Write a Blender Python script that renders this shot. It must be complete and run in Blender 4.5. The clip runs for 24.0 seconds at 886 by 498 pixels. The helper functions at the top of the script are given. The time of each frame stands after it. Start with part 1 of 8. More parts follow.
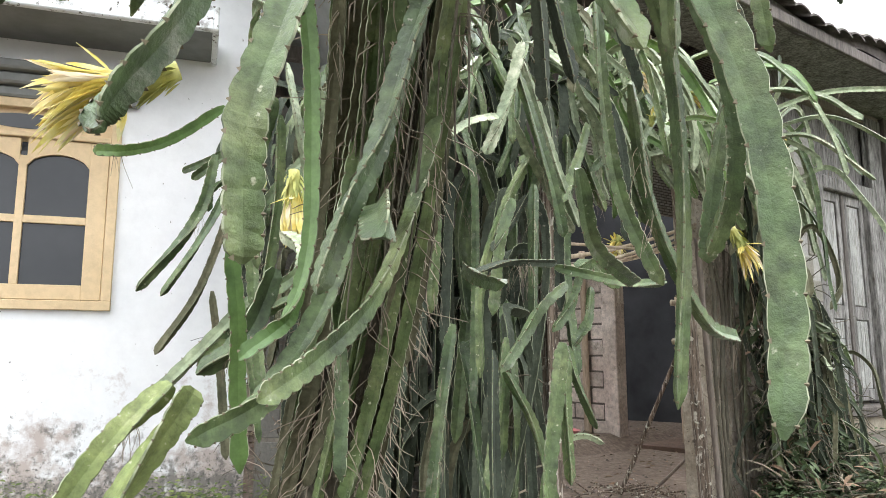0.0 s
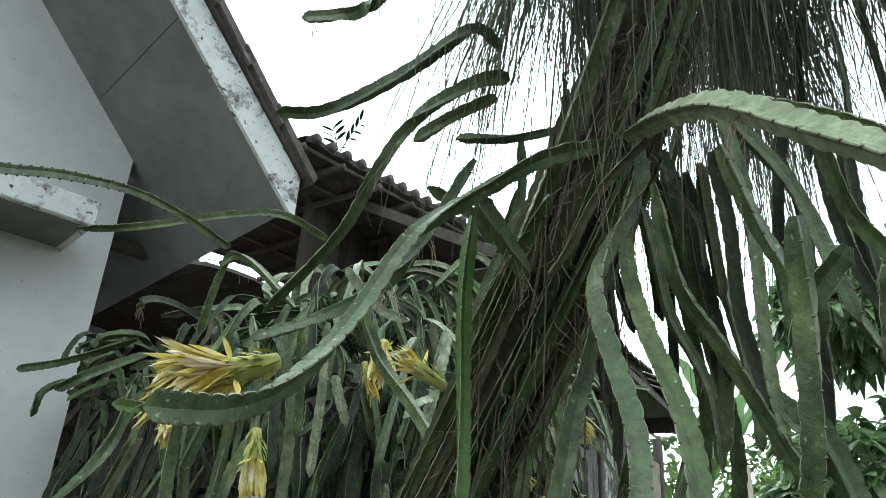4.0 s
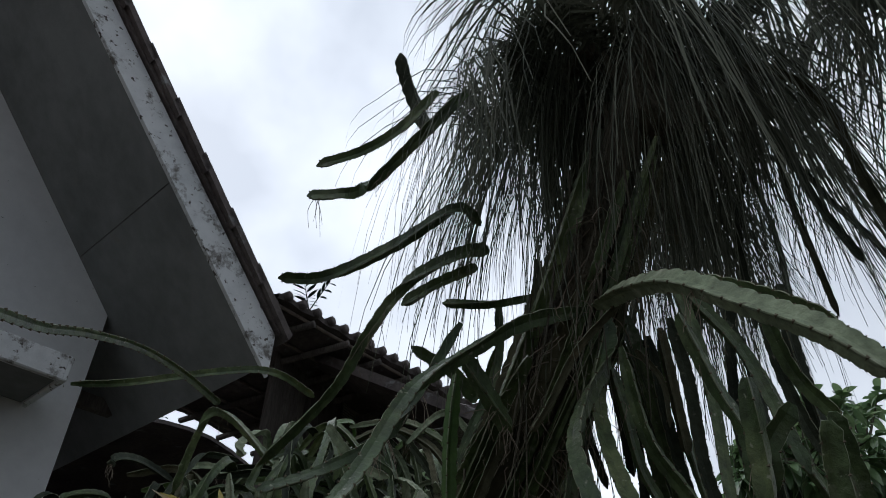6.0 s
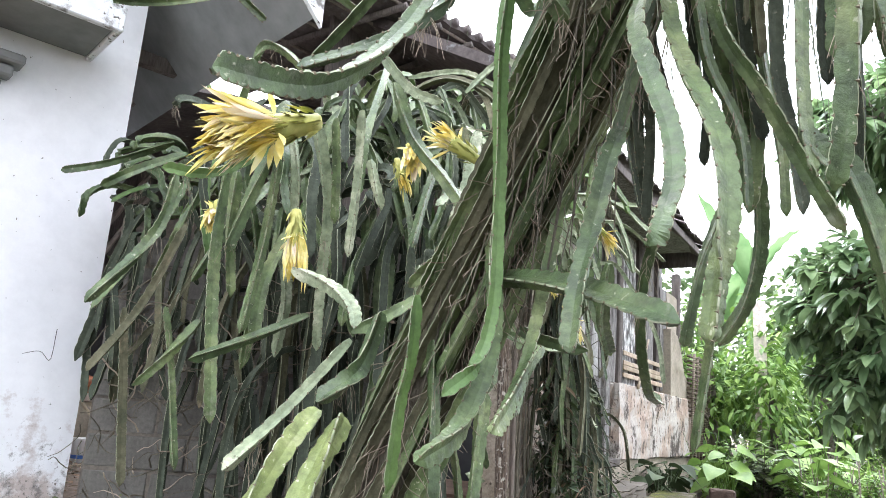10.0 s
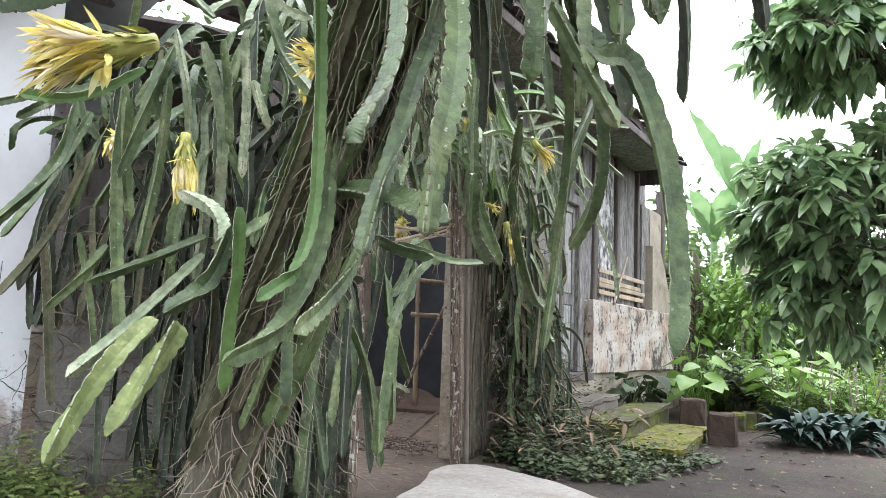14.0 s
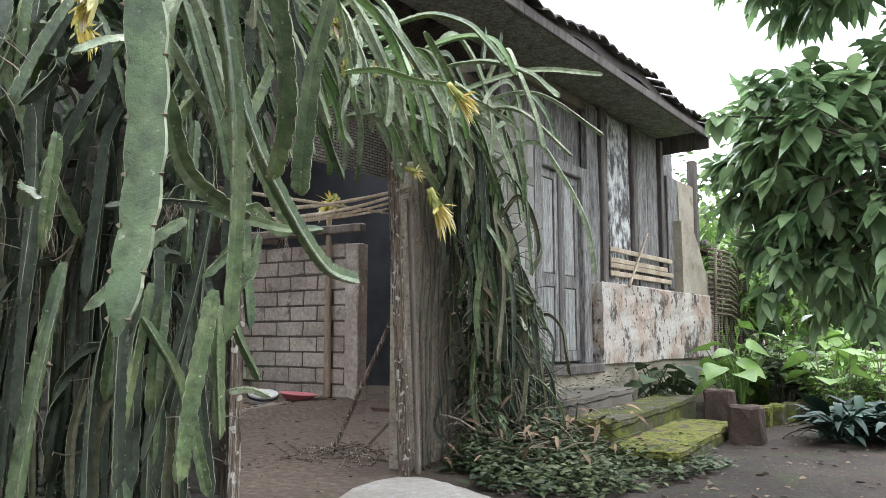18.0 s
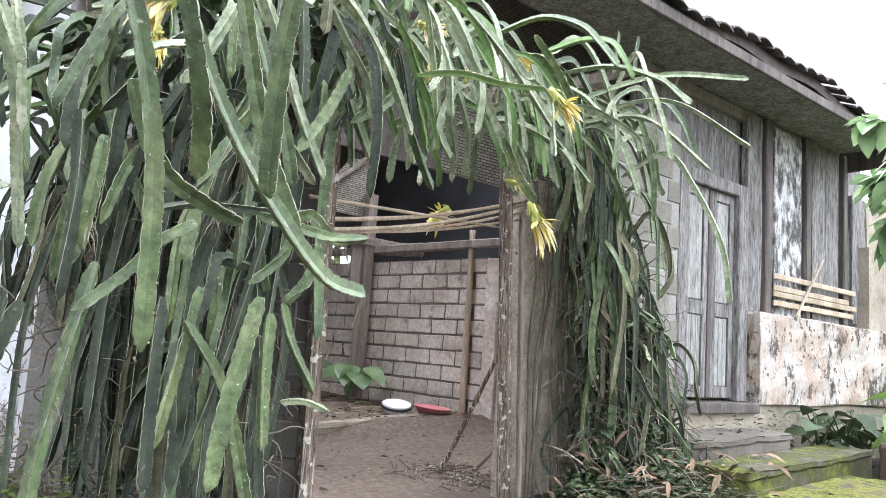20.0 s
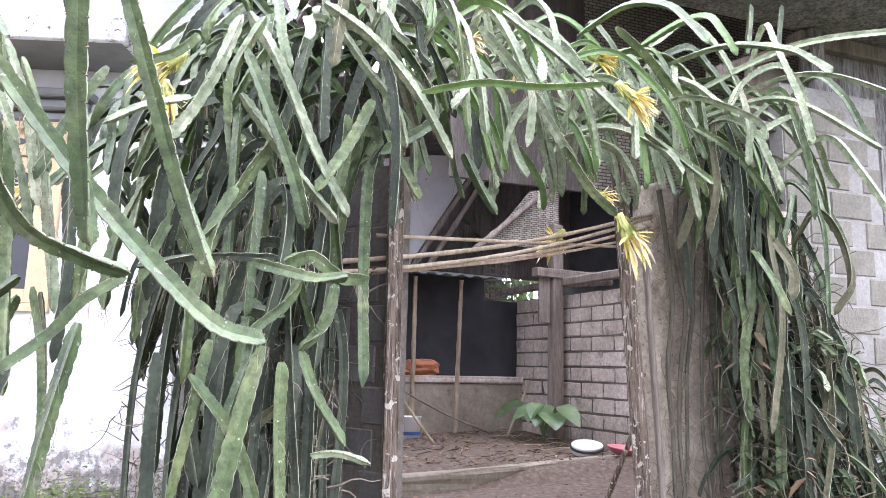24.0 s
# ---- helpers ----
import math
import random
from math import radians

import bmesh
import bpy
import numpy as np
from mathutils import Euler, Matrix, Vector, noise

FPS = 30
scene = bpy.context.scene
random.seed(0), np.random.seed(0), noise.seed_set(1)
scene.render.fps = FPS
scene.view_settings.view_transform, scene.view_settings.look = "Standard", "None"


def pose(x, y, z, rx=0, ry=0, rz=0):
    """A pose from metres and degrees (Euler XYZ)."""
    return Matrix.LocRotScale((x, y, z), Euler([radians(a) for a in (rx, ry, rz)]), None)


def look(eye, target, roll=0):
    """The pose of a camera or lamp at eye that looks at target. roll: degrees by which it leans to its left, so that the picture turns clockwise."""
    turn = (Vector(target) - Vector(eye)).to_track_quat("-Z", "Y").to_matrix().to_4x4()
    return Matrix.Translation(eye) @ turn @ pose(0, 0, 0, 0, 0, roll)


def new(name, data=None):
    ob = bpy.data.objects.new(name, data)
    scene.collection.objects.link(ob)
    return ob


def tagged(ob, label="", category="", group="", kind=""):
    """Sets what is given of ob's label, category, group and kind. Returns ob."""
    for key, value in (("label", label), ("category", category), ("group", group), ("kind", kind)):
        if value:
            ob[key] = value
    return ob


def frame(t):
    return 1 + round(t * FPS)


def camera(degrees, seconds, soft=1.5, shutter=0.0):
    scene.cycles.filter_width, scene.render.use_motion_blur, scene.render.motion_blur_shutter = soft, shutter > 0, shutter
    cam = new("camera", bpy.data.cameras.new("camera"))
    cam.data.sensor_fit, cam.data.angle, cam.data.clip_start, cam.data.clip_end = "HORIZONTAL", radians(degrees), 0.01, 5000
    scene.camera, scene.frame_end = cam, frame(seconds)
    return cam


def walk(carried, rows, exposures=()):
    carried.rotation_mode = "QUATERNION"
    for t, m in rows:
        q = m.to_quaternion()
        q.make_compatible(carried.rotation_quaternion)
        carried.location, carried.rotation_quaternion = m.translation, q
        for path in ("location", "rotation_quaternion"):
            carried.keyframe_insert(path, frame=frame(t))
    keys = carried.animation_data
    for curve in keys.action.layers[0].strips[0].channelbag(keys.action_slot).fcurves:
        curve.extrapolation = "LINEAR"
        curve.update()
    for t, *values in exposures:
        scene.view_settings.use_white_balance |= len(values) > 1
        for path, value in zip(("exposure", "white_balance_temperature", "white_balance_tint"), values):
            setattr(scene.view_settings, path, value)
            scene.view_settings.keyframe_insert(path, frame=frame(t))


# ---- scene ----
cam = camera(62.2, 24.0, soft=0.8)
PATH = [
    (0, (-4.448, -2.386, 0.963), (-3.113, -0.929, 1.272), -0.1),
    (0.5, (-4.681, -2.265, 0.966), (-3.151, -1.000, 1.207), -2.3),
    (1, (-4.828, -2.101, 0.990), (-3.210, -0.941, 1.176), -0.6),
    (1.5, (-4.905, -1.910, 1.011), (-3.204, -0.905, 1.319), -1.6),
    (3.5, (-5.322, -1.782, 1.109), (-3.584, -1.088, 1.814), 3.3),
    (4, (-5.327, -1.813, 1.173), (-3.653, -1.093, 1.998), 3.3),
    (4.5, (-5.373, -1.806, 1.151), (-3.755, -1.119, 2.106), 3.6),
    (5, (-5.419, -1.807, 1.132), (-3.849, -1.183, 2.202), 3.1),
    (5.5, (-5.489, -1.809, 1.1), (-3.987, -1.249, 2.296), 2.6),
    (6, (-5.503, -1.803, 1.091), (-3.998, -1.248, 2.286), 2.4),
    (6.5, (-5.416, -1.819, 1.126), (-3.868, -1.166, 2.212), 3.1),
    (7, (-5.373, -1.819, 1.112), (-3.786, -1.1, 2.093), 4.4),
    (7.5, (-5.353, -1.812, 1.057), (-3.709, -1.068, 1.92), 4.7),
    (8, (-5.329, -1.81, 1.036), (-3.653, -1.051, 1.818), 4.6),
    (8.5, (-5.294, -1.798, 0.997), (-3.554, -1.048, 1.636), 4.2),
    (9, (-5.286, -1.762, 0.973), (-3.496, -1.001, 1.44), 3.8),
    (9.5, (-5.32, -1.767, 0.928), (-3.538, -0.98, 1.381), 4.4),
    (11.5, (-5.268, -1.904, 0.927), (-3.517, -1.027, 1.335), 2.3),
    (12, (-5.293, -1.969, 0.911), (-3.557, -1.103, 1.395), 5.0),
    (12.5, (-5.288, -2.04, 0.905), (-3.529, -1.205, 1.363), 3.8),
    (13, (-5.273, -2.078, 0.896), (-3.492, -1.264, 1.301), 4.7),
    (13.5, (-5.238, -2.127, 0.892), (-3.442, -1.318, 1.237), 3.3),
    (14, (-5.168, -2.234, 0.896), (-3.371, -1.391, 1.143), 2.2),
    (14.5, (-5.103, -2.301, 0.896), (-3.298, -1.483, 1.167), -0.2),
    (15, (-4.966, -2.287, 0.895), (-3.103, -1.59, 1.102), 2.3),
    (15.5, (-4.72, -2.259, 0.889), (-2.856, -1.578, 1.135), 1.0),
    (16, (-4.594, -2.404, 0.871), (-2.763, -1.645, 1.133), -0.3),
    (16.5, (-4.453, -2.561, 0.883), (-2.707, -1.607, 1.088), 4.4),
    (17, (-4.343, -2.64, 0.87), (-2.552, -1.768, 1.043), 0.4),
    (17.5, (-4.169, -2.639, 0.876), (-2.4, -1.755, 1.176), 2.5),
    (18, (-4.068, -2.655, 0.881), (-2.357, -1.645, 1.115), 0.0),
    (18.5, (-3.943, -2.768, 0.916), (-2.378, -1.547, 1.165), 1.8),
    (20.5, (-3.521, -2.929, 0.918), (-2.178, -1.463, 1.136), 2.9),
    (21, (-3.397, -3.056, 0.922), (-2.234, -1.435, 1.064), 0.5),
    (21.5, (-3.279, -3.152, 0.942), (-2.212, -1.466, 1.078), 2.2),
    (22, (-3.192, -3.244, 0.945), (-2.109, -1.569, 1.095), 0.3),
    (22.5, (-3.107, -3.231, 0.937), (-2.028, -1.56, 1.146), 2.3),
    (23, (-2.955, -3.155, 0.961), (-1.992, -1.43, 1.271), 3.4),
    (23.5, (-2.874, -3.112, 0.973), (-1.934, -1.374, 1.281), 2.6),
    (24, (-2.806, -3.111, 0.977), (-1.938, -1.339, 1.302), 1.4),
]
walk(cam, [(t, look(eye, target, roll)) for t, eye, target, roll in PATH],
     exposures=[(0.0, 0.88, 6500, 10), (1.5, 0.98, 6500, 10), (3.5, 0.28, 6400, 10), (4.0, -0.42, 6050, -4), (4.4, -1.77, 6100, 4), (5.0, -2.42, 6200, 10), (6.0, -2.38, 5950, 9),
                (7.0, -1.97, 5900, 0), (8.0, -0.47, 5750, -6), (8.6, 0.13, 5900, 2), (9.0, 0.93, 6050, 16), (9.5, 0.93, 6100, 15), (12.0, 0.83, 6150, 14), (13.0, 0.58, 6150, 14), (14.0, 0.70, 6150, 12), (15.0, 0.60, 6200, 12),
                (16.0, 0.50, 6200, 10), (17.0, 0.63, 6200, 12), (18.0, 0.50, 6100, 10), (20.5, 1.38, 6000, 14), (22.0, 1.36, 6000, 14), (24.0, 1.55, 5900, 24)])

# ---- world and light: overcast tropical day ----
world = bpy.data.worlds.new("overcast_sky")
scene.world = world
world.use_nodes = True
wn, wl = world.node_tree.nodes, world.node_tree.links
wn.clear()
w_out = wn.new("ShaderNodeOutputWorld")
w_bg = wn.new("ShaderNodeBackground")
w_sky = wn.new("ShaderNodeTexSky")
w_sky.sky_type = "NISHITA"
w_sky.sun_disc = False
SUN_WAY = Vector((0.42, 0.58, 0.70)).normalized()
w_sky.sun_elevation, w_sky.sun_rotation = radians(44.4), radians(35.9)
w_scale = wn.new("ShaderNodeVectorMath")
w_scale.operation = "SCALE"
w_scale.inputs["Scale"].default_value = 0.10
w_co = wn.new("ShaderNodeTexCoord")
w_noise = wn.new("ShaderNodeTexNoise")
w_noise.inputs["Scale"].default_value = 2.6
w_noise.inputs["Detail"].default_value = 5.0
w_ramp = wn.new("ShaderNodeValToRGB")
w_ramp.color_ramp.elements[0].position, w_ramp.color_ramp.elements[0].color = 0.36, (1.55, 1.6, 1.7, 1)
w_ramp.color_ramp.elements[1].position, w_ramp.color_ramp.elements[1].color = 0.62, (2.5, 2.53, 2.58, 1)
w_mix = wn.new("ShaderNodeMix")
w_mix.data_type = "RGBA"
w_mix.inputs["Factor"].default_value = 0.88
wl.new(w_sky.outputs["Color"], w_scale.inputs[0])
wl.new(w_co.outputs["Generated"], w_noise.inputs["Vector"])
wl.new(w_noise.outputs["Fac"], w_ramp.inputs["Fac"])
wl.new(w_scale.outputs["Vector"], w_mix.inputs["A"])
wl.new(w_ramp.outputs["Color"], w_mix.inputs["B"])
# thin cloud glows broadly round the veiled sun
w_dot = wn.new("ShaderNodeVectorMath")
w_dot.operation = "DOT_PRODUCT"
w_dot.inputs[1].default_value = tuple(SUN_WAY)
wl.new(w_co.outputs["Generated"], w_dot.inputs[0])
w_glow = wn.new("ShaderNodeMapRange")
w_glow.interpolation_type = "SMOOTHSTEP"
for key, v in (("From Min", -0.35), ("From Max", 1.0), ("To Min", 0.74), ("To Max", 2.7)):
    w_glow.inputs[key].default_value = v
wl.new(w_dot.outputs["Value"], w_glow.inputs["Value"])
w_lit = wn.new("ShaderNodeVectorMath")
w_lit.operation = "SCALE"
wl.new(w_mix.outputs["Result"], w_lit.inputs[0])
wl.new(w_glow.outputs["Result"], w_lit.inputs["Scale"])
wl.new(w_lit.outputs["Vector"], w_bg.inputs["Color"])
w_bg.inputs["Strength"].default_value = 1.0
wl.new(w_bg.outputs["Background"], w_out.inputs["Surface"])
sun = new("sun", bpy.data.lights.new("sun", "SUN"))
sun.data.energy, sun.data.angle, sun.data.color = 2.0, radians(22), (1.0, 0.97, 0.92)
sun.matrix_basis = look(tuple(SUN_WAY * 30), (0, 0, 0))

RNG = random.Random(7)


# ---- materials ----
def ramp(nt, fac, stops):
    r = nt.nodes.new("ShaderNodeValToRGB")
    e = r.color_ramp.elements
    e[0].position, e[0].color = stops[0][0], (*stops[0][1], 1)
    e[1].position, e[1].color = stops[-1][0], (*stops[-1][1], 1)
    for p, c in stops[1:-1]:
        k = e.new(p)
        k.color = (*c, 1)
    nt.links.new(fac, r.inputs["Fac"])
    return r.outputs["Color"]


def tex(nt, kind, scale, detail=4.0, rough=0.6, stretch=None, coords="Object"):
    out = nt.nodes.new("ShaderNodeNewGeometry").outputs["Position"] if coords == "World" else nt.nodes.new("ShaderNodeTexCoord").outputs[coords]
    if stretch:
        mp = nt.nodes.new("ShaderNodeMapping")
        mp.inputs["Scale"].default_value = stretch
        nt.links.new(out, mp.inputs["Vector"])
        out = mp.outputs["Vector"]
    n = nt.nodes.new(kind)
    n.inputs["Scale"].default_value = scale
    if kind == "ShaderNodeTexNoise":
        n.inputs["Detail"].default_value, n.inputs["Roughness"].default_value = detail, rough
    nt.links.new(out, n.inputs["Vector"])
    return n.outputs["Fac" if kind == "ShaderNodeTexNoise" else "Distance"]


def mixc(nt, fac, a, b, mode="MIX"):
    m = nt.nodes.new("ShaderNodeMix")
    m.data_type, m.blend_type = "RGBA", mode
    for key, v in (("Factor", fac), ("A", a), ("B", b)):
        if isinstance(v, (int, float)):
            m.inputs[key].default_value = v
        elif isinstance(v, tuple):
            m.inputs[key].default_value = (*v, 1)
        else:
            nt.links.new(v, m.inputs[key])
    return m.outputs["Result"]


def mat(name, coarse, fine=None, rough=0.8, spec=0.3, bump=0.3, vary=0.0, island=False, coarse_scale=1.5, fine_scale=30.0, stretch=None, dirt=None, metal=0.0,
        translucent=0.0, bump_scale=60.0, coords="Object", speck=None):
    """A surface: a coarse colour ramp, a fine one multiplied over it, an optional layer of stains, random tint by object or island, relief."""
    m = bpy.data.materials.new(name)
    m.use_nodes = True
    nt = m.node_tree
    b = nt.nodes["Principled BSDF"]
    col = ramp(nt, tex(nt, "ShaderNodeTexNoise", coarse_scale, 5.0, 0.6, stretch, coords), coarse)
    if fine:
        col = mixc(nt, 1.0, col, ramp(nt, tex(nt, "ShaderNodeTexNoise", fine_scale, 5.0, 0.7, stretch, coords), fine), "MULTIPLY")
    if dirt:
        scale, lo, hi, colour = dirt
        f = nt.nodes.new("ShaderNodeMapRange")
        f.inputs["From Min"].default_value, f.inputs["From Max"].default_value = lo, hi
        nt.links.new(tex(nt, "ShaderNodeTexNoise", scale, 6.0, 0.7, stretch, coords), f.inputs["Value"])
        col = mixc(nt, f.outputs["Result"], col, colour)
    if speck:
        scale, lo, hi, colour = speck
        f = nt.nodes.new("ShaderNodeMapRange")
        f.inputs["From Min"].default_value, f.inputs["From Max"].default_value = lo, hi
        nt.links.new(tex(nt, "ShaderNodeTexNoise", scale, 3.0, 0.55, None, coords), f.inputs["Value"])
        col = mixc(nt, f.outputs["Result"], col, colour)
    if vary:
        rnd = nt.nodes.new("ShaderNodeNewGeometry").outputs["Random Per Island"] if island else nt.nodes.new("ShaderNodeObjectInfo").outputs["Random"]
        hsv = nt.nodes.new("ShaderNodeHueSaturation")
        mr = nt.nodes.new("ShaderNodeMapRange")
        mr.inputs["To Min"].default_value, mr.inputs["To Max"].default_value = 1 - vary, 1 + vary
        nt.links.new(rnd, mr.inputs["Value"])
        nt.links.new(mr.outputs["Result"], hsv.inputs["Value"])
        mh = nt.nodes.new("ShaderNodeMapRange")
        mh.inputs["To Min"].default_value, mh.inputs["To Max"].default_value = 0.5 + 0.03 * vary, 0.5 - 0.05 * vary
        nt.links.new(rnd, mh.inputs["Value"])
        nt.links.new(mh.outputs["Result"], hsv.inputs["Hue"])
        nt.links.new(col, hsv.inputs["Color"])
        col = hsv.outputs["Color"]
    nt.links.new(col, b.inputs["Base Color"])
    b.inputs["Roughness"].default_value, b.inputs["Metallic"].default_value = rough, metal
    b.inputs["Specular IOR Level"].default_value = spec
    if bump:
        bp = nt.nodes.new("ShaderNodeBump")
        bp.inputs["Strength"].default_value, bp.inputs["Distance"].default_value = bump, 0.01
        nt.links.new(tex(nt, "ShaderNodeTexNoise", bump_scale, 6.0, 0.7, stretch, coords), bp.inputs["Height"])
        nt.links.new(bp.outputs["Normal"], b.inputs["Normal"])
    if translucent:
        tr = nt.nodes.new("ShaderNodeBsdfTranslucent")
        nt.links.new(col, tr.inputs["Color"])
        mx = nt.nodes.new("ShaderNodeMixShader")
        mx.inputs["Fac"].default_value = translucent
        out = nt.nodes["Material Output"]
        nt.links.new(b.outputs["BSDF"], mx.inputs[1])
        nt.links.new(tr.outputs["BSDF"], mx.inputs[2])
        nt.links.new(mx.outputs["Shader"], out.inputs["Surface"])
    return m


def grey(a, b=None, c=None):
    return (a, a if b is None else b, a if c is None else c)


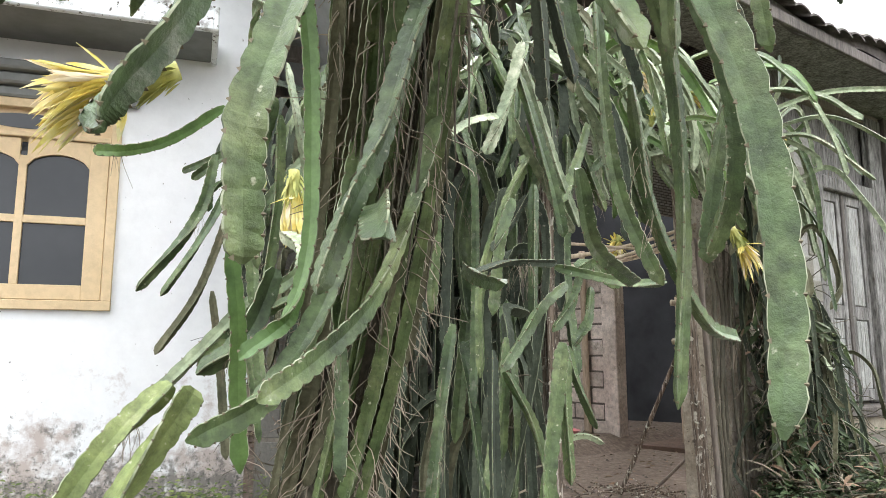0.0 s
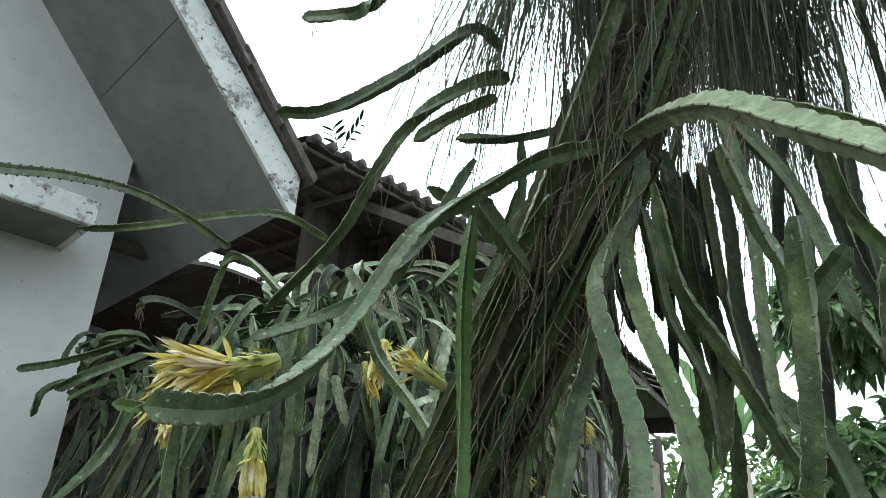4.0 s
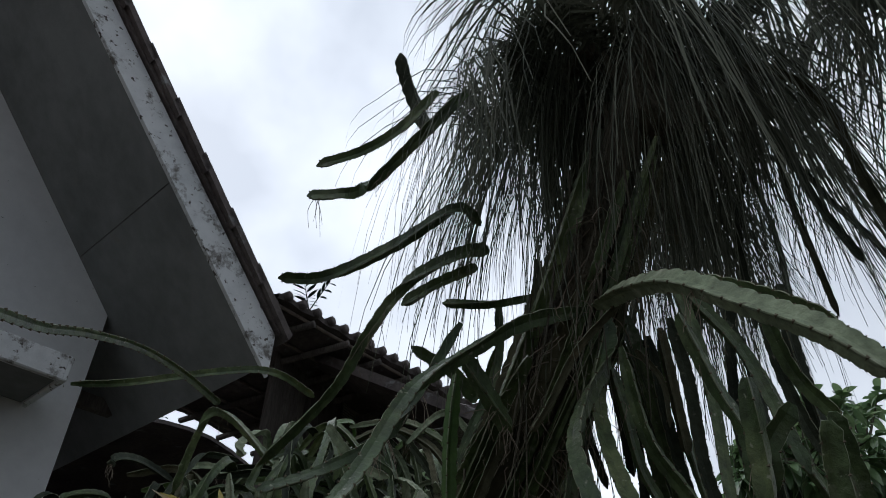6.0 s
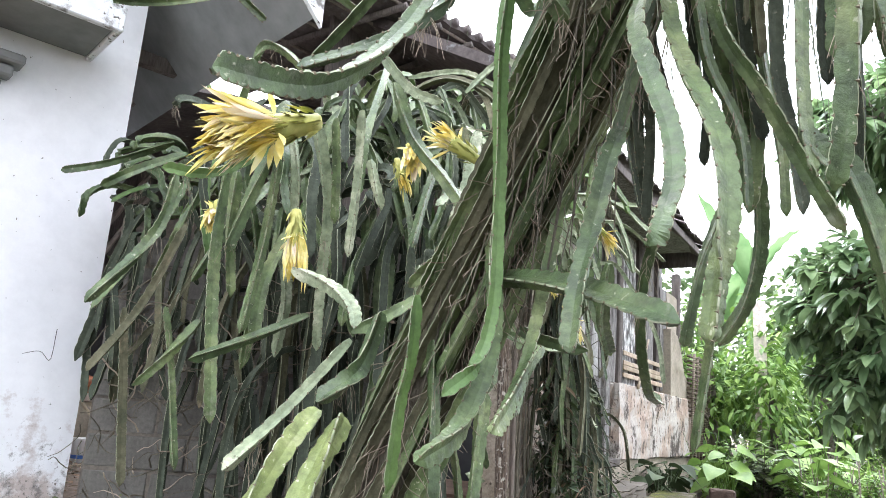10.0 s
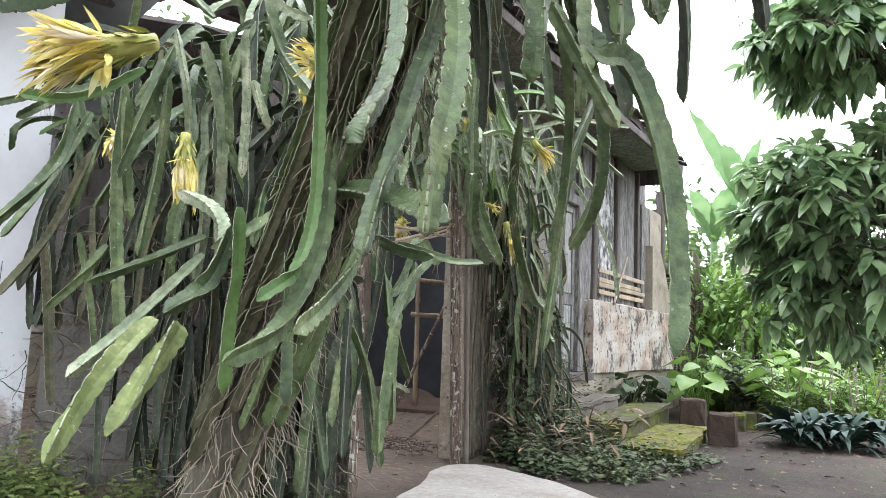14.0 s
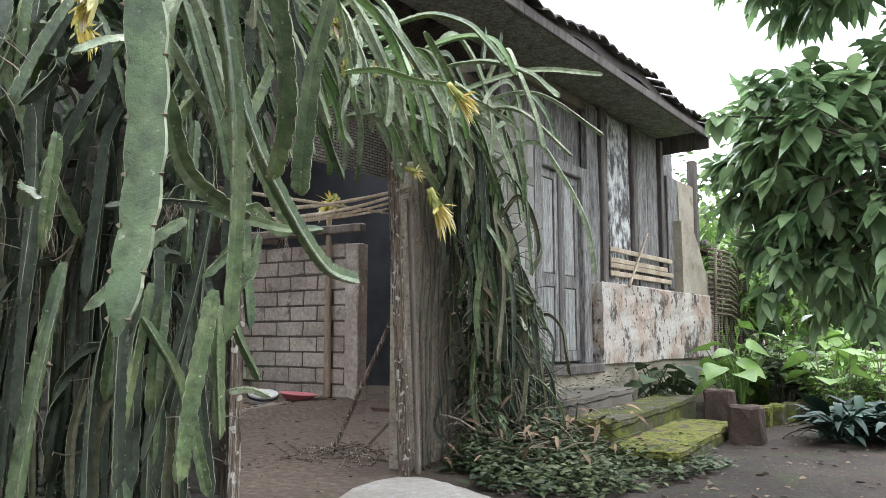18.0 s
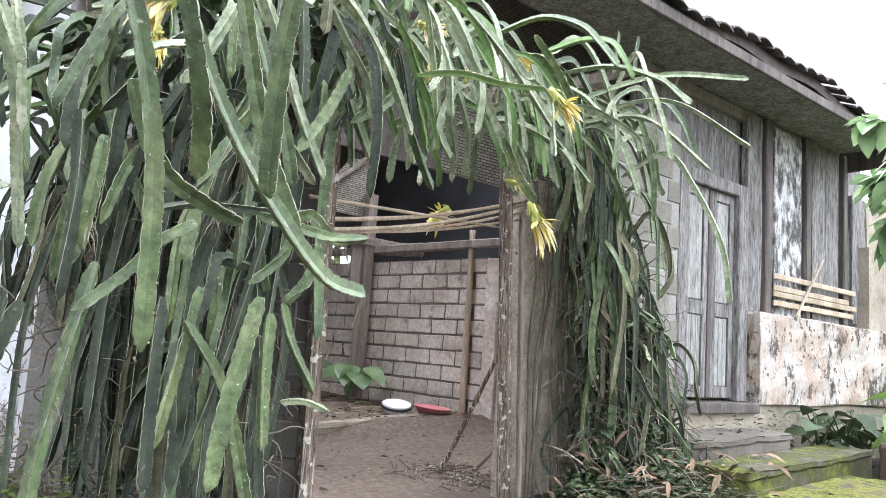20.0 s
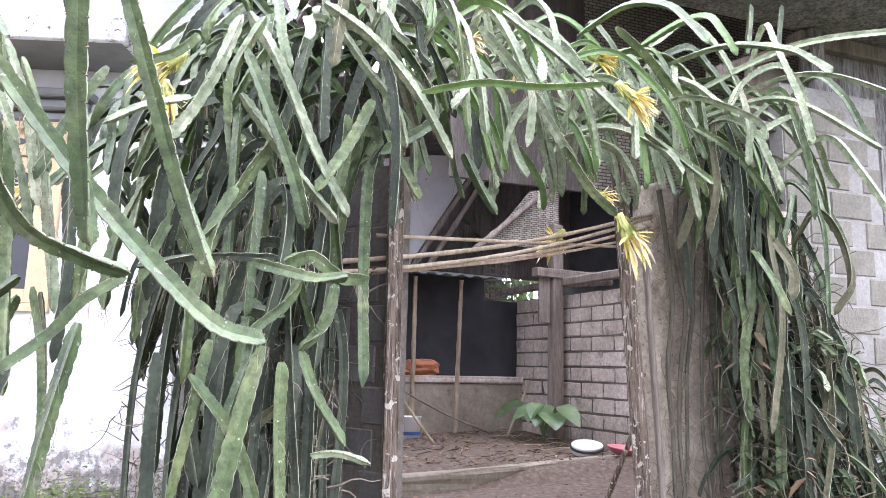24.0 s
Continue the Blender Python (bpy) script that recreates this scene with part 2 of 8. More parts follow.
M = {
    "soil": mat("packed_soil", [(0.3, (0.022, 0.017, 0.013)), (0.5, (0.042, 0.031, 0.024)), (0.72, (0.078, 0.058, 0.044))],
                [(0.3, grey(0.55)), (0.7, grey(1.25))], rough=0.95, bump=0.9, coarse_scale=0.9, fine_scale=22, bump_scale=30, speck=(60.0, 0.66, 0.72, (0.17, 0.14, 0.11)), dirt=(3.0, 0.52, 0.64, (0.036, 0.040, 0.018))),
    "earth": mat("reddish_earth", [(0.3, (0.11, 0.072, 0.052)), (0.6, (0.18, 0.122, 0.092))], [(0.3, grey(0.65)), (0.7, grey(1.15))], rough=0.95, bump=0.6,
                 coarse_scale=1.7, fine_scale=16, bump_scale=25),
    "white": mat("white_limewash", [(0.3, (0.78, 0.80, 0.82)), (0.6, (0.86, 0.87, 0.88))], [(0.3, grey(0.93)), (0.6, grey(1.0))], rough=0.85, bump=0.12,
                 coarse_scale=1.2, fine_scale=9, dirt=(5.0, 0.70, 0.78, (0.42, 0.40, 0.37)), bump_scale=18, speck=(30.0, 0.70, 0.74, (0.16, 0.15, 0.14))),
    "soffit": mat("grey_soffit_board", [(0.3, (0.20, 0.21, 0.205)), (0.65, (0.28, 0.29, 0.285))], [(0.3, grey(0.85)), (0.7, grey(1.0))], rough=0.9, bump=0.1,
                  fine_scale=6, dirt=(4.0, 0.62, 0.8, (0.24, 0.235, 0.21))),
    "fascia": mat("peeling_white_fascia", [(0.3, (0.72, 0.76, 0.78)), (0.6, (0.82, 0.84, 0.85))], [(0.3, grey(0.88)), (0.6, grey(1.0))], rough=0.75, bump=0.2,
                  fine_scale=12, dirt=(7.0, 0.53, 0.64, (0.20, 0.19, 0.175)), speck=(26.0, 0.62, 0.67, (0.12, 0.11, 0.10))),
    "cream": mat("cream_window_paint", [(0.3, (0.62, 0.47, 0.28)), (0.65, (0.72, 0.56, 0.35))], [(0.3, grey(0.85)), (0.6, grey(1.0))], rough=0.6, bump=0.15,
                 fine_scale=22, stretch=(1, 1, 1)),
    "block": mat("grey_cement_block", [(0.3, (0.115, 0.11, 0.098)), (0.65, (0.205, 0.195, 0.175))], [(0.3, grey(0.7)), (0.7, grey(1.1))], rough=0.95, bump=0.7, vary=0.06,
                 coarse_scale=3, fine_scale=40, bump_scale=90, dirt=(2.0, 0.50, 0.68, (0.085, 0.085, 0.072))),
    "block_warm": mat("warm_grey_cement_block", [(0.3, (0.19, 0.18, 0.148)), (0.65, (0.30, 0.285, 0.238))], [(0.3, grey(0.7)), (0.7, grey(1.1))], rough=0.95, bump=0.7, vary=0.05,
                      coarse_scale=3, fine_scale=40, bump_scale=90, dirt=(2.5, 0.58, 0.74, (0.13, 0.12, 0.095))),
    "weed_light": mat("grey_green_weed_leaf", [(0.3, (0.040, 0.060, 0.028)), (0.65, (0.105, 0.135, 0.062))], rough=0.6, spec=0.3, bump=0.0, vary=0.45, island=True, coarse_scale=3, translucent=0.2),
    "weed_bright": mat("bright_green_weed_leaf", [(0.3, (0.075, 0.115, 0.030)), (0.65, (0.19, 0.25, 0.075))], rough=0.6, spec=0.3, bump=0.0, vary=0.4, island=True, coarse_scale=3, translucent=0.25),
    "mortar": mat("pale_mortar", [(0.3, (0.26, 0.25, 0.23)), (0.65, (0.38, 0.37, 0.34))], [(0.3, grey(0.75)), (0.7, grey(1.1))], rough=0.95, bump=0.6,
                  fine_scale=35, dirt=(2.0, 0.58, 0.74, (0.13, 0.12, 0.09))),
    "mortar_dark": mat("dirty_brown_mortar", [(0.3, (0.12, 0.105, 0.088)), (0.65, (0.21, 0.185, 0.155))], [(0.3, grey(0.6)), (0.7, grey(1.1))], rough=0.95, bump=0.6, fine_scale=35),
    "limed": mat("limewashed_brick", [(0.3, (0.50, 0.42, 0.35)), (0.62, (0.76, 0.68, 0.60))], [(0.3, grey(0.6)), (0.65, grey(1.08))], rough=0.92, bump=0.6, vary=0.09,
                 coarse_scale=2.5, fine_scale=22, bump_scale=60, coords="World", dirt=(4.0, 0.57, 0.70, (0.24, 0.19, 0.155))),
    "render": mat("rough_cement_render", [(0.3, (0.27, 0.235, 0.18)), (0.65, (0.44, 0.39, 0.31))], [(0.3, grey(0.7)), (0.7, grey(1.12))], rough=0.95, bump=0.7,
                  coarse_scale=2, fine_scale=24, bump_scale=45, dirt=(3.0, 0.56, 0.7, (0.15, 0.13, 0.085))),
    "peel": mat("peeling_limewashed_wall", [(0.30, (0.30, 0.22, 0.17)), (0.44, (0.45, 0.36, 0.29)), (0.52, (0.48, 0.44, 0.39)), (0.7, (0.58, 0.55, 0.50))],
                [(0.3, grey(0.7)), (0.6, grey(1.05))], rough=0.92, bump=0.5, coarse_scale=2.6, fine_scale=28, stretch=(1.1, 1.1, 0.75), dirt=(3.4, 0.52, 0.60, (0.075, 0.062, 0.052)), speck=(14.0, 0.60, 0.66, (0.11, 0.085, 0.07))),
    "facade": mat("weathered_grey_board", [(0.3, (0.15, 0.142, 0.132)), (0.6, (0.29, 0.28, 0.265))], [(0.34, grey(0.35)), (0.62, grey(1.2))], rough=0.9, bump=0.5,
                  coarse_scale=2.0, fine_scale=9, stretch=(5, 5, 0.8), dirt=(6.0, 0.55, 0.66, (0.085, 0.072, 0.06)), vary=0.12),
    "mosaic": mat("speckled_peeling_board", [(0.40, (0.09, 0.085, 0.08)), (0.5, (0.30, 0.30, 0.29)), (0.58, (0.62, 0.62, 0.60))], [(0.3, grey(0.75)), (0.65, grey(1.1))],
                  rough=0.9, bump=0.5, coarse_scale=9, fine_scale=30, stretch=(1.3, 1.3, 0.7)),
    "doorpaint": mat("faded_pale_door_paint", [(0.3, (0.25, 0.25, 0.235)), (0.6, (0.40, 0.40, 0.375))], [(0.34, grey(0.45)), (0.6, grey(1.1))], rough=0.8, bump=0.35,
                     coarse_scale=2, fine_scale=14, stretch=(6, 6, 0.7), dirt=(5.0, 0.56, 0.66, (0.13, 0.105, 0.08))),
    "dark_wood": mat("old_dark_wood", [(0.3, (0.085, 0.075, 0.068)), (0.65, (0.18, 0.157, 0.14))], [(0.3, grey(0.6)), (0.7, grey(1.1))], rough=0.85, bump=0.5,
                     fine_scale=12, stretch=(6, 6, 0.8), vary=0.1),
    "grey_wood": mat("weathered_grey_wood", [(0.3, (0.20, 0.165, 0.135)), (0.65, (0.36, 0.31, 0.265))], [(0.3, grey(0.55)), (0.7, grey(1.1))], rough=0.9, bump=0.6,
                     fine_scale=11, stretch=(7, 7, 0.7), vary=0.1),
    "post_wood": mat("brown_cracked_post_wood", [(0.3, (0.11, 0.082, 0.062)), (0.65, (0.25, 0.195, 0.15))], [(0.36, grey(0.25)), (0.5, grey(0.9)), (0.66, grey(1.35))], rough=0.92, bump=0.9,
                     fine_scale=10, stretch=(8, 8, 0.6), dirt=(9.0, 0.55, 0.61, (0.44, 0.40, 0.34)), speck=(24.0, 0.60, 0.64, (0.56, 0.53, 0.45)), bump_scale=30),
    "bamboo": mat("dry_bamboo", [(0.3, (0.36, 0.28, 0.19)), (0.65, (0.55, 0.46, 0.34))], [(0.3, grey(0.65)), (0.7, grey(1.1))], rough=0.6, bump=0.3, fine_scale=12,
                  stretch=(4, 4, 0.7), vary=0.15),
    "tile": mat("old_clay_roof_tile", [(0.3, (0.09, 0.078, 0.075)), (0.65, (0.18, 0.155, 0.145))], [(0.3, grey(0.6)), (0.7, grey(1.2))], rough=0.9, bump=0.5, vary=0.2,
                fine_scale=18, dirt=(5.0, 0.6, 0.72, (0.30, 0.31, 0.31))),
    "moss": mat("mossy_concrete", [(0.36, (0.045, 0.052, 0.014)), (0.46, (0.13, 0.14, 0.024)), (0.55, (0.20, 0.195, 0.045)), (0.64, (0.10, 0.085, 0.06))], [(0.34, grey(0.4)), (0.66, grey(1.3))], rough=1.0, bump=1.0,
                coarse_scale=5, fine_scale=40, bump_scale=70),
    "moss_edge": mat("concrete_with_moss", [(0.36, (0.16, 0.14, 0.11)), (0.44, (0.10, 0.09, 0.06)), (0.52, (0.075, 0.085, 0.024)), (0.66, (0.17, 0.18, 0.035))],
                     [(0.3, grey(0.6)), (0.7, grey(1.1))], rough=0.97, bump=0.8, coarse_scale=4, fine_scale=30, bump_scale=60),
    "concrete": mat("worn_concrete", [(0.3, (0.10, 0.088, 0.070)), (0.65, (0.185, 0.165, 0.135))], [(0.3, grey(0.75)), (0.7, grey(1.08))], rough=0.9, bump=0.4,
                    coarse_scale=1.6, fine_scale=22, bump_scale=50, dirt=(3.0, 0.60, 0.72, (0.20, 0.20, 0.12))),
    "slab": mat("pale_concrete_slab", [(0.3, (0.24, 0.22, 0.195)), (0.65, (0.37, 0.345, 0.31))], [(0.3, grey(0.7)), (0.7, grey(1.1))], rough=0.85, bump=0.3,
                coarse_scale=1.6, fine_scale=22, bump_scale=50, dirt=(2.5, 0.54, 0.70, (0.22, 0.18, 0.14)), speck=(60.0, 0.64, 0.70, (0.16, 0.14, 0.11))),
    "brickred": mat("dull_red_brick", [(0.3, (0.050, 0.036, 0.028)), (0.65, (0.10, 0.070, 0.054))], [(0.3, grey(0.6)), (0.7, grey(1.1))], rough=0.95, bump=0.6, fine_scale=25),
    "bark": mat("grey_bark", [(0.3, (0.085, 0.078, 0.058)), (0.65, (0.19, 0.17, 0.125))], [(0.3, grey(0.5)), (0.7, grey(1.15))], rough=0.95, bump=1.0, fine_scale=14,
                stretch=(4, 4, 1), bump_scale=24),
    "root": mat("dry_aerial_root", [(0.3, (0.15, 0.125, 0.09)), (0.65, (0.33, 0.285, 0.215))], rough=0.95, bump=0.0, vary=0.35, island=True),
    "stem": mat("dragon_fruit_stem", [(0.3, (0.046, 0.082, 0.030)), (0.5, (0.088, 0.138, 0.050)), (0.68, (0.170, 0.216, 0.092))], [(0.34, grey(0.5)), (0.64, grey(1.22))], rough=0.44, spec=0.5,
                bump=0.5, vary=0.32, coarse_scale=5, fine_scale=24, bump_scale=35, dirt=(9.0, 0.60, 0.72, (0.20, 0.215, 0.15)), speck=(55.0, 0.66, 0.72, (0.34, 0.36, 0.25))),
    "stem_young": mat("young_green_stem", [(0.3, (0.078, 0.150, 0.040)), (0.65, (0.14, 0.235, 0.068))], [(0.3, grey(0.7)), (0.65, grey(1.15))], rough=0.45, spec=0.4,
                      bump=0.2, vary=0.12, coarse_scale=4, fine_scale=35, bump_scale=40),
    # pale scarred stems; on the arch the paleness also carries light from above
    "stem_pale": mat("pale_scarred_lit_stem", [(0.3, (0.17, 0.22, 0.13)), (0.55, (0.27, 0.32, 0.20)), (0.68, (0.44, 0.46, 0.33))], [(0.3, grey(0.6)), (0.65, grey(1.15))], rough=0.6, spec=0.3,
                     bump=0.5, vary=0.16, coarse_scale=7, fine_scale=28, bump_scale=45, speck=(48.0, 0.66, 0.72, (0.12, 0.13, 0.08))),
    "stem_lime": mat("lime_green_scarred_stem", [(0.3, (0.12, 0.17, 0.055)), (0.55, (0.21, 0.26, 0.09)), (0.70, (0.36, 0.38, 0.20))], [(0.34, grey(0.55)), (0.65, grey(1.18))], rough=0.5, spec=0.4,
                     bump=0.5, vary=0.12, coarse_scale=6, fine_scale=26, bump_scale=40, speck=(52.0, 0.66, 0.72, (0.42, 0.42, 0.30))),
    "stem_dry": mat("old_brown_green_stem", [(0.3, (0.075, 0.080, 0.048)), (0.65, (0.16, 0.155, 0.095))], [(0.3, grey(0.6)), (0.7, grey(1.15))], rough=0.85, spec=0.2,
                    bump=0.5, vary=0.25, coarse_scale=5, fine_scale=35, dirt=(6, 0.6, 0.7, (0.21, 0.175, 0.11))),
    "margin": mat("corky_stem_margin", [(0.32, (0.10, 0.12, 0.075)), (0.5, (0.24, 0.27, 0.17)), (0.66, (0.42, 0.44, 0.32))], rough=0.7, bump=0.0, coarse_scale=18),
    # old stem colour, darkened further to carry the shade inside the cactus
    "stem_old_shade": mat("old_stem_shade_tone", [(0.3, (0.032, 0.042, 0.030)), (0.65, (0.075, 0.092, 0.062))], [(0.3, grey(0.6)), (0.7, grey(1.2))], rough=0.75, spec=0.25,
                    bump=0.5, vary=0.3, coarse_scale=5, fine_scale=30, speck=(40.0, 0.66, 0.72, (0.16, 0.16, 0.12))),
    "areole": mat("brown_areole", [(0.3, (0.10, 0.085, 0.055)), (0.65, (0.22, 0.19, 0.13))], rough=0.9, bump=0.0, coarse_scale=20),
    "petal": mat("withered_yellow_petal", [(0.3, (0.58, 0.44, 0.08)), (0.45, (0.78, 0.68, 0.20)), (0.62, (0.88, 0.83, 0.48))], rough=0.6, bump=0.2, vary=0.2, coarse_scale=9,
                 translucent=0.25, fine_scale=30),
    "petal_white": mat("withered_cream_petal", [(0.3, (0.74, 0.60, 0.42)), (0.65, (0.88, 0.82, 0.68))], rough=0.65, bump=0.2, vary=0.16, coarse_scale=12, translucent=0.25),
    "sepal": mat("yellow_green_sepal", [(0.3, (0.22, 0.27, 0.07)), (0.65, (0.48, 0.46, 0.14))], rough=0.6, bump=0.2, vary=0.15, island=True, coarse_scale=12),
    "leaf": mat("dark_glossy_leaf", [(0.3, (0.10, 0.185, 0.08)), (0.65, (0.26, 0.37, 0.18))], rough=0.3, spec=0.6, bump=0.1, vary=0.35, island=True, coarse_scale=4, translucent=0.38),
    "leaf_light": mat("fresh_green_leaf", [(0.3, (0.085, 0.18, 0.032)), (0.65, (0.20, 0.33, 0.075))], rough=0.45, spec=0.4, bump=0.1, vary=0.35, island=True, coarse_scale=4, translucent=0.3),
    # far leaf colour dulled to carry the haze of distance
    "leaf_far": mat("hazy_far_leaf", [(0.3, (0.07, 0.115, 0.05)), (0.65, (0.14, 0.19, 0.09))], rough=0.7, spec=0.2, bump=0.0, vary=0.35, island=True, coarse_scale=1, translucent=0.25),
    "strap": mat("dark_strap_leaf", [(0.3, (0.016, 0.036, 0.026)), (0.65, (0.036, 0.066, 0.046))], rough=0.6, spec=0.25, bump=0.1, vary=0.35, coarse_scale=4),
    "banana": mat("pale_banana_leaf", [(0.3, (0.15, 0.27, 0.11)), (0.65, (0.24, 0.36, 0.17))], rough=0.5, spec=0.3, bump=0.15, vary=0.1, coarse_scale=3, translucent=0.35),
    "weed": mat("small_weed_leaf", [(0.3, (0.024, 0.042, 0.018)), (0.65, (0.066, 0.100, 0.042))], rough=0.6, spec=0.3, bump=0.0, vary=0.45, island=True, coarse_scale=3, translucent=0.15),
    "grass": mat("grass_blade", [(0.3, (0.09, 0.19, 0.03)), (0.65, (0.19, 0.31, 0.06))], rough=0.55, spec=0.3, bump=0.0, vary=0.35, island=True, coarse_scale=3, translucent=0.3),
    "litter": mat("dry_leaf_litter", [(0.3, (0.11, 0.075, 0.045)), (0.65, (0.26, 0.19, 0.12))], rough=0.9, bump=0.0, vary=0.5, island=True, coarse_scale=6),
    "pink": mat("pink_plastic", [(0.3, (0.70, 0.22, 0.25)), (0.65, (0.78, 0.31, 0.33))], rough=0.45, bump=0.0),
    "enamel": mat("white_plastic", [(0.3, (0.70, 0.70, 0.69)), (0.65, (0.82, 0.82, 0.81))], rough=0.4, bump=0.0),
    "blue": mat("blue_print", [(0.3, (0.04, 0.10, 0.32)), (0.65, (0.06, 0.14, 0.40))], rough=0.5, bump=0.0),
    # near-black; behind the window, house front and kitchen it stands for unlit inside
    "near_black": mat("near_black_surface", [(0.3, (0.030, 0.032, 0.036)), (0.65, (0.065, 0.068, 0.075))], rough=0.8, bump=0.3, fine_scale=10),
    "orange": mat("faded_orange_sacking", [(0.3, (0.42, 0.16, 0.08)), (0.65, (0.55, 0.25, 0.14))], rough=0.9, bump=0.4),
    "wovenpale": mat("pale_woven_bamboo", [(0.3, (0.34, 0.32, 0.28)), (0.65, (0.52, 0.49, 0.43))], [(0.3, grey(0.6)), (0.7, grey(1.1))], rough=0.85, bump=0.4, fine_scale=20),
    "gate_render": mat("rough_rooted_render", [(0.3, (0.34, 0.29, 0.22)), (0.5, (0.48, 0.42, 0.33)), (0.68, (0.60, 0.54, 0.44))], [(0.32, grey(0.65)), (0.68, grey(1.15))], rough=0.97, bump=1.0,
                       coarse_scale=4.5, fine_scale=38, bump_scale=28, dirt=(6.0, 0.60, 0.72, (0.17, 0.14, 0.10)), speck=(26.0, 0.66, 0.71, (0.13, 0.11, 0.08))),
    "wovenbamboo": mat("woven_bamboo", [(0.3, (0.20, 0.165, 0.125)), (0.65, (0.34, 0.29, 0.23))], [(0.3, grey(0.6)), (0.7, grey(1.1))], rough=0.85, bump=0.4, fine_scale=20, vary=0.12),
    "pad": mat("window_glass_pane", [(0.3, (0.016, 0.019, 0.022)), (0.65, (0.028, 0.031, 0.035))], rough=0.08, spec=0.5, bump=0.0),
}


def mouldy_white():
    """Limewash with speckled black and reddish mould thickening towards the wet foot of the wall."""
    m = M["white"].copy()
    m.name = "mouldy_limewash"
    nt = m.node_tree
    b = nt.nodes["Principled BSDF"]
    base = b.inputs["Base Color"].links[0].from_socket
    co = nt.nodes.new("ShaderNodeTexCoord")
    sep = nt.nodes.new("ShaderNodeSeparateXYZ")
    nt.links.new(co.outputs["Object"], sep.inputs["Vector"])
    h = nt.nodes.new("ShaderNodeMapRange")
    h.inputs["From Min"].default_value, h.inputs["From Max"].default_value = 0.0, 1.25
    h.inputs["To Min"].default_value, h.inputs["To Max"].default_value = 0.32, -0.12
    nt.links.new(sep.outputs["Z"], h.inputs["Value"])
    col = base
    for scale, lo, hi, colour in ((3.0, 0.60, 0.72, (0.42, 0.34, 0.30)), (9.0, 0.66, 0.76, (0.17, 0.16, 0.145)), (42.0, 0.74, 0.80, (0.10, 0.10, 0.09))):
        add = nt.nodes.new("ShaderNodeMath")
        add.operation = "ADD"
        nt.links.new(tex(nt, "ShaderNodeTexNoise", scale, 7.0, 0.72), add.inputs[0])
        nt.links.new(h.outputs["Result"], add.inputs[1])
        f = nt.nodes.new("ShaderNodeMapRange")
        f.inputs["From Min"].default_value, f.inputs["From Max"].default_value = lo, hi
        f.inputs["To Max"].default_value = 0.85
        nt.links.new(add.outputs["Value"], f.inputs["Value"])
        col = mixc(nt, f.outputs["Result"], col, colour)
    nt.links.new(col, b.inputs["Base Color"])
    return m


M["mouldy"] = mouldy_white()


def brightened_yard_soil():
    """Colours the courtyard behind the gate paler, standing in for light on it."""
    m = M["soil"]
    nt = m.node_tree
    b = nt.nodes["Principled BSDF"]
    base = b.inputs["Base Color"].links[0].from_socket
    co = nt.nodes.new("ShaderNodeTexCoord")
    sep = nt.nodes.new("ShaderNodeSeparateXYZ")
    nt.links.new(co.outputs["Object"], sep.inputs["Vector"])
    add = nt.nodes.new("ShaderNodeMath")
    add.operation = "ADD"
    nt.links.new(sep.outputs["Y"], add.inputs[0])
    nt.links.new(tex(nt, "ShaderNodeTexNoise", 1.4, 5.0, 0.6), add.inputs[1])
    f = nt.nodes.new("ShaderNodeMapRange")
    f.inputs["From Min"].default_value, f.inputs["From Max"].default_value = 0.0, 1.3
    f.inputs["To Max"].default_value = 0.9
    nt.links.new(add.outputs["Value"], f.inputs["Value"])
    # paler earth tone that carries the brightness of the yard
    dry = ramp(nt, tex(nt, "ShaderNodeTexNoise", 18.0, 6.0, 0.7), [(0.3, (0.095, 0.068, 0.050)), (0.52, (0.165, 0.124, 0.096)), (0.68, (0.26, 0.21, 0.17))])
    nt.links.new(mixc(nt, f.outputs["Result"], base, dry), b.inputs["Base Color"])


brightened_yard_soil()


# ---- mesh helpers ----
def link(name, verts, faces, mats, parent=None, label="", idx=None, smooth=False):
    me = bpy.data.meshes.new(name)
    me.from_pydata([tuple(v) for v in verts], [], faces)
    for m in mats if isinstance(mats, (list, tuple)) else [mats]:
        me.materials.append(m)
    if idx is not None:
        me.polygons.foreach_set("material_index", idx)
    if smooth:
        me.polygons.foreach_set("use_smooth", [True] * len(me.polygons))
    me.update()
    ob = new(name, me)
    if parent is not None:
        ob.parent = parent
    if label:
        ob["label"] = label
    return ob


def part(name, bm, material, parent=None, label="", smooth=False):
    me = bpy.data.meshes.new(name)
    bm.to_mesh(me)
    bm.free()
    me.materials.append(material)
    if smooth:
        me.polygons.foreach_set("use_smooth", [True] * len(me.polygons))
    ob = new(name, me)
    if parent is not None:
        ob.parent = parent
    if label:
        ob["label"] = label
    return ob


def empty(name, label, category, group="", at=(0, 0, 0), kind=""):
    ob = new(name)
    ob.location = at
    return tagged(ob, label, category, group, kind)


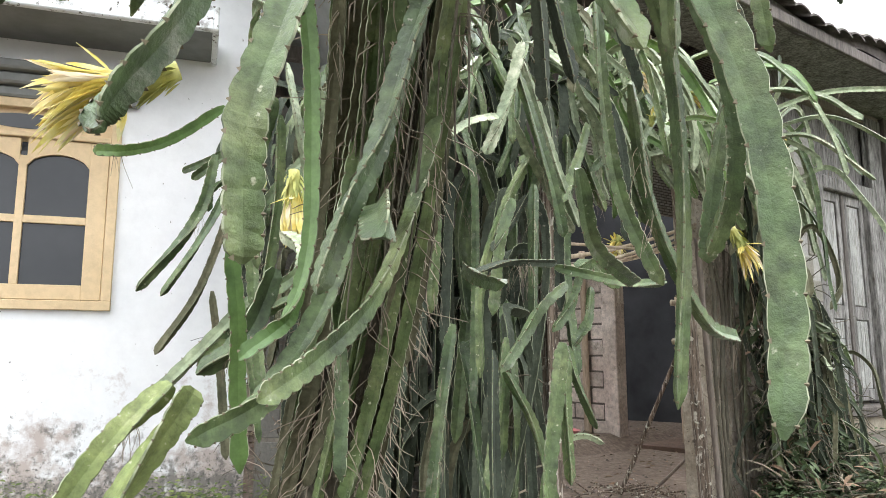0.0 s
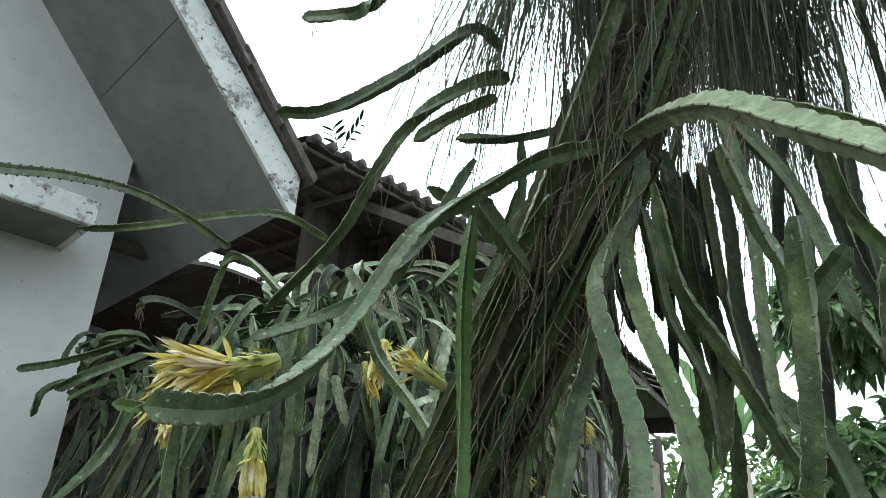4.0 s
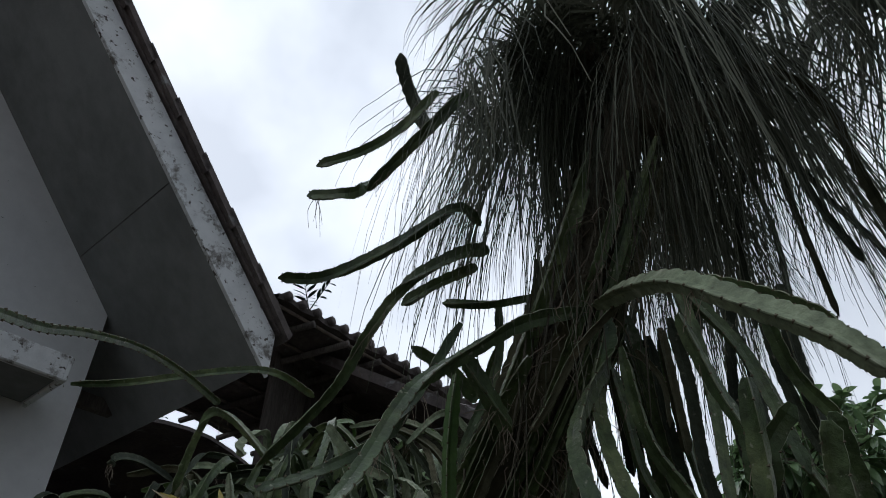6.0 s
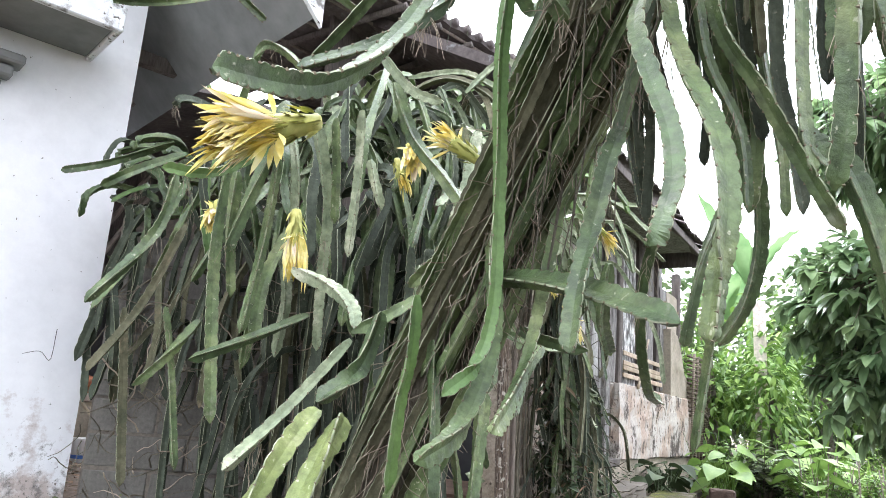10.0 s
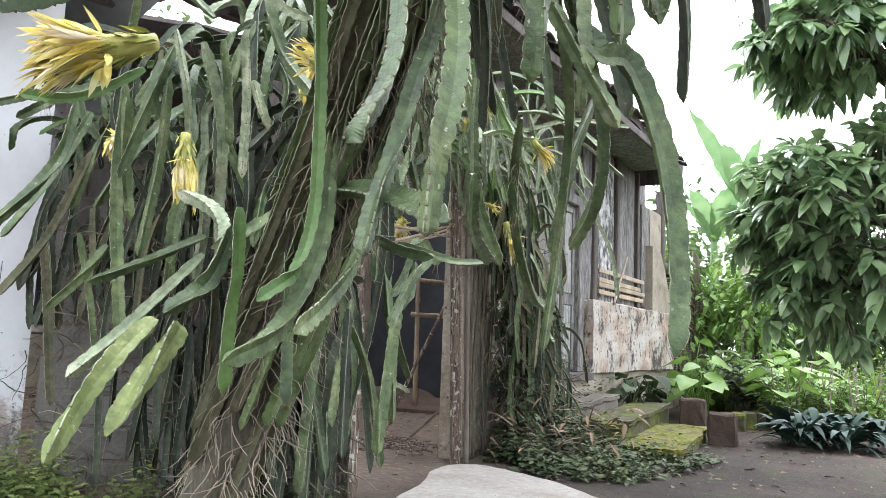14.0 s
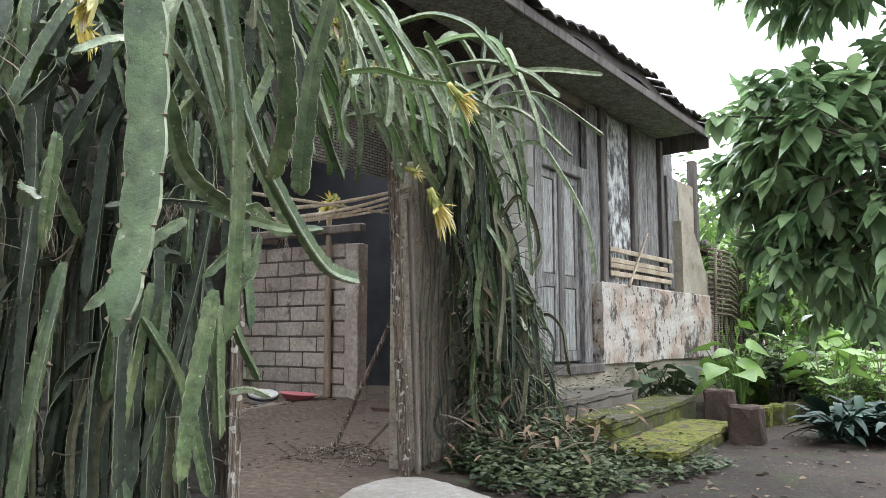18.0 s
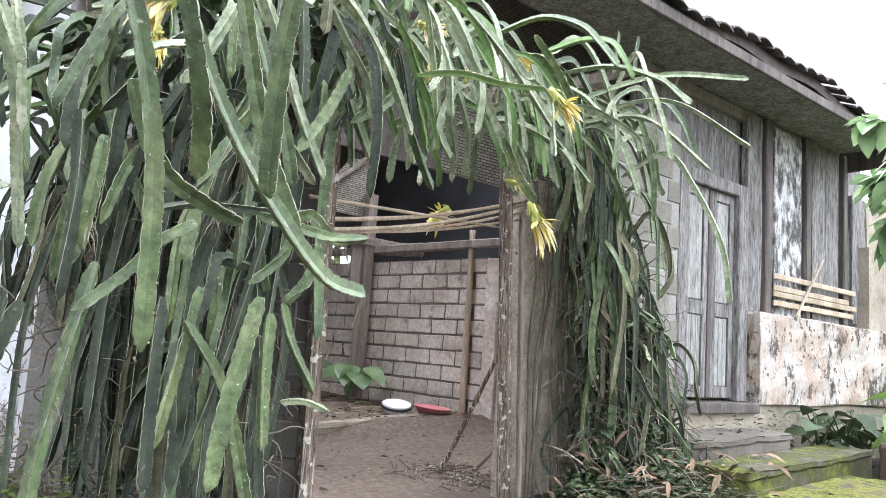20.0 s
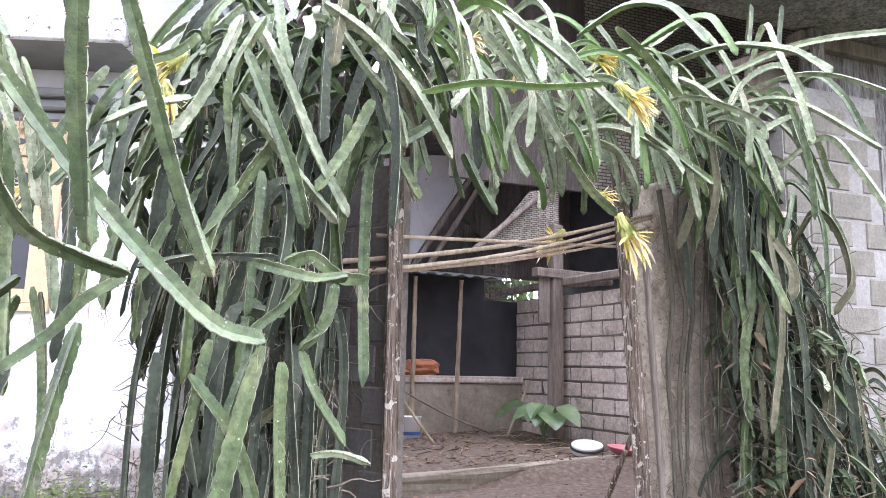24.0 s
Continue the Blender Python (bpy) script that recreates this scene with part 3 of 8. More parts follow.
def box_bm(x0, x1, y0, y1, z0, z1, bevel=0.0, wobble=0.0, cuts=0, rng=RNG):
    bm = bmesh.new()
    bmesh.ops.create_cube(bm, size=1.0, matrix=Matrix.Translation(((x0 + x1) / 2, (y0 + y1) / 2, (z0 + z1) / 2)) @ Matrix.Diagonal((x1 - x0, y1 - y0, z1 - z0, 1)))
    if cuts:
        bmesh.ops.subdivide_edges(bm, edges=bm.edges[:], cuts=cuts, use_grid_fill=True)
    if bevel:
        bmesh.ops.bevel(bm, geom=[e for e in bm.edges if len(e.link_faces) == 2 and e.calc_face_angle(0) > 0.5], offset=bevel, segments=1, affect="EDGES", profile=0.5)
    if wobble:
        for v in bm.verts:
            v.co += Vector((rng.uniform(-1, 1), rng.uniform(-1, 1), rng.uniform(-1, 1))) * wobble
    return bm


def box(name, x0, x1, y0, y1, z0, z1, material, parent=None, label="", bevel=0.006, wobble=0.0, cuts=0):
    return part(name, box_bm(x0, x1, y0, y1, z0, z1, bevel, wobble, cuts), material, parent, label)


def frames_along(pts):
    """Tangent, side and up for each point of a path."""
    pts = np.asarray(pts, float)
    tan = np.gradient(pts, axis=0)
    tan /= np.linalg.norm(tan, axis=1, keepdims=True) + 1e-9
    ref = np.array([0.31, -0.52, 0.8])
    side = np.cross(tan, ref)
    side /= np.linalg.norm(side, axis=1, keepdims=True) + 1e-9
    return pts, tan, side, np.cross(side, tan)


def smooth_path(ctrl, n):
    """n points on a Catmull-Rom curve through the control points."""
    c = np.asarray(ctrl, float)
    c = np.vstack([2 * c[0] - c[1], c, 2 * c[-1] - c[-2]])
    seg = len(c) - 3
    u = np.linspace(0, seg - 1e-6, n)
    i = u.astype(int)
    f = (u - i)[:, None]
    p0, p1, p2, p3 = c[i], c[i + 1], c[i + 2], c[i + 3]
    return 0.5 * (2 * p1 + (p2 - p0) * f + (2 * p0 - 5 * p1 + 4 * p2 - p3) * f**2 + (3 * p1 - p0 - 3 * p2 + p3) * f**3)


def tube_data(ctrl, r0, r1, sides=8, n=12, lump=0.0, rng=RNG):
    pts, tan, side, up = frames_along(smooth_path(ctrl, n))
    verts, faces = [], []
    for k in range(n):
        r = r0 + (r1 - r0) * k / (n - 1)
        for s in range(sides):
            a = 2 * math.pi * s / sides
            q = r * (1 + lump * rng.uniform(-1, 1))
            verts.append(pts[k] + q * (math.cos(a) * side[k] + math.sin(a) * up[k]))
    for k in range(n - 1):
        for s in range(sides):
            a, b = k * sides + s, k * sides + (s + 1) % sides
            faces.append((a, b, b + sides, a + sides))
    faces.append(tuple(range(sides))[::-1])
    faces.append(tuple(range((n - 1) * sides, n * sides)))
    return verts, faces


def tube(name, ctrl, r0, r1, material, parent=None, label="", sides=8, n=12, lump=0.0):
    v, f = tube_data(ctrl, r0, r1, sides, n, lump)
    return link(name, v, f, material, parent, label, smooth=True)


class Bag:
    """Gathers many small pieces into one mesh."""

    def __init__(self):
        self.v, self.f, self.i = [], [], []

    def add(self, verts, faces, index=0):
        o = len(self.v)
        self.v.extend(verts)
        self.f.extend(tuple(a + o for a in f) for f in faces)
        self.i.extend([index] * len(faces))

    def make(self, name, mats, parent=None, label="", smooth=False):
        return link(name, self.v, self.f, mats, parent, label, self.i, smooth)


def leaf_data(base, direction, length, width, droop=0.3, fold=0.25, n=5, tip=1.0, rng=RNG, belly=0.45):
    """A pointed leaf blade with a folded midrib that bends down along its length."""
    d = Vector(direction).normalized()
    side = d.cross(Vector((0, 0, 1)))
    if side.length < 1e-3:
        side = Vector((1, 0, 0))
    side.normalize()
    side = (Matrix.Rotation(rng.uniform(-0.5, 0.5), 3, d) @ side).normalized()
    up = side.cross(d)
    verts, faces = [], []
    for k in range(n + 1):
        u = k / n
        w = width * 0.5 * max(0.04, (math.sin(math.pi * min(1, u ** (math.log(0.5) / math.log(belly)))) ** 0.8))
        c = Vector(base) + d * (length * u) - Vector((0, 0, 1)) * (droop * length * u * u)
        verts += [c - side * w + up * (fold * w), c, c + side * w + up * (fold * w)]
    for k in range(n):
        a = k * 3
        faces += [(a, a + 1, a + 4, a + 3), (a + 1, a + 2, a + 5, a + 4)]
    return verts, faces


# ---- ground ----
def ground_height(x, y):
    h = 0.03 * noise.noise(Vector((x * 0.9, y * 0.9, 0.0))) + 0.012 * noise.noise(Vector((x * 4.1, y * 4.1, 3.0)))
    if x > -1.4 and y > 2.6:
        h += 0.14 * min(1.0, (y - 2.6) / 0.12)
    return h if abs(x) < 14 and abs(y) < 14 else 0.0


def build_ground():
    near = list(np.arange(-9, 13.01, 0.16))
    xs = [-900, -200, -60, -25, -14] + near + [16, 25, 60, 200, 900]
    ys = [-900, -200, -60, -25, -14] + near + [16, 25, 60, 200, 900]
    verts = [(x, y, ground_height(x, y)) for y in ys for x in xs]
    w = len(xs)
    faces = [(j * w + i, j * w + i + 1, (j + 1) * w + i + 1, (j + 1) * w + i) for j in range(len(ys) - 1) for i in range(w - 1)]
    return tagged(link("ground", verts, faces, M["soil"], smooth=True), "brown packed bare earth yard with litter", "ground", kind="structure")


build_ground()

# ---- white house: gable wall with window, canopy, raking eave ----
WC, WD, WN = Vector((-2.26, 1.77, 0)), Vector((-0.9135, 0.4067, 0)), Vector((-0.4067, -0.9135, 0))
WM = Matrix(((WD.x, WN.x, 0, WC.x), (WD.y, WN.y, 0, WC.y), (0, 0, 1, 0), (0, 0, 0, 1)))  # l leftwards, n towards the yard


def in_wall(ob, m=None):
    ob.matrix_basis = m if m is not None else WM
    return ob


def prism(name, outline, n0, n1, material, parent=None, label="", axis="n"):
    """An outline in (l, z) pushed from n0 to n1."""
    k = len(outline)
    verts = [(l, n0, z) for l, z in outline] + [(l, n1, z) for l, z in outline]
    faces = [tuple(range(k)), tuple(range(2 * k - 1, k - 1, -1))] + [(i, i + k, (i + 1) % k + k, (i + 1) % k) for i in range(k)]
    ob = link(name, verts, faces, material, parent, label)
    bm = bmesh.new()
    bm.from_mesh(ob.data)
    bmesh.ops.recalc_face_normals(bm, faces=bm.faces[:])
    bm.to_mesh(ob.data)
    bm.free()
    return ob


RAKE = 1.05
house = in_wall(empty("white_house", "white limewashed house gable with tiled raking eave", "house"))
WL0, WL1, WZ0, WZ1 = 0.79, 2.74, 1.27, 2.50
for nm, outline in (("wall", [(0, -0.2), (WL0, -0.2), (WL0, 3.6 + RAKE * WL0), (0, 3.6)]),
                    ("wall", [(WL0, -0.2), (WL1, -0.2), (WL1, WZ0), (WL0, WZ0)]),
                    ("wall", [(WL0, WZ1), (WL1, WZ1), (WL1, 3.6 + RAKE * WL1), (WL0, 3.6 + RAKE * WL0)]),
                    ("wall", [(WL1, -0.2), (6.0, -0.2), (6.0, 3.6 + RAKE * 3.4), (5.0, 3.6 + RAKE * 4.4), (WL1, 3.6 + RAKE * WL1)])):
    prism(nm, outline, -0.16, 0.0, M["mouldy"], house)
prism("side_wall", [(0.0, -0.2), (0.14, -0.2), (0.14, 3.55), (0.0, 3.55)], -5.0, -0.161, M["white"], house)
# raking soffit, fascia and tiles
OV, LE, LT = 1.16, -0.53, 4.6
for a, b in ((LE, 0.30), (0.306, 1.50), (1.506, 2.70), (2.706, LT)):
    prism("soffit_board", [(a, 3.6 + RAKE * a), (b, 3.6 + RAKE * b), (b, 3.615 + RAKE * b), (a, 3.615 + RAKE * a)], -5.0 if a < 0 else 0.0, OV, M["soffit"], house, "grey flat soffit sheet")
prism("fascia", [(LE - 0.04, 3.55 + RAKE * LE), (LT, 3.59 + RAKE * LT), (LT, 3.86 + RAKE * LT), (LE - 0.04, 3.82 + RAKE * LE)], OV, OV + 0.03, M["fascia"], house, "white fascia board with black mould spots")
prism("rake_tile_bed", [(LE - 0.06, 3.83 + RAKE * LE), (LT, 3.87 + RAKE * LT), (LT, 3.95 + RAKE * LT), (LE - 0.06, 3.91 + RAKE * LE)], -5.0, OV + 0.05, M["tile"], house)
for k in range(20):
    l = LE - 0.1 + k * 0.26
    prism("rake_tile", [(l, 3.90 + RAKE * l), (l + 0.32, 3.93 + RAKE * (l + 0.32)), (l + 0.30, 3.99 + RAKE * (l + 0.30)), (l - 0.02, 3.945 + RAKE * l)], OV - 0.25, OV + 0.09, M["tile"], house)
for k in range(5):
    box("rafter", LE + 0.02, 0.0, -0.55 - 0.8 * k, -0.47 - 0.8 * k, 3.42 + RAKE * LE + 0.3, 3.52 + RAKE * LE + 0.3, M["dark_wood"], house)


def build_window():
    w = in_wall(empty("window_1", "cream painted wooden casement window with arched panes, closed", "window", kind="structure"))
    f = 0.055
    for a, b, c, d in ((WL0, WL1, WZ0, WZ0 + f), (WL0, WL1, WZ1 - f, WZ1), (WL0, WL0 + f, WZ0 + f, WZ1 - f), (WL1 - f, WL1, WZ0 + f, WZ1 - f), (WL0 + f, WL1 - f, 2.27, 2.30)):
        box("window_frame", a, b, -0.10, 0.03, c, d, M["cream"], w, bevel=0.004)
    mid = (WL0 + WL1) / 2
    for s0, s1 in ((WL0 + f + 0.004, mid - 0.003), (mid + 0.003, WL1 - f - 0.004)):
        z0, z1 = WZ0 + f + 0.004, 2.265
        sash = box("sash", s0, s0 + 0.105, -0.03, 0.012, z0, z1, M["cream"], w, bevel=0.003)
        box("stile", s1 - 0.105, s1, -0.03, 0.012, z0, z1, M["cream"], sash, bevel=0.003)
        box("rail", s0 + 0.105, s1 - 0.105, -0.03, 0.012, z0, z0 + 0.085, M["cream"], sash, bevel=0.003)
        box("muntin", (s0 + s1) / 2 - 0.022, (s0 + s1) / 2 + 0.022, -0.028, 0.008, z0 + 0.085, z1 - 0.10, M["cream"], sash, bevel=0.003)
        box("muntin", s0 + 0.105, s1 - 0.105, -0.026, 0.006, z0 + 0.44, z0 + 0.485, M["cream"], sash, bevel=0.003)
        # arched head rail
        for p0, p1 in ((s0 + 0.105, (s0 + s1) / 2 - 0.02), ((s0 + s1) / 2 + 0.02, s1 - 0.105)):
            n = 10
            arch = [(p0 + (p1 - p0) * i / n, z1 - 0.16 + 0.075 * math.sin(math.pi * min(1, max(0, i / n))) ** 0.55) for i in range(n + 1)]
            prism("head_rail", arch + [(p1, z1), (p0, z1)], -0.03, 0.010, M["cream"], sash)
        for a, b in ((s0 + 0.10, (s0 + s1) / 2), ((s0 + s1) / 2, s1 - 0.10)):
            for c, d in ((z0 + 0.08, z0 + 0.46), (z0 + 0.46, z1 - 0.07)):
                box("pane", a, b, -0.018, -0.013, c, d, M["pad"], sash, bevel=0)
    for a, b in ((WL0 + f, mid), (mid, WL1 - f)):
        prism("transom_panel", [(a, 2.301), (b, 2.301), (b, 2.445), (a, 2.445)], -0.05, -0.02, M["cream"], w)
        n = 10
        oval = [((a + b) / 2 + 0.24 * math.cos(6.283 * i / 20), 2.375 + 0.045 * math.sin(6.283 * i / 20)) for i in range(20)]
        prism("transom_pane", oval, -0.02, -0.015, M["pad"], w)
    # near-black panel stands in for the dark of the unlit room
    box("room_dark", WL0, WL1, -0.5, -0.47, WZ0 - 0.2, WZ1 + 0.2, M["near_black"], w)
    return w


build_window()
canopy = in_wall(empty("window_canopy", "grey concrete slab canopy over the window", "canopy", kind="structure"))
box("slab", 0.30, 3.2, 0.0, 0.52, 2.86, 2.95, M["soffit"], canopy, bevel=0.008)
box("drip_edge", 0.29, 3.2, 0.50, 0.545, 2.84, 2.99, M["fascia"], canopy, bevel=0.008)
box("end_edge", 0.265, 0.30, 0.0, 0.545, 2.84, 2.99, M["fascia"], canopy, bevel=0.008)
for z0, z1, n1, l0 in ((2.50, 2.56, 0.05, 0.70), (2.565, 2.63, 0.10, 0.66), (2.635, 2.69, 0.15, 0.62)):
    box("moulding", l0, 2.9, 0.0, n1, z0, z1, M["soffit"], canopy, bevel=0.012)
tube("wire_hook", [WM @ Vector((0.19, 0.03, 1.25)), WM @ Vector((0.20, 0.04, 1.08)), WM @ Vector((0.26, 0.05, 1.12)), WM @ Vector((0.34, 0.03, 1.10))], 0.002, 0.0015, M["near_black"], None, n=14, sides=5)
tagged(bpy.data.objects["wire_hook"], "thin black wire hanging from the white wall", "wire")


# ---- a wall of blocks along a line ----
def block_wall(name, label, a, b, z0, z1, thick, bw, bh, m_block, m_mortar, skip=None, ragged=0.0, rng=None, piece="block", joint=0.014):
    rng = rng or random.Random(3)
    a, b = Vector((*a, 0)), Vector((*b, 0))
    d = (b - a).normalized()
    n = Vector((d.y, -d.x, 0))
    root = tagged(new(name), label, "wall", kind="structure")
    root.matrix_basis = Matrix(((d.x, n.x, 0, a.x), (d.y, n.y, 0, a.y), (0, 0, 1, 0), (0, 0, 0, 1)))
    L = (b - a).length
    box("mortar", 0, L, -thick, -0.008, z0, z1 - ragged, m_mortar, root, bevel=0.0)
    meshes = []
    for k in range(9):
        bm = box_bm(joint / 2, bw - joint / 2, -0.06, 0.0, joint / 2, bh - joint / 2, 0.008, 0.003 if piece == "block" else 0.008, 0, rng)
        me = bpy.data.meshes.new(piece)
        bm.to_mesh(me)
        bm.free()
        me.materials.append(m_block)
        meshes.append(me)
    half = bpy.data.meshes.new(piece)
    bm = box_bm(joint / 2, bw / 2 - joint / 2, -0.06, 0.0, joint / 2, bh - joint / 2, 0.008, 0.003, 0, rng)
    bm.to_mesh(half)
    bm.free()
    half.materials.append(m_block)
    rows = int((z1 - z0) / bh + 0.01)
    for r in range(rows):
        x = 0.0
        if r % 2:
            ob = new(piece, half)
            ob.parent, ob.location = root, (0, rng.uniform(-0.002, 0.004), z0 + r * bh)
            x = bw / 2
        while x + bw <= L + 0.02:
            if skip is None or not skip(x + bw / 2, z0 + (r + 0.5) * bh):
                ob = new(piece, rng.choice(meshes))
                ob.parent, ob.location = root, (x, rng.uniform(-0.003, 0.005), z0 + r * bh)
                ob.rotation_euler = (0, rng.uniform(-0.006, 0.006), rng.uniform(-0.006, 0.006))
            x += bw
        if L - x > 0.12:
            ob = new(piece, half)
            ob.parent, ob.location = root, (L - bw / 2 + joint, rng.uniform(-0.002, 0.004), z0 + r * bh)
    return root


# ---- gate ----
def rough_post(name, label, x, y, z1, w, d, material, seed, lean=(0, 0)):
    rng = random.Random(seed)
    n, sides = 16, 12
    verts, faces = [], []
    prof = [rng.uniform(0.82, 1.1) for _ in range(sides)]
    for k in range(n + 1):
        u = k / n
        for s in range(sides):
            a = 6.2832 * s / sides
            q = prof[s] * (1 + 0.07 * noise.noise(Vector((seed + s * 2.0, u * 5, 0.3))))
            c, e = math.cos(a), math.sin(a)
            k2 = max(abs(c), abs(e)) ** 0.6
            verts.append((x + lean[0] * u + w / 2 * q * c / k2, y + lean[1] * u + d / 2 * q * e / k2, -0.05 + (z1 + 0.05) * u + (rng.uniform(-0.03, 0.05) if k == n else 0)))
    for k in range(n):
        for s in range(sides):
            a, b = k * sides + s, k * sides + (s + 1) % sides
            faces.append((a, b, b + sides, a + sides))
    faces.append(tuple(range(n * sides, (n + 1) * sides)))
    return tagged(link(name, verts, faces, material), label, "post", "gate posts")


gp1 = rough_post("gate_post", "weathered brown wooden gate post with pale lichen patches", -1.51, 0.02, 2.15, 0.075, 0.09, M["post_wood"], 3, (-0.02, 0))
gp2 = rough_post("gate_post", "split brown wooden gate post with pale splintered edge", -0.045, 0.0, 2.15, 0.085, 0.09, M["post_wood"], 9, (-0.17, 0))
sp = rough_post("splintered_batten", "", 0.03, -0.055, 1.72, 0.032, 0.035, M["grey_wood"], 15, (-0.12, 0.0))
for key in ("category", "group", "label"):
    if key in sp:
        del sp[key]
sp.parent = gp2


def bamboo_pole(name, a, b, r, label, group="bamboo poles", sag=0.0, material=None):
    a, b = Vector(a), Vector(b)
    L = (b - a).length
    k = max(3, int(L / 0.3))
    n = k * 4 + 1
    pts = [a.lerp(b, i / (n - 1)) - Vector((0, 0, sag * math.sin(math.pi * i / (n - 1)))) for i in range(n)]
    p, tan, side, up = frames_along([tuple(q) for q in pts])
    verts, faces = [], []
    for i in range(n):
        rr = r * (1.14 if i % 4 == 0 else 1.0) * (1 - 0.25 * i / n)
        for s in range(8):
            q = 6.2832 * s / 8
            verts.append(p[i] + rr * (math.cos(q) * side[i] + math.sin(q) * up[i]))
    for i in range(n - 1):
        for s in range(8):
            c, d = i * 8 + s, i * 8 + (s + 1) % 8
            faces.append((c, d, d + 8, c + 8))
    faces += [tuple(range(7, -1, -1)), tuple(range((n - 1) * 8, n * 8))]
    return tagged(link(name, verts, faces, material or M["bamboo"], smooth=True), label, "pole", group)


for k, (za, zb, ya, yb, r) in enumerate(((1.42, 1.86, 0.02, 0.03, 0.012), (1.40, 1.81, 0.06, 0.05, 0.010), (1.45, 1.88, 0.09, 0.03, 0.013), (1.39, 1.76, 0.03, 0.09, 0.009))):
    bamboo_pole("bamboo_rail", (-1.62 - 0.1 * k, ya + 0.02, za), (0.05, yb, zb), r, "dry pale bamboo rail tied across the gate opening", sag=0.05)
bamboo_pole("bamboo_rail", (-1.6, 0.06, 1.59), (-0.05, 0.06, 1.68), 0.010, "thin straight pale rod across the gate opening")

# wall piece beside the gate, cement render with vines
def rendered_wall(name, label, a, b, z1, t, material, seed):
    rng = random.Random(seed)
    a, b = Vector((*a, 0)), Vector((*b, 0))
    d = (b - a).normalized()
    nrm = Vector((d.y, -d.x, 0))
    L = (b - a).length
    nx, nz = 60, 90
    verts, faces = [], []
    for side in (0, 1):
        for j in range(nz + 1):
            for i in range(nx + 1):
                top = z1 + 0.12 * noise.noise(Vector((i * 0.14 + seed, 0, 0)))
                z = -0.1 + (top + 0.1) * j / nz
                off = (0.03 * noise.noise(Vector((i * 0.16, j * 0.12, seed))) + 0.014 * noise.noise(Vector((i * 0.6, j * 0.5, seed + 7))) if side == 0 else -t)
                p = a + d * (L * i / nx) + nrm * off
                verts.append((p.x, p.y, z))
    w = nx + 1
    o = w * (nz + 1)
    for j in range(nz):
        for i in range(nx):
            q = j * w + i
            faces += [(q, q + 1, q + w + 1, q + w), (q + o, q + o + w, q + o + w + 1, q + o + 1)]
    for i in range(nx):
        q = nz * w + i
        faces.append((q, q + 1, q + 1 + o, q + o))
    for j in range(nz):
        for q in (j * w, j * w + nx):
            faces.append((q, q + w, q + w + o, q + o) if q == j * w else (q, q + o, q + w + o, q + w))
    ob = link(name, verts, faces, material, smooth=True)
    return tagged(ob, label, "wall", kind="structure")


rendered_wall("wall_gate", "rough brown cement-rendered wall beside the gate", (0.06, 0.03), (1.32, 0.12), 2.05, 0.16, M["gate_render"], 5)

# woven look: staggered strips in the colour of the bamboo sheets
def woven(m):
    nt = m.node_tree
    b = nt.nodes["Principled BSDF"]
    co = nt.nodes.new("ShaderNodeTexCoord")
    mp = nt.nodes.new("ShaderNodeMapping")
    mp.inputs["Rotation"].default_value = (math.radians(90), 0, 0)
    nt.links.new(co.outputs["Object"], mp.inputs["Vector"])
    br = nt.nodes.new("ShaderNodeTexBrick")
    br.inputs["Scale"].default_value = 1.0
    br.inputs["Brick Width"].default_value, br.inputs["Row Height"].default_value = 0.075, 0.028
    br.inputs["Mortar Size"].default_value, br.inputs["Mortar Smooth"].default_value = 0.006, 0.6
    br.inputs["Color1"].default_value, br.inputs["Color2"].default_value, br.inputs["Mortar"].default_value = (1, 1, 1, 1), (0.68, 0.66, 0.62, 1), (0.22, 0.2, 0.17, 1)
    nt.links.new(mp.outputs["Vector"], br.inputs["Vector"])
    nt.links.new(mixc(nt, 1.0, b.inputs["Base Color"].links[0].from_socket, br.outputs["Color"], "MULTIPLY"), b.inputs["Base Color"])


woven(M["wovenpale"])
woven(M["wovenbamboo"])

# ---- old house ----
F0, FD = Vector((1.0, 0.15, 0)), Vector((0.9936, -0.113, 0))
FN = Vector((-0.113, -0.9936, 0))
FM = Matrix(((FD.x, FN.x, 0, F0.x), (FD.y, FN.y, 0, F0.y), (0, 0, 1, 0), (0, 0, 0, 1)))  # a along the front, n towards the yard

old = empty("old_house", "old low house with grey board front and sagging tiled roof", "house")
old.matrix_basis = FM
box("plinth", 1.06, 9.0, -0.5, 0.06, -0.2, 0.60, M["render"], old, "rough cement plinth", bevel=0.02, wobble=0.006, cuts=3)
box("wall_plate", 0.55, 4.6, -0.20, -0.06, 3.30, 3.41, M["grey_wood"], old)
# upper wall takes a lighter grey than the timber, standing in for haze
box("upper_wall", 0.62, 5.2, -0.17, -0.13, 2.58, 3.90, M["facade"], old, "grey boarded wall above the door")
box("woven_panel", -0.45, 2.4, -1.34, -1.30, 2.4, 4.35, M["wovenpale"], old, "pale grey woven bamboo wall panel", bevel=0.0)
box("dark_board_panel", -1.6, -0.45, -1.34, -1.30, 2.4, 4.3, M["dark_wood"], old, "dark old boards", bevel=0.0)
box("corner_post", 0.60, 0.72, -0.13, -0.02, 2.5, 3.42, M["facade"], old, "pale grey timber corner post", bevel=0.008, wobble=0.004, cuts=2)
prism("brace", [(-0.25, 2.98), (-0.25, 2.90), (0.60, 3.26), (0.60, 3.35)], -0.10, -0.04, M["grey_wood"], old)
box("tie_rail", -0.5, 0.60, -0.12, -0.05, 2.62, 2.68, M["facade"], old, "pale timber rail")
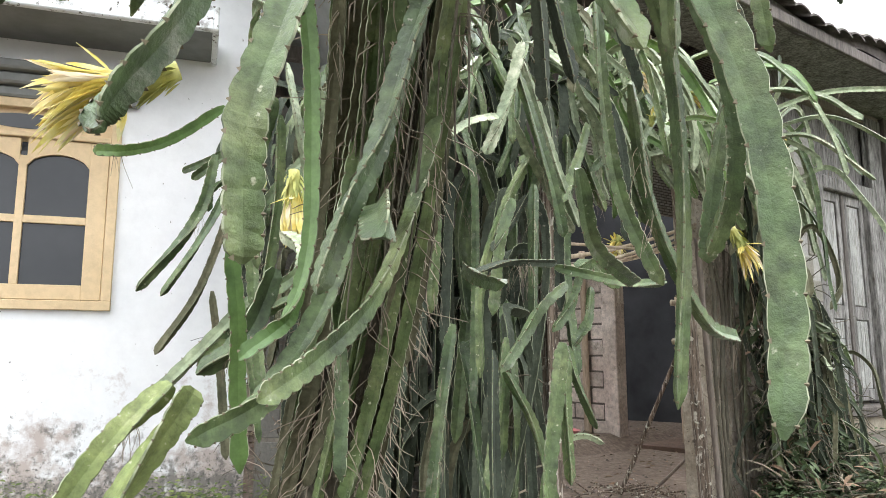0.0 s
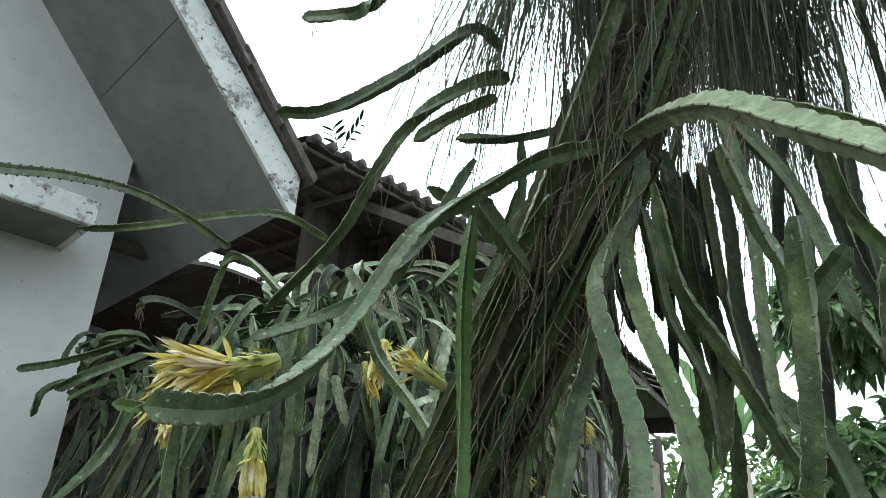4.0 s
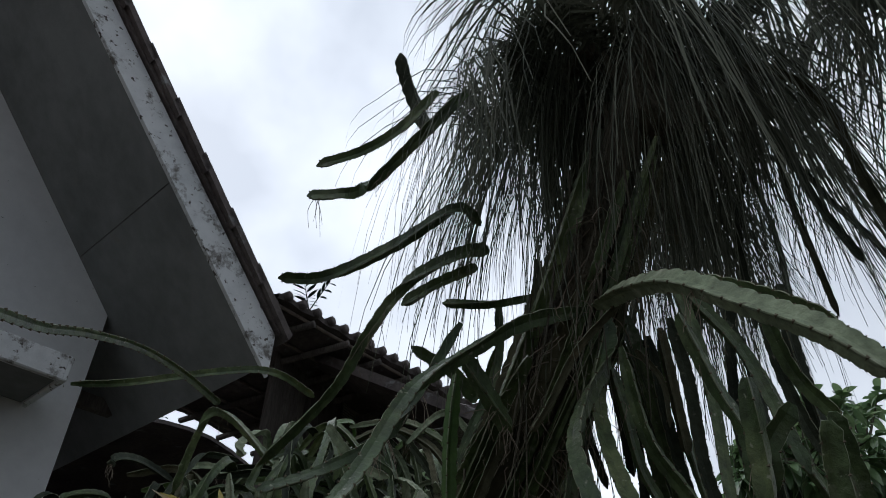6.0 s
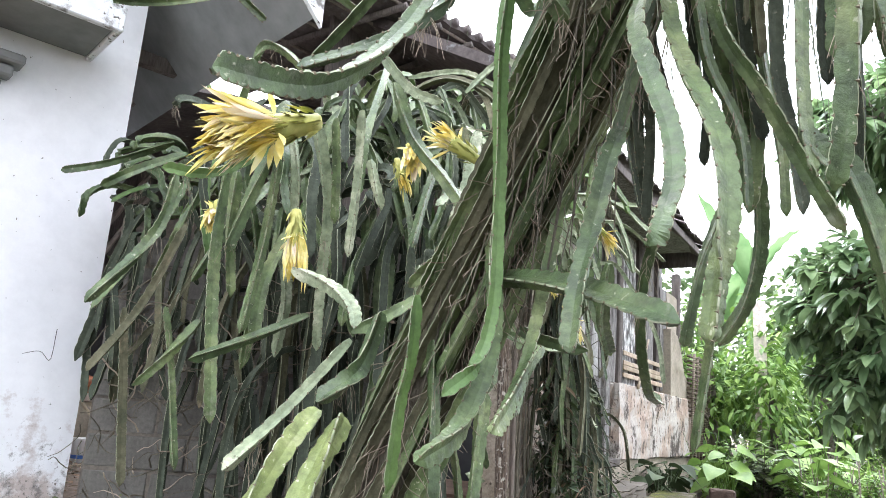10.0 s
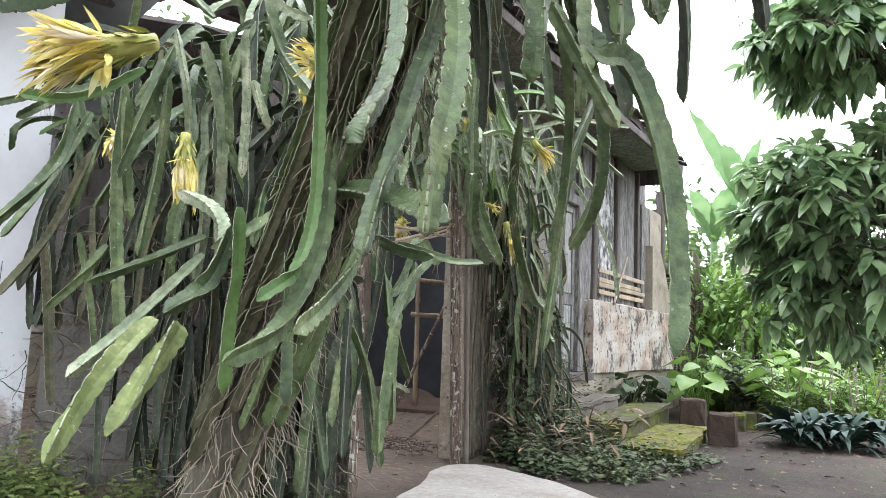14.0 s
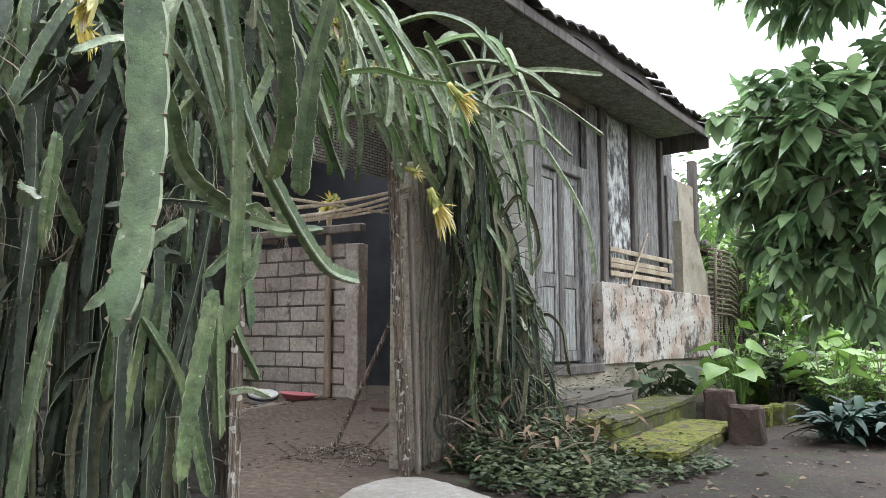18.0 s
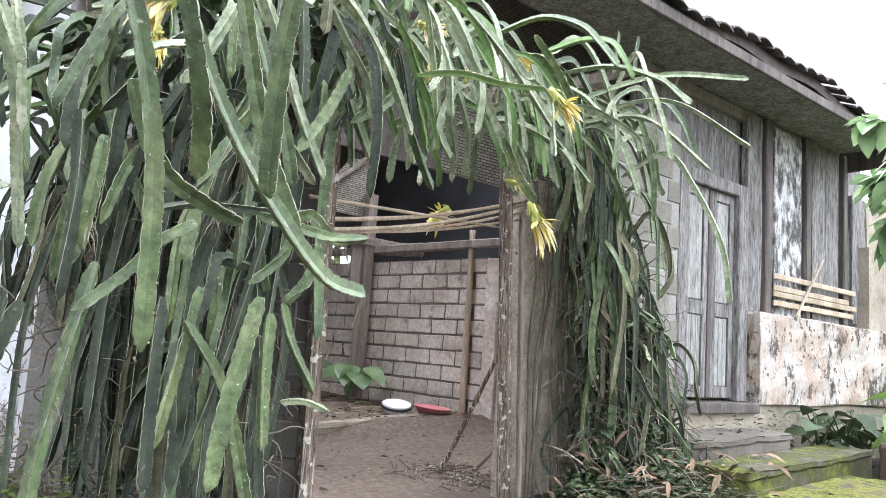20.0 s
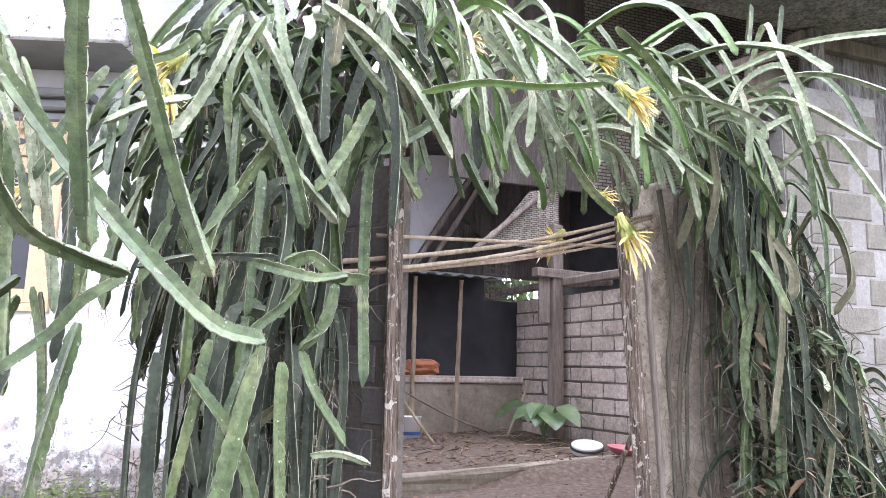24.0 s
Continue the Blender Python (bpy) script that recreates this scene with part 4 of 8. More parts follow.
# front boards and posts
for a0, a1, z0, z1, key, lab in ((2.33, 2.62, 1.45, 3.36, "facade", "weathered pale grey board panel"), (2.86, 3.46, 1.45, 3.36, "mosaic", "peeling speckled white panel"),
                                 (3.70, 4.02, 1.45, 3.36, "facade", "weathered pale grey board panel"), (4.02, 4.36, 1.45, 3.36, "facade", "bowed pale grey board panel"),
                                 (4.72, 5.10, 1.5, 3.0, "facade", "weathered pale grey board panel"), (5.12, 5.75, 1.45, 3.0, "render", "rough grey plaster panel")):
    box("panel", a0, a1, -0.10, -0.04, z0, z1, M[key], old, lab, bevel=0.008, wobble=0.008, cuts=3)
for a0, a1 in ((2.64, 2.84), (3.48, 3.68), (4.40, 4.70), (5.76, 5.95)):
    box("column", a0, a0 + 0.11, -0.12, 0.0, 0.6, 3.40, M["dark_wood"], old, "dark weathered timber post", bevel=0.01, wobble=0.006, cuts=2)
# black backing stands in for the dark inside of the house
box("dark_backing", 1.1, 6.2, -0.6, -0.55, 0.5, 3.3, M["near_black"], old)
box("parapet", 2.36, 6.4, -0.16, 0.10, 0.58, 1.44, M["peel"], old, "low parapet with peeling limewash and black mould", bevel=0.015, wobble=0.012, cuts=6)
# far plastered bulge of the front
bul = [(4.9, 2.4), (5.35, 2.35), (5.6, 2.1), (5.8, 1.8), (6.3, 1.62), (6.3, 1.44), (4.9, 1.44)]
prism("plaster_shoulder", bul, -0.1, 0.07, M["render"], old)
# bamboo slats across the opening
for k, (z, d) in enumerate(((1.56, 0.0), (1.64, 0.03), (1.72, -0.04), (1.82, 0.02))):
    box("slat", 2.76, 4.6 + d * 3, 0.0, 0.02, z - 0.028 + d * 0.3, z + 0.028 + d * 0.3, M["bamboo"], old, "split bamboo slat", bevel=0.006)
brace = bamboo_pole("leaning_stick", FM @ Vector((2.95, 0.14, 1.42)), FM @ Vector((3.75, 0.05, 2.10)), 0.016, "thin pale stick leaning on the bamboo slats")
# roof: sagging tile slope with thick edge
roof = new("roof")
roof.parent = old
EAVE_N, EAVE_Z, RIDGE_N, RIDGE_Z = 0.68, 3.47, -2.6, 5.20
for i in range(28):
    a0 = -1.3 + 0.205 * i
    for j in range(15):
        u0, u1 = j / 15, (j + 1.25) / 15
        sag = -0.05 * math.sin(i * 0.31) - 0.03 * math.sin(i * 0.9 + 1)
        jit = RNG.uniform(-0.012, 0.012)
        n0, n1 = EAVE_N + (RIDGE_N - EAVE_N) * u0, EAVE_N + (RIDGE_N - EAVE_N) * u1
        z0, z1 = EAVE_Z + (RIDGE_Z - EAVE_Z) * u0 + sag + jit + 0.03, EAVE_Z + (RIDGE_Z - EAVE_Z) * u1 + sag + jit
        if j < 2:
            w = 0.215
            v = []
            for q in range(5):
                arc = 0.035 * math.sin(math.pi * q / 4)
                for (nn, zz) in ((n0, z0), (n1, z1)):
                    v += [(a0 + w * q / 4, nn, zz + arc), (a0 + w * q / 4, nn, zz + arc - 0.018)]
            f = []
            for q in range(4):
                o = q * 4
                f += [(o, o + 2, o + 6, o + 4), (o + 1, o + 5, o + 7, o + 3), (o, o + 4, o + 5, o + 1), (o + 2, o + 3, o + 7, o + 6)]
            f += [(0, 1, 3, 2), (16, 18, 19, 17)]
            link("tile", v, f, M["tile"], roof)
rv, rf = [], []
for i in range(30):
    for j in range(9):
        u = 0.03 + 0.97 * j / 8
        sag = -0.05 * math.sin(i * 0.31) - 0.03 * math.sin(i * 0.9 + 1)
        rv.append((-1.35 + 0.205 * i, EAVE_N + (RIDGE_N - EAVE_N) * u, EAVE_Z + (RIDGE_Z - EAVE_Z) * u + sag))
o = len(rv)
rv += [(x, y, z - 0.10) for x, y, z in rv]
for i in range(29):
    for j in range(8):
        q = i * 9 + j
        rf += [(q, q + 1, q + 10, q + 9), (q + o, q + 9 + o, q + 10 + o, q + 1 + o)]
    rf += [(i * 9, i * 9 + 9, i * 9 + 9 + o, i * 9 + o)]
for j in range(8):
    rf += [(j, j + o, j + 1 + o, j + 1), (29 * 9 + j, 29 * 9 + j + 1, 29 * 9 + j + 1 + o, 29 * 9 + j + o)]
link("roof_deck", rv, rf, M["tile"], roof)
box("eave_board", -1.3, 4.4, 0.60, 0.63, 3.32, 3.41, M["dark_wood"], roof, "dark eave board")
# lining added in light grey; haze under the eave is put into its colour
box("eave_lining", -1.3, 4.4, -0.13, 0.60, 3.42, 3.435, M["facade"], roof, "grey eave lining, coloured lighter for haze")
prism("barge_board", [(4.60, 3.25), (4.64, 3.25), (4.64, 3.5), (4.60, 3.5)], -1.6, 0.56, M["dark_wood"], roof)


def build_door():
    d = empty("door_1", "closed double door with faded grey-white panels in a timber frame", "door", kind="structure")
    d.matrix_basis = FM
    a0, a1, z0, z1 = 1.30, 2.13, 0.63, 2.50
    for p in ((a0 - 0.15, a0, z0 - 0.03, z1 + 0.12), (a1, a1 + 0.17, z0 - 0.03, z1 + 0.12)):
        box("door_frame", p[0], p[1], -0.16, 0.0, p[2], p[3], M["facade"], d, bevel=0.01, wobble=0.004, cuts=2)
    box("door_frame", a0, a1, -0.16, 0.0, z1, z1 + 0.12, M["facade"], d, bevel=0.01)
    mid = (a0 + a1) / 2
    for s0, s1 in ((a0 + 0.005, mid - 0.03), (mid + 0.03, a1 - 0.005)):
        leaf = box("door_leaf", s0, s1, -0.11, -0.075, z0, z1 - 0.005, M["dark_wood"], d, "dark door leaf")
        for p in ((s0, s0 + 0.07, z0, z1), (s1 - 0.07, s1, z0, z1)):
            box("stile", *p[:2], -0.075, -0.055, *p[2:], M["facade"], leaf, bevel=0.004)
        for za, zb in ((z0, z0 + 0.1), (z0 + 0.72, z0 + 0.84), (z1 - 0.09, z1 - 0.005)):
            box("rail", s0 + 0.07, s1 - 0.07, -0.075, -0.056, za, zb, M["facade"], leaf, bevel=0.004)
        box("upper_panel", s0 + 0.085, s1 - 0.085, -0.075, -0.064, z0 + 0.85, z1 - 0.10, M["doorpaint"], leaf, "pale painted upper panel")
        w = (s1 - s0 - 0.17) / 3
        for k in range(3):
            box("lower_slat", s0 + 0.085 + k * w, s0 + 0.08 + (k + 1) * w, -0.075, -0.062, z0 + 0.105, z0 + 0.71, M["doorpaint"], leaf, bevel=0.004)
    box("cover_strip", mid - 0.03, mid + 0.03, -0.10, -0.045, z0, z1 - 0.01, M["dark_wood"], d)
    box("doorstep", a0 - 0.15, a1 + 0.2, -0.1, 0.12, z0 - 0.12, z0 - 0.03, M["dark_wood"], d, bevel=0.01)
    return d


build_door()

# ---- steps, slab, garden edge ----
def mossy_step(label, x0, x1, y0, y1, z0, z1, key):
    root = empty("step", label, "step", "steps to the door", ((x0 + x1) / 2, (y0 + y1) / 2, 0))
    cx, cy = (x0 + x1) / 2, (y0 + y1) / 2
    for name, lo, hi, mk, grow in (("riser", z0, z1 - 0.05, "moss_edge" if key != "concrete" else "concrete", -0.012), ("tread", z1 - 0.048, z1, key, 0.0)):
        bm = box_bm(x0 - cx - grow, x1 - cx + grow, y0 - cy - grow, y1 - cy, lo, hi, 0.012, 0.0, 11)
        for v in bm.verts:
            q = Vector((v.co.x + cx, v.co.y + cy, v.co.z)) * 4.5
            v.co += Vector((noise.noise(q), noise.noise(q + Vector((9, 0, 0))), 0.5 * noise.noise(q + Vector((0, 9, 0))))) * 0.030
            v.co.z += 0.008 * noise.noise(q * 5)
        part(name, bm, M[mk], root, smooth=True)
    return root


mossy_step("low concrete step covered in bright yellow-green moss", 0.95, 3.10, -1.50, -0.99, -0.1, 0.12, "moss")
mossy_step("concrete step with mossy edge", 1.15, 3.95, -0.98, -0.56, -0.1, 0.26, "moss_edge")
mossy_step("worn grey concrete top step", 1.30, 3.2, -0.55, 0.02, -0.1, 0.38, "concrete")


def build_slab():
    rng = random.Random(4)
    edge = [(-0.28, -0.26), (-0.42, -0.12), (-0.70, -0.10), (-1.15, -0.24), (-1.80, -0.38), (-2.15, -0.8), (-2.35, -1.6), (-2.3, -2.6), (-1.75, -2.5), (-1.45, -1.95), (-1.14, -1.50), (-0.85, -1.20), (-0.58, -0.90), (-0.36, -0.5)]
    pts = smooth_path([(x, y, 0) for x, y in edge + edge[:1]], 60)[:-1]
    c = pts.mean(axis=0)
    verts = [(c[0], c[1], 0.055)]
    rings = (0.4, 0.75, 0.97, 1.0)
    for r in rings:
        for p in pts:
            q = c + (p - c) * r
            verts.append((q[0] + rng.uniform(-0.006, 0.006), q[1] + rng.uniform(-0.006, 0.006), (0.055 if r < 0.98 else -0.03) + rng.uniform(-0.002, 0.002)))
    m = len(pts)
    faces = [(0, 1 + i, 1 + (i + 1) % m) for i in range(m)]
    for k in range(len(rings) - 1):
        for i in range(m):
            a, b = 1 + k * m + i, 1 + k * m + (i + 1) % m
            faces.append((a, a + m, b + m, b))
    ob = link("concrete_slab", verts, faces, M["slab"])
    bm = bmesh.new()
    bm.from_mesh(ob.data)
    bmesh.ops.recalc_face_normals(bm, faces=bm.faces[:])
    bm.to_mesh(ob.data)
    bm.free()
    return tagged(ob, "pale worn concrete slab path before the gate", "slab", kind="structure")


build_slab()


# ---- dragon fruit stems ----
def stem_data(ctrl, width, seed=0, twist=None, pitch=0.042, taper=0.25, rings_per=3, spines=True):
    """A three-winged climbing cactus stem with scalloped margins along a curve."""
    rng = random.Random(seed)
    raw = smooth_path(ctrl, 40)
    length = float(np.linalg.norm(np.diff(raw, axis=0), axis=1).sum())
    bumps = max(3, int(length / pitch))
    n = bumps * rings_per + 1
    pts, tan, side, up = frames_along(smooth_path(ctrl, n))
    ph0 = rng.uniform(0, 6.28)
    tw = rng.uniform(-1.2, 1.2) if twist is None else twist
    verts, faces, idx = [], [], []
    r = width / 2
    flat = rng.uniform(0.55, 0.8)
    for k in range(n):
        u = k / (n - 1)
        env = min(1.0, 0.45 + u * 9) * min(1.0, ((1 - u) * length / (width * 0.7) + 0.02)) ** 0.5
        env *= 1 + 0.10 * math.sin(u * length * 3.1 + ph0)
        sc = (1.0, 1.03, 0.88)[k % 3] if rings_per == 3 else (1.02, 0.93)[k % 2]
        ph = ph0 + tw * u
        for w in range(3):
            a = ph + w * 2.0944
            wing = (1.0, 0.92, flat)[w]
            for da, q in ((-0.06, r * env * sc * wing), (0.06, r * env * sc * wing), (1.0472, r * 0.27 * min(1, env * 1.2))):
                verts.append(pts[k] + q * (math.cos(a + da) * side[k] + math.sin(a + da) * up[k]))
    for k in range(n - 1):
        for s in range(9):
            a, b = k * 9 + s, k * 9 + (s + 1) % 9
            faces.append((a, b, b + 9, a + 9))
            idx.append(1 if s % 3 == 0 else 0)
    faces += [tuple(range(8, -1, -1)), tuple(range((n - 1) * 9, n * 9))]
    idx += [0, 0]
    if spines:
        for k in range(2, n - 1, 3):
            for w in range(3):
                q = np.asarray(verts[k * 9 + w * 3]) * 0.5 + np.asarray(verts[k * 9 + w * 3 + 1]) * 0.5
                out = q - pts[k]
                out = out / (np.linalg.norm(out) + 1e-9)
                t, m = tan[k], np.cross(out, tan[k])
                o = len(verts)
                verts += [q - 0.0035 * t + 0.003 * m, q + 0.0035 * t + 0.003 * m, q - 0.005 * m, q + 0.0045 * out]
                faces += [(o, o + 1, o + 3), (o + 1, o + 2, o + 3), (o + 2, o, o + 3)]
                idx += [2, 2, 2]
    return verts, faces, idx


STEM_COUNT = [0]
HAIRY = []


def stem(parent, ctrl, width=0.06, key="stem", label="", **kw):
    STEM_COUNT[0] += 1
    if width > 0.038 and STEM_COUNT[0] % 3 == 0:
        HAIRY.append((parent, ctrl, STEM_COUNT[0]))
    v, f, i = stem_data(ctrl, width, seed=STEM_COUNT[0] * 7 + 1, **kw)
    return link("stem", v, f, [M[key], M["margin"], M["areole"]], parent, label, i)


def droop(start, heading, reach, drop, rise=0.12, k=5, rng=RNG, curl=0.10):
    """Control points of a stem that arches out from its start, curls a little and hangs down."""
    s, h = Vector(start), Vector((math.cos(heading), math.sin(heading), 0))
    lat = Vector((-h.y, h.x, 0)) * rng.uniform(-curl, curl)
    ph = rng.uniform(0.0, 6.28)
    pts = []
    for i in range(k):
        u = i / (k - 1)
        z = rise * math.sin(math.pi * min(1.0, u * 1.6)) - drop * u ** 1.9
        pts.append(s + h * (reach * (1 - (1 - u) ** 1.8)) + lat * (math.sin(ph + 3.4 * u) - math.sin(ph)) + Vector((rng.uniform(-0.025, 0.025), rng.uniform(-0.025, 0.025), z)))
    return [tuple(p) for p in pts]


# ---- leaning trunk with aerial roots ----
TRUNK = [(-3.30, -0.46, -0.05), (-3.29, -0.63, 0.5), (-3.34, -0.88, 1.05), (-3.50, -1.22, 1.65), (-3.72, -1.55, 2.2), (-3.82, -1.78, 2.8), (-3.80, -1.90, 3.3)]
tree = empty("cactus_tree", "leaning trunk smothered in dragon fruit cactus and dry hanging roots", "tree")
tube("trunk", TRUNK, 0.105, 0.05, M["bark"], tree, "rough grey-brown trunk", sides=14, n=40, lump=0.06)
tp = smooth_path(TRUNK, 80)
roots = Bag()
rr = random.Random(21)
for k in range(1000):
    u = rr.random() ** 0.8
    c = tp[int(u * 60)]
    a = rr.uniform(0, 6.28)
    rad = 0.10 - 0.035 * u
    p = c + np.array([math.cos(a) * rad, math.sin(a) * rad, 0])
    pts = [p]
    d = np.array([math.cos(a) * 0.5, math.sin(a) * 0.5, -0.5])
    for _ in range(4):
        d = d + np.array([rr.uniform(-0.7, 0.7), rr.uniform(-0.7, 0.7), rr.uniform(-0.8, 0.25)])
        d = d / np.linalg.norm(d)
        pts.append(pts[-1] + d * rr.uniform(0.02, 0.06))
    v, f = tube_data(pts, 0.0024, 0.001, 3, 7)
    roots.add(v, f)
roots.make("root_mat", M["root"], tree, "tangle of thin dry brown aerial roots")
for k in range(13):
    a0, off = 6.28 * k / 13 + rr.uniform(-0.2, 0.2), 0.115
    i0, i1 = rr.randrange(4, 30), rr.randrange(40, 64)
    stem(tree, [tuple(tp[int(i0 + (i1 - i0) * q / 4)] + np.array([math.cos(a0 + 0.25 * q) * off, math.sin(a0 + 0.25 * q) * off, 0.0])) for q in range(5)][::-1], rr.uniform(0.04, 0.06),
         rr.choice(["stem_dry", "stem_dry", "stem"]), "old grey-green stem clinging to the trunk", spines=False)
# stems and dry strips that hide the trunk on the open side
for k in range(15):
    a0, off = rr.uniform(2.3, 4.9), rr.uniform(0.10, 0.16)
    i0, i1 = rr.randrange(14, 34), rr.randrange(46, 64)
    stem(tree, [tuple(tp[int(i0 + (i1 - i0) * q / 4)] + np.array([math.cos(a0 + 0.1 * q) * off, math.sin(a0 + 0.1 * q) * off, 0.02 * rr.uniform(-1, 1)])) for q in range(5)][::-1], rr.uniform(0.032, 0.05),
         rr.choice(["stem_dry", "stem_old_shade", "stem", "stem"]), "", spines=False)
straw = Bag()
for k in range(85):
    c = tp[rr.randrange(34, 66)]
    a, drop = rr.uniform(1.6, 5.6), rr.uniform(0.15, 0.55)
    rad = rr.uniform(0.07, 0.15)
    p = c + np.array([math.cos(a) * rad, math.sin(a) * rad, 0.0])
    lean = np.array([rr.uniform(-0.05, 0.12), rr.uniform(0.0, 0.30), 0.0]) * drop
    v, f = tube_data([tuple(p), tuple(p + lean * 0.4 - np.array([0, 0, drop * 0.5])), tuple(p + lean - np.array([0, 0, drop]))], rr.uniform(0.0025, 0.006), 0.0015, 4, 6)
    straw.add(v, f)
straw.make("dry_strip_mat", [M["bark"]], tree, "dry straw-like strips hanging along the trunk")["kind"] = "stuff"
chip = tagged(box("broken_slat", -0.055, 0.055, -0.012, 0.012, -0.016, 0.016, M["enamel"], bevel=0.004), "short pale broken wooden slat caught in the roots", "slat")
chip.matrix_basis = pose(-3.26, -0.80, 0.84, 0, 12, -50)

# hedge of stems hung over the wall and the gate
hedge = empty("dragon_fruit_hedge", "dense dragon fruit cactus hanging over the block wall", "cactus")
arch = empty("dragon_fruit_arch", "dragon fruit cactus arching over the gate with withered flowers", "cactus")
bush = empty("old_cactus_column", "dense old brownish dragon fruit stems reaching to the ground", "cactus")

# tree: single stems
stem(tree, [(-3.782, -1.607, 2.163), (-3.913, -1.434, 2.068), (-4.029, -1.317, 1.932), (-4.123, -1.246, 1.822), (-4.19, -1.221, 1.726), (-4.274, -1.203, 1.589), (-4.365, -1.195, 1.483), (-4.457, -1.181, 1.405), (-4.54, -1.169, 1.366), (-4.601, -1.149, 1.352), (-4.64, -1.134, 1.347)], 0.05, "stem")
stem(tree, [(-3.95, -1.29, 2.07), (-4.06, -1.19, 1.78), (-4.18, -1.08, 1.63), (-4.24, -0.96, 1.57)], 0.042, "stem")
stem(tree, [(-3.72, -1.2, 2.05), (-3.73, -1.19, 1.88), (-3.73, -1.19, 1.72), (-3.71, -1.19, 1.56), (-3.7, -1.19, 1.4), (-3.7, -1.19, 1.19), (-3.73, -1.17, 1.05), (-3.8, -1.12, 0.97)], 0.045, "stem_young")
stem(tree, [(-3.66, -1.42, 2.14), (-3.56, -1.26, 1.99), (-3.52, -1.16, 1.79), (-3.51, -1.13, 1.61), (-3.55, -1.13, 1.38), (-3.63, -1.17, 1.12), (-3.75, -1.16, 0.92), (-3.89, -1.11, 0.83)], 0.058, "stem")
stem(tree, [(-3.66, -1.5, 2.14), (-3.5, -1.38, 1.98), (-3.43, -1.3, 1.78), (-3.44, -1.27, 1.53), (-3.5, -1.25, 1.27), (-3.6, -1.25, 1.08), (-3.72, -1.25, 0.97), (-3.83, -1.25, 0.9)], 0.056, "stem")
stem(tree, [(-3.781, -1.643, 2.139), (-3.804, -1.633, 2.002), (-3.903, -1.574, 1.829), (-3.977, -1.559, 1.699), (-4.046, -1.596, 1.555), (-4.116, -1.638, 1.419), (-4.172, -1.651, 1.306), (-4.218, -1.64, 1.23), (-4.234, -1.625, 1.192)], 0.05, "stem")
stem(tree, [(-3.787, -1.632, 2.082), (-3.811, -1.6, 1.921), (-3.847, -1.608, 1.779), (-3.915, -1.645, 1.632), (-3.987, -1.69, 1.504), (-4.04, -1.717, 1.399), (-4.08, -1.726, 1.3), (-4.107, -1.717, 1.205), (-4.105, -1.707, 1.128), (-4.097, -1.698, 1.064)], 0.05, "stem")
stem(tree, [(-3.78, -1.64, 1.98), (-3.76, -1.66, 1.86), (-3.72, -1.68, 1.73), (-3.64, -1.74, 1.59), (-3.58, -1.75, 1.42)], 0.04, "stem")
stem(tree, [(-4.25, -1.91, 1.69), (-4.18, -1.91, 1.54), (-4.14, -1.9, 1.39), (-4.11, -1.88, 1.3)], 0.045, "stem")
stem(tree, [(-3.723, -1.866, 1.554), (-3.713, -1.891, 1.494), (-3.66, -1.94, 1.49), (-3.62, -1.99, 1.36), (-3.6, -2.02, 1.2), (-3.6, -2.03, 1.02), (-3.62, -2.03, 0.88)], 0.06, "stem")
stem(tree, [(-3.614, -1.677, 2.228), (-3.525, -1.701, 2.042), (-3.41, -1.73, 1.81), (-3.19, -1.77, 1.54), (-3.09, -1.74, 1.33), (-3.03, -1.65, 1.18)], 0.055, "stem")
stem(tree, [(-3.604, -1.654, 2.171), (-3.469, -1.68, 1.959), (-3.34, -1.71, 1.7), (-3.23, -1.7, 1.52), (-3.11, -1.64, 1.22), (-3.06, -1.58, 0.87)], 0.046, "stem")
stem(tree, [(-3.23, -0.81, 1.3), (-3.45, -1.08, 1.3), (-3.66, -1.36, 1.24), (-3.86, -1.63, 1.13)], 0.068, "stem")
stem(tree, [(-3.77, -1.61, 2.14), (-3.68, -1.53, 1.9), (-3.64, -1.47, 1.65), (-3.67, -1.44, 1.49), (-3.71, -1.42, 1.33), (-3.77, -1.41, 1.2), (-3.82, -1.41, 1.07)], 0.052, "stem")
stem(tree, [(-3.853, -1.675, 1.998), (-3.806, -1.705, 1.781), (-3.77, -1.78, 1.64), (-3.72, -1.86, 1.48), (-3.7, -1.93, 1.34)], 0.05, "stem")
stem(tree, [(-4.25, -2.01, 1.6), (-4.2, -2.01, 1.51), (-4.15, -2.02, 1.42), (-4.12, -2.02, 1.34)], 0.05, "stem")
stem(tree, [(-4.21, -2.03, 1.63), (-4.14, -2.05, 1.51), (-4.08, -2.07, 1.38)], 0.045, "stem")
stem(tree, [(-4.15, -2.02, 1.63), (-4.09, -2.03, 1.52), (-4.04, -2.05, 1.41)], 0.03, "stem_dry")
stem(tree, [(-4.17, -1.98, 1.67), (-4.14, -1.93, 1.61), (-4.1, -1.93, 1.54)], 0.05, "stem")
stem(tree, [(-3.98, -1.31, 1.95), (-3.89, -1.36, 1.86), (-3.84, -1.39, 1.81)], 0.05, "stem")
stem(tree, [(-3.84, -1.44, 2.01), (-3.68, -1.26, 1.85), (-3.61, -1.18, 1.77)], 0.05, "stem")
stem(tree, [(-3.78, -1.03, 1.2), (-3.75, -1.01, 1.06), (-3.73, -0.98, 0.95), (-3.7, -0.95, 0.74)], 0.042, "stem_young")
stem(tree, [(-3.59, -0.75, 1.11), (-3.77, -0.68, 0.9), (-3.89, -0.62, 0.77)], 0.045, "stem_pale")
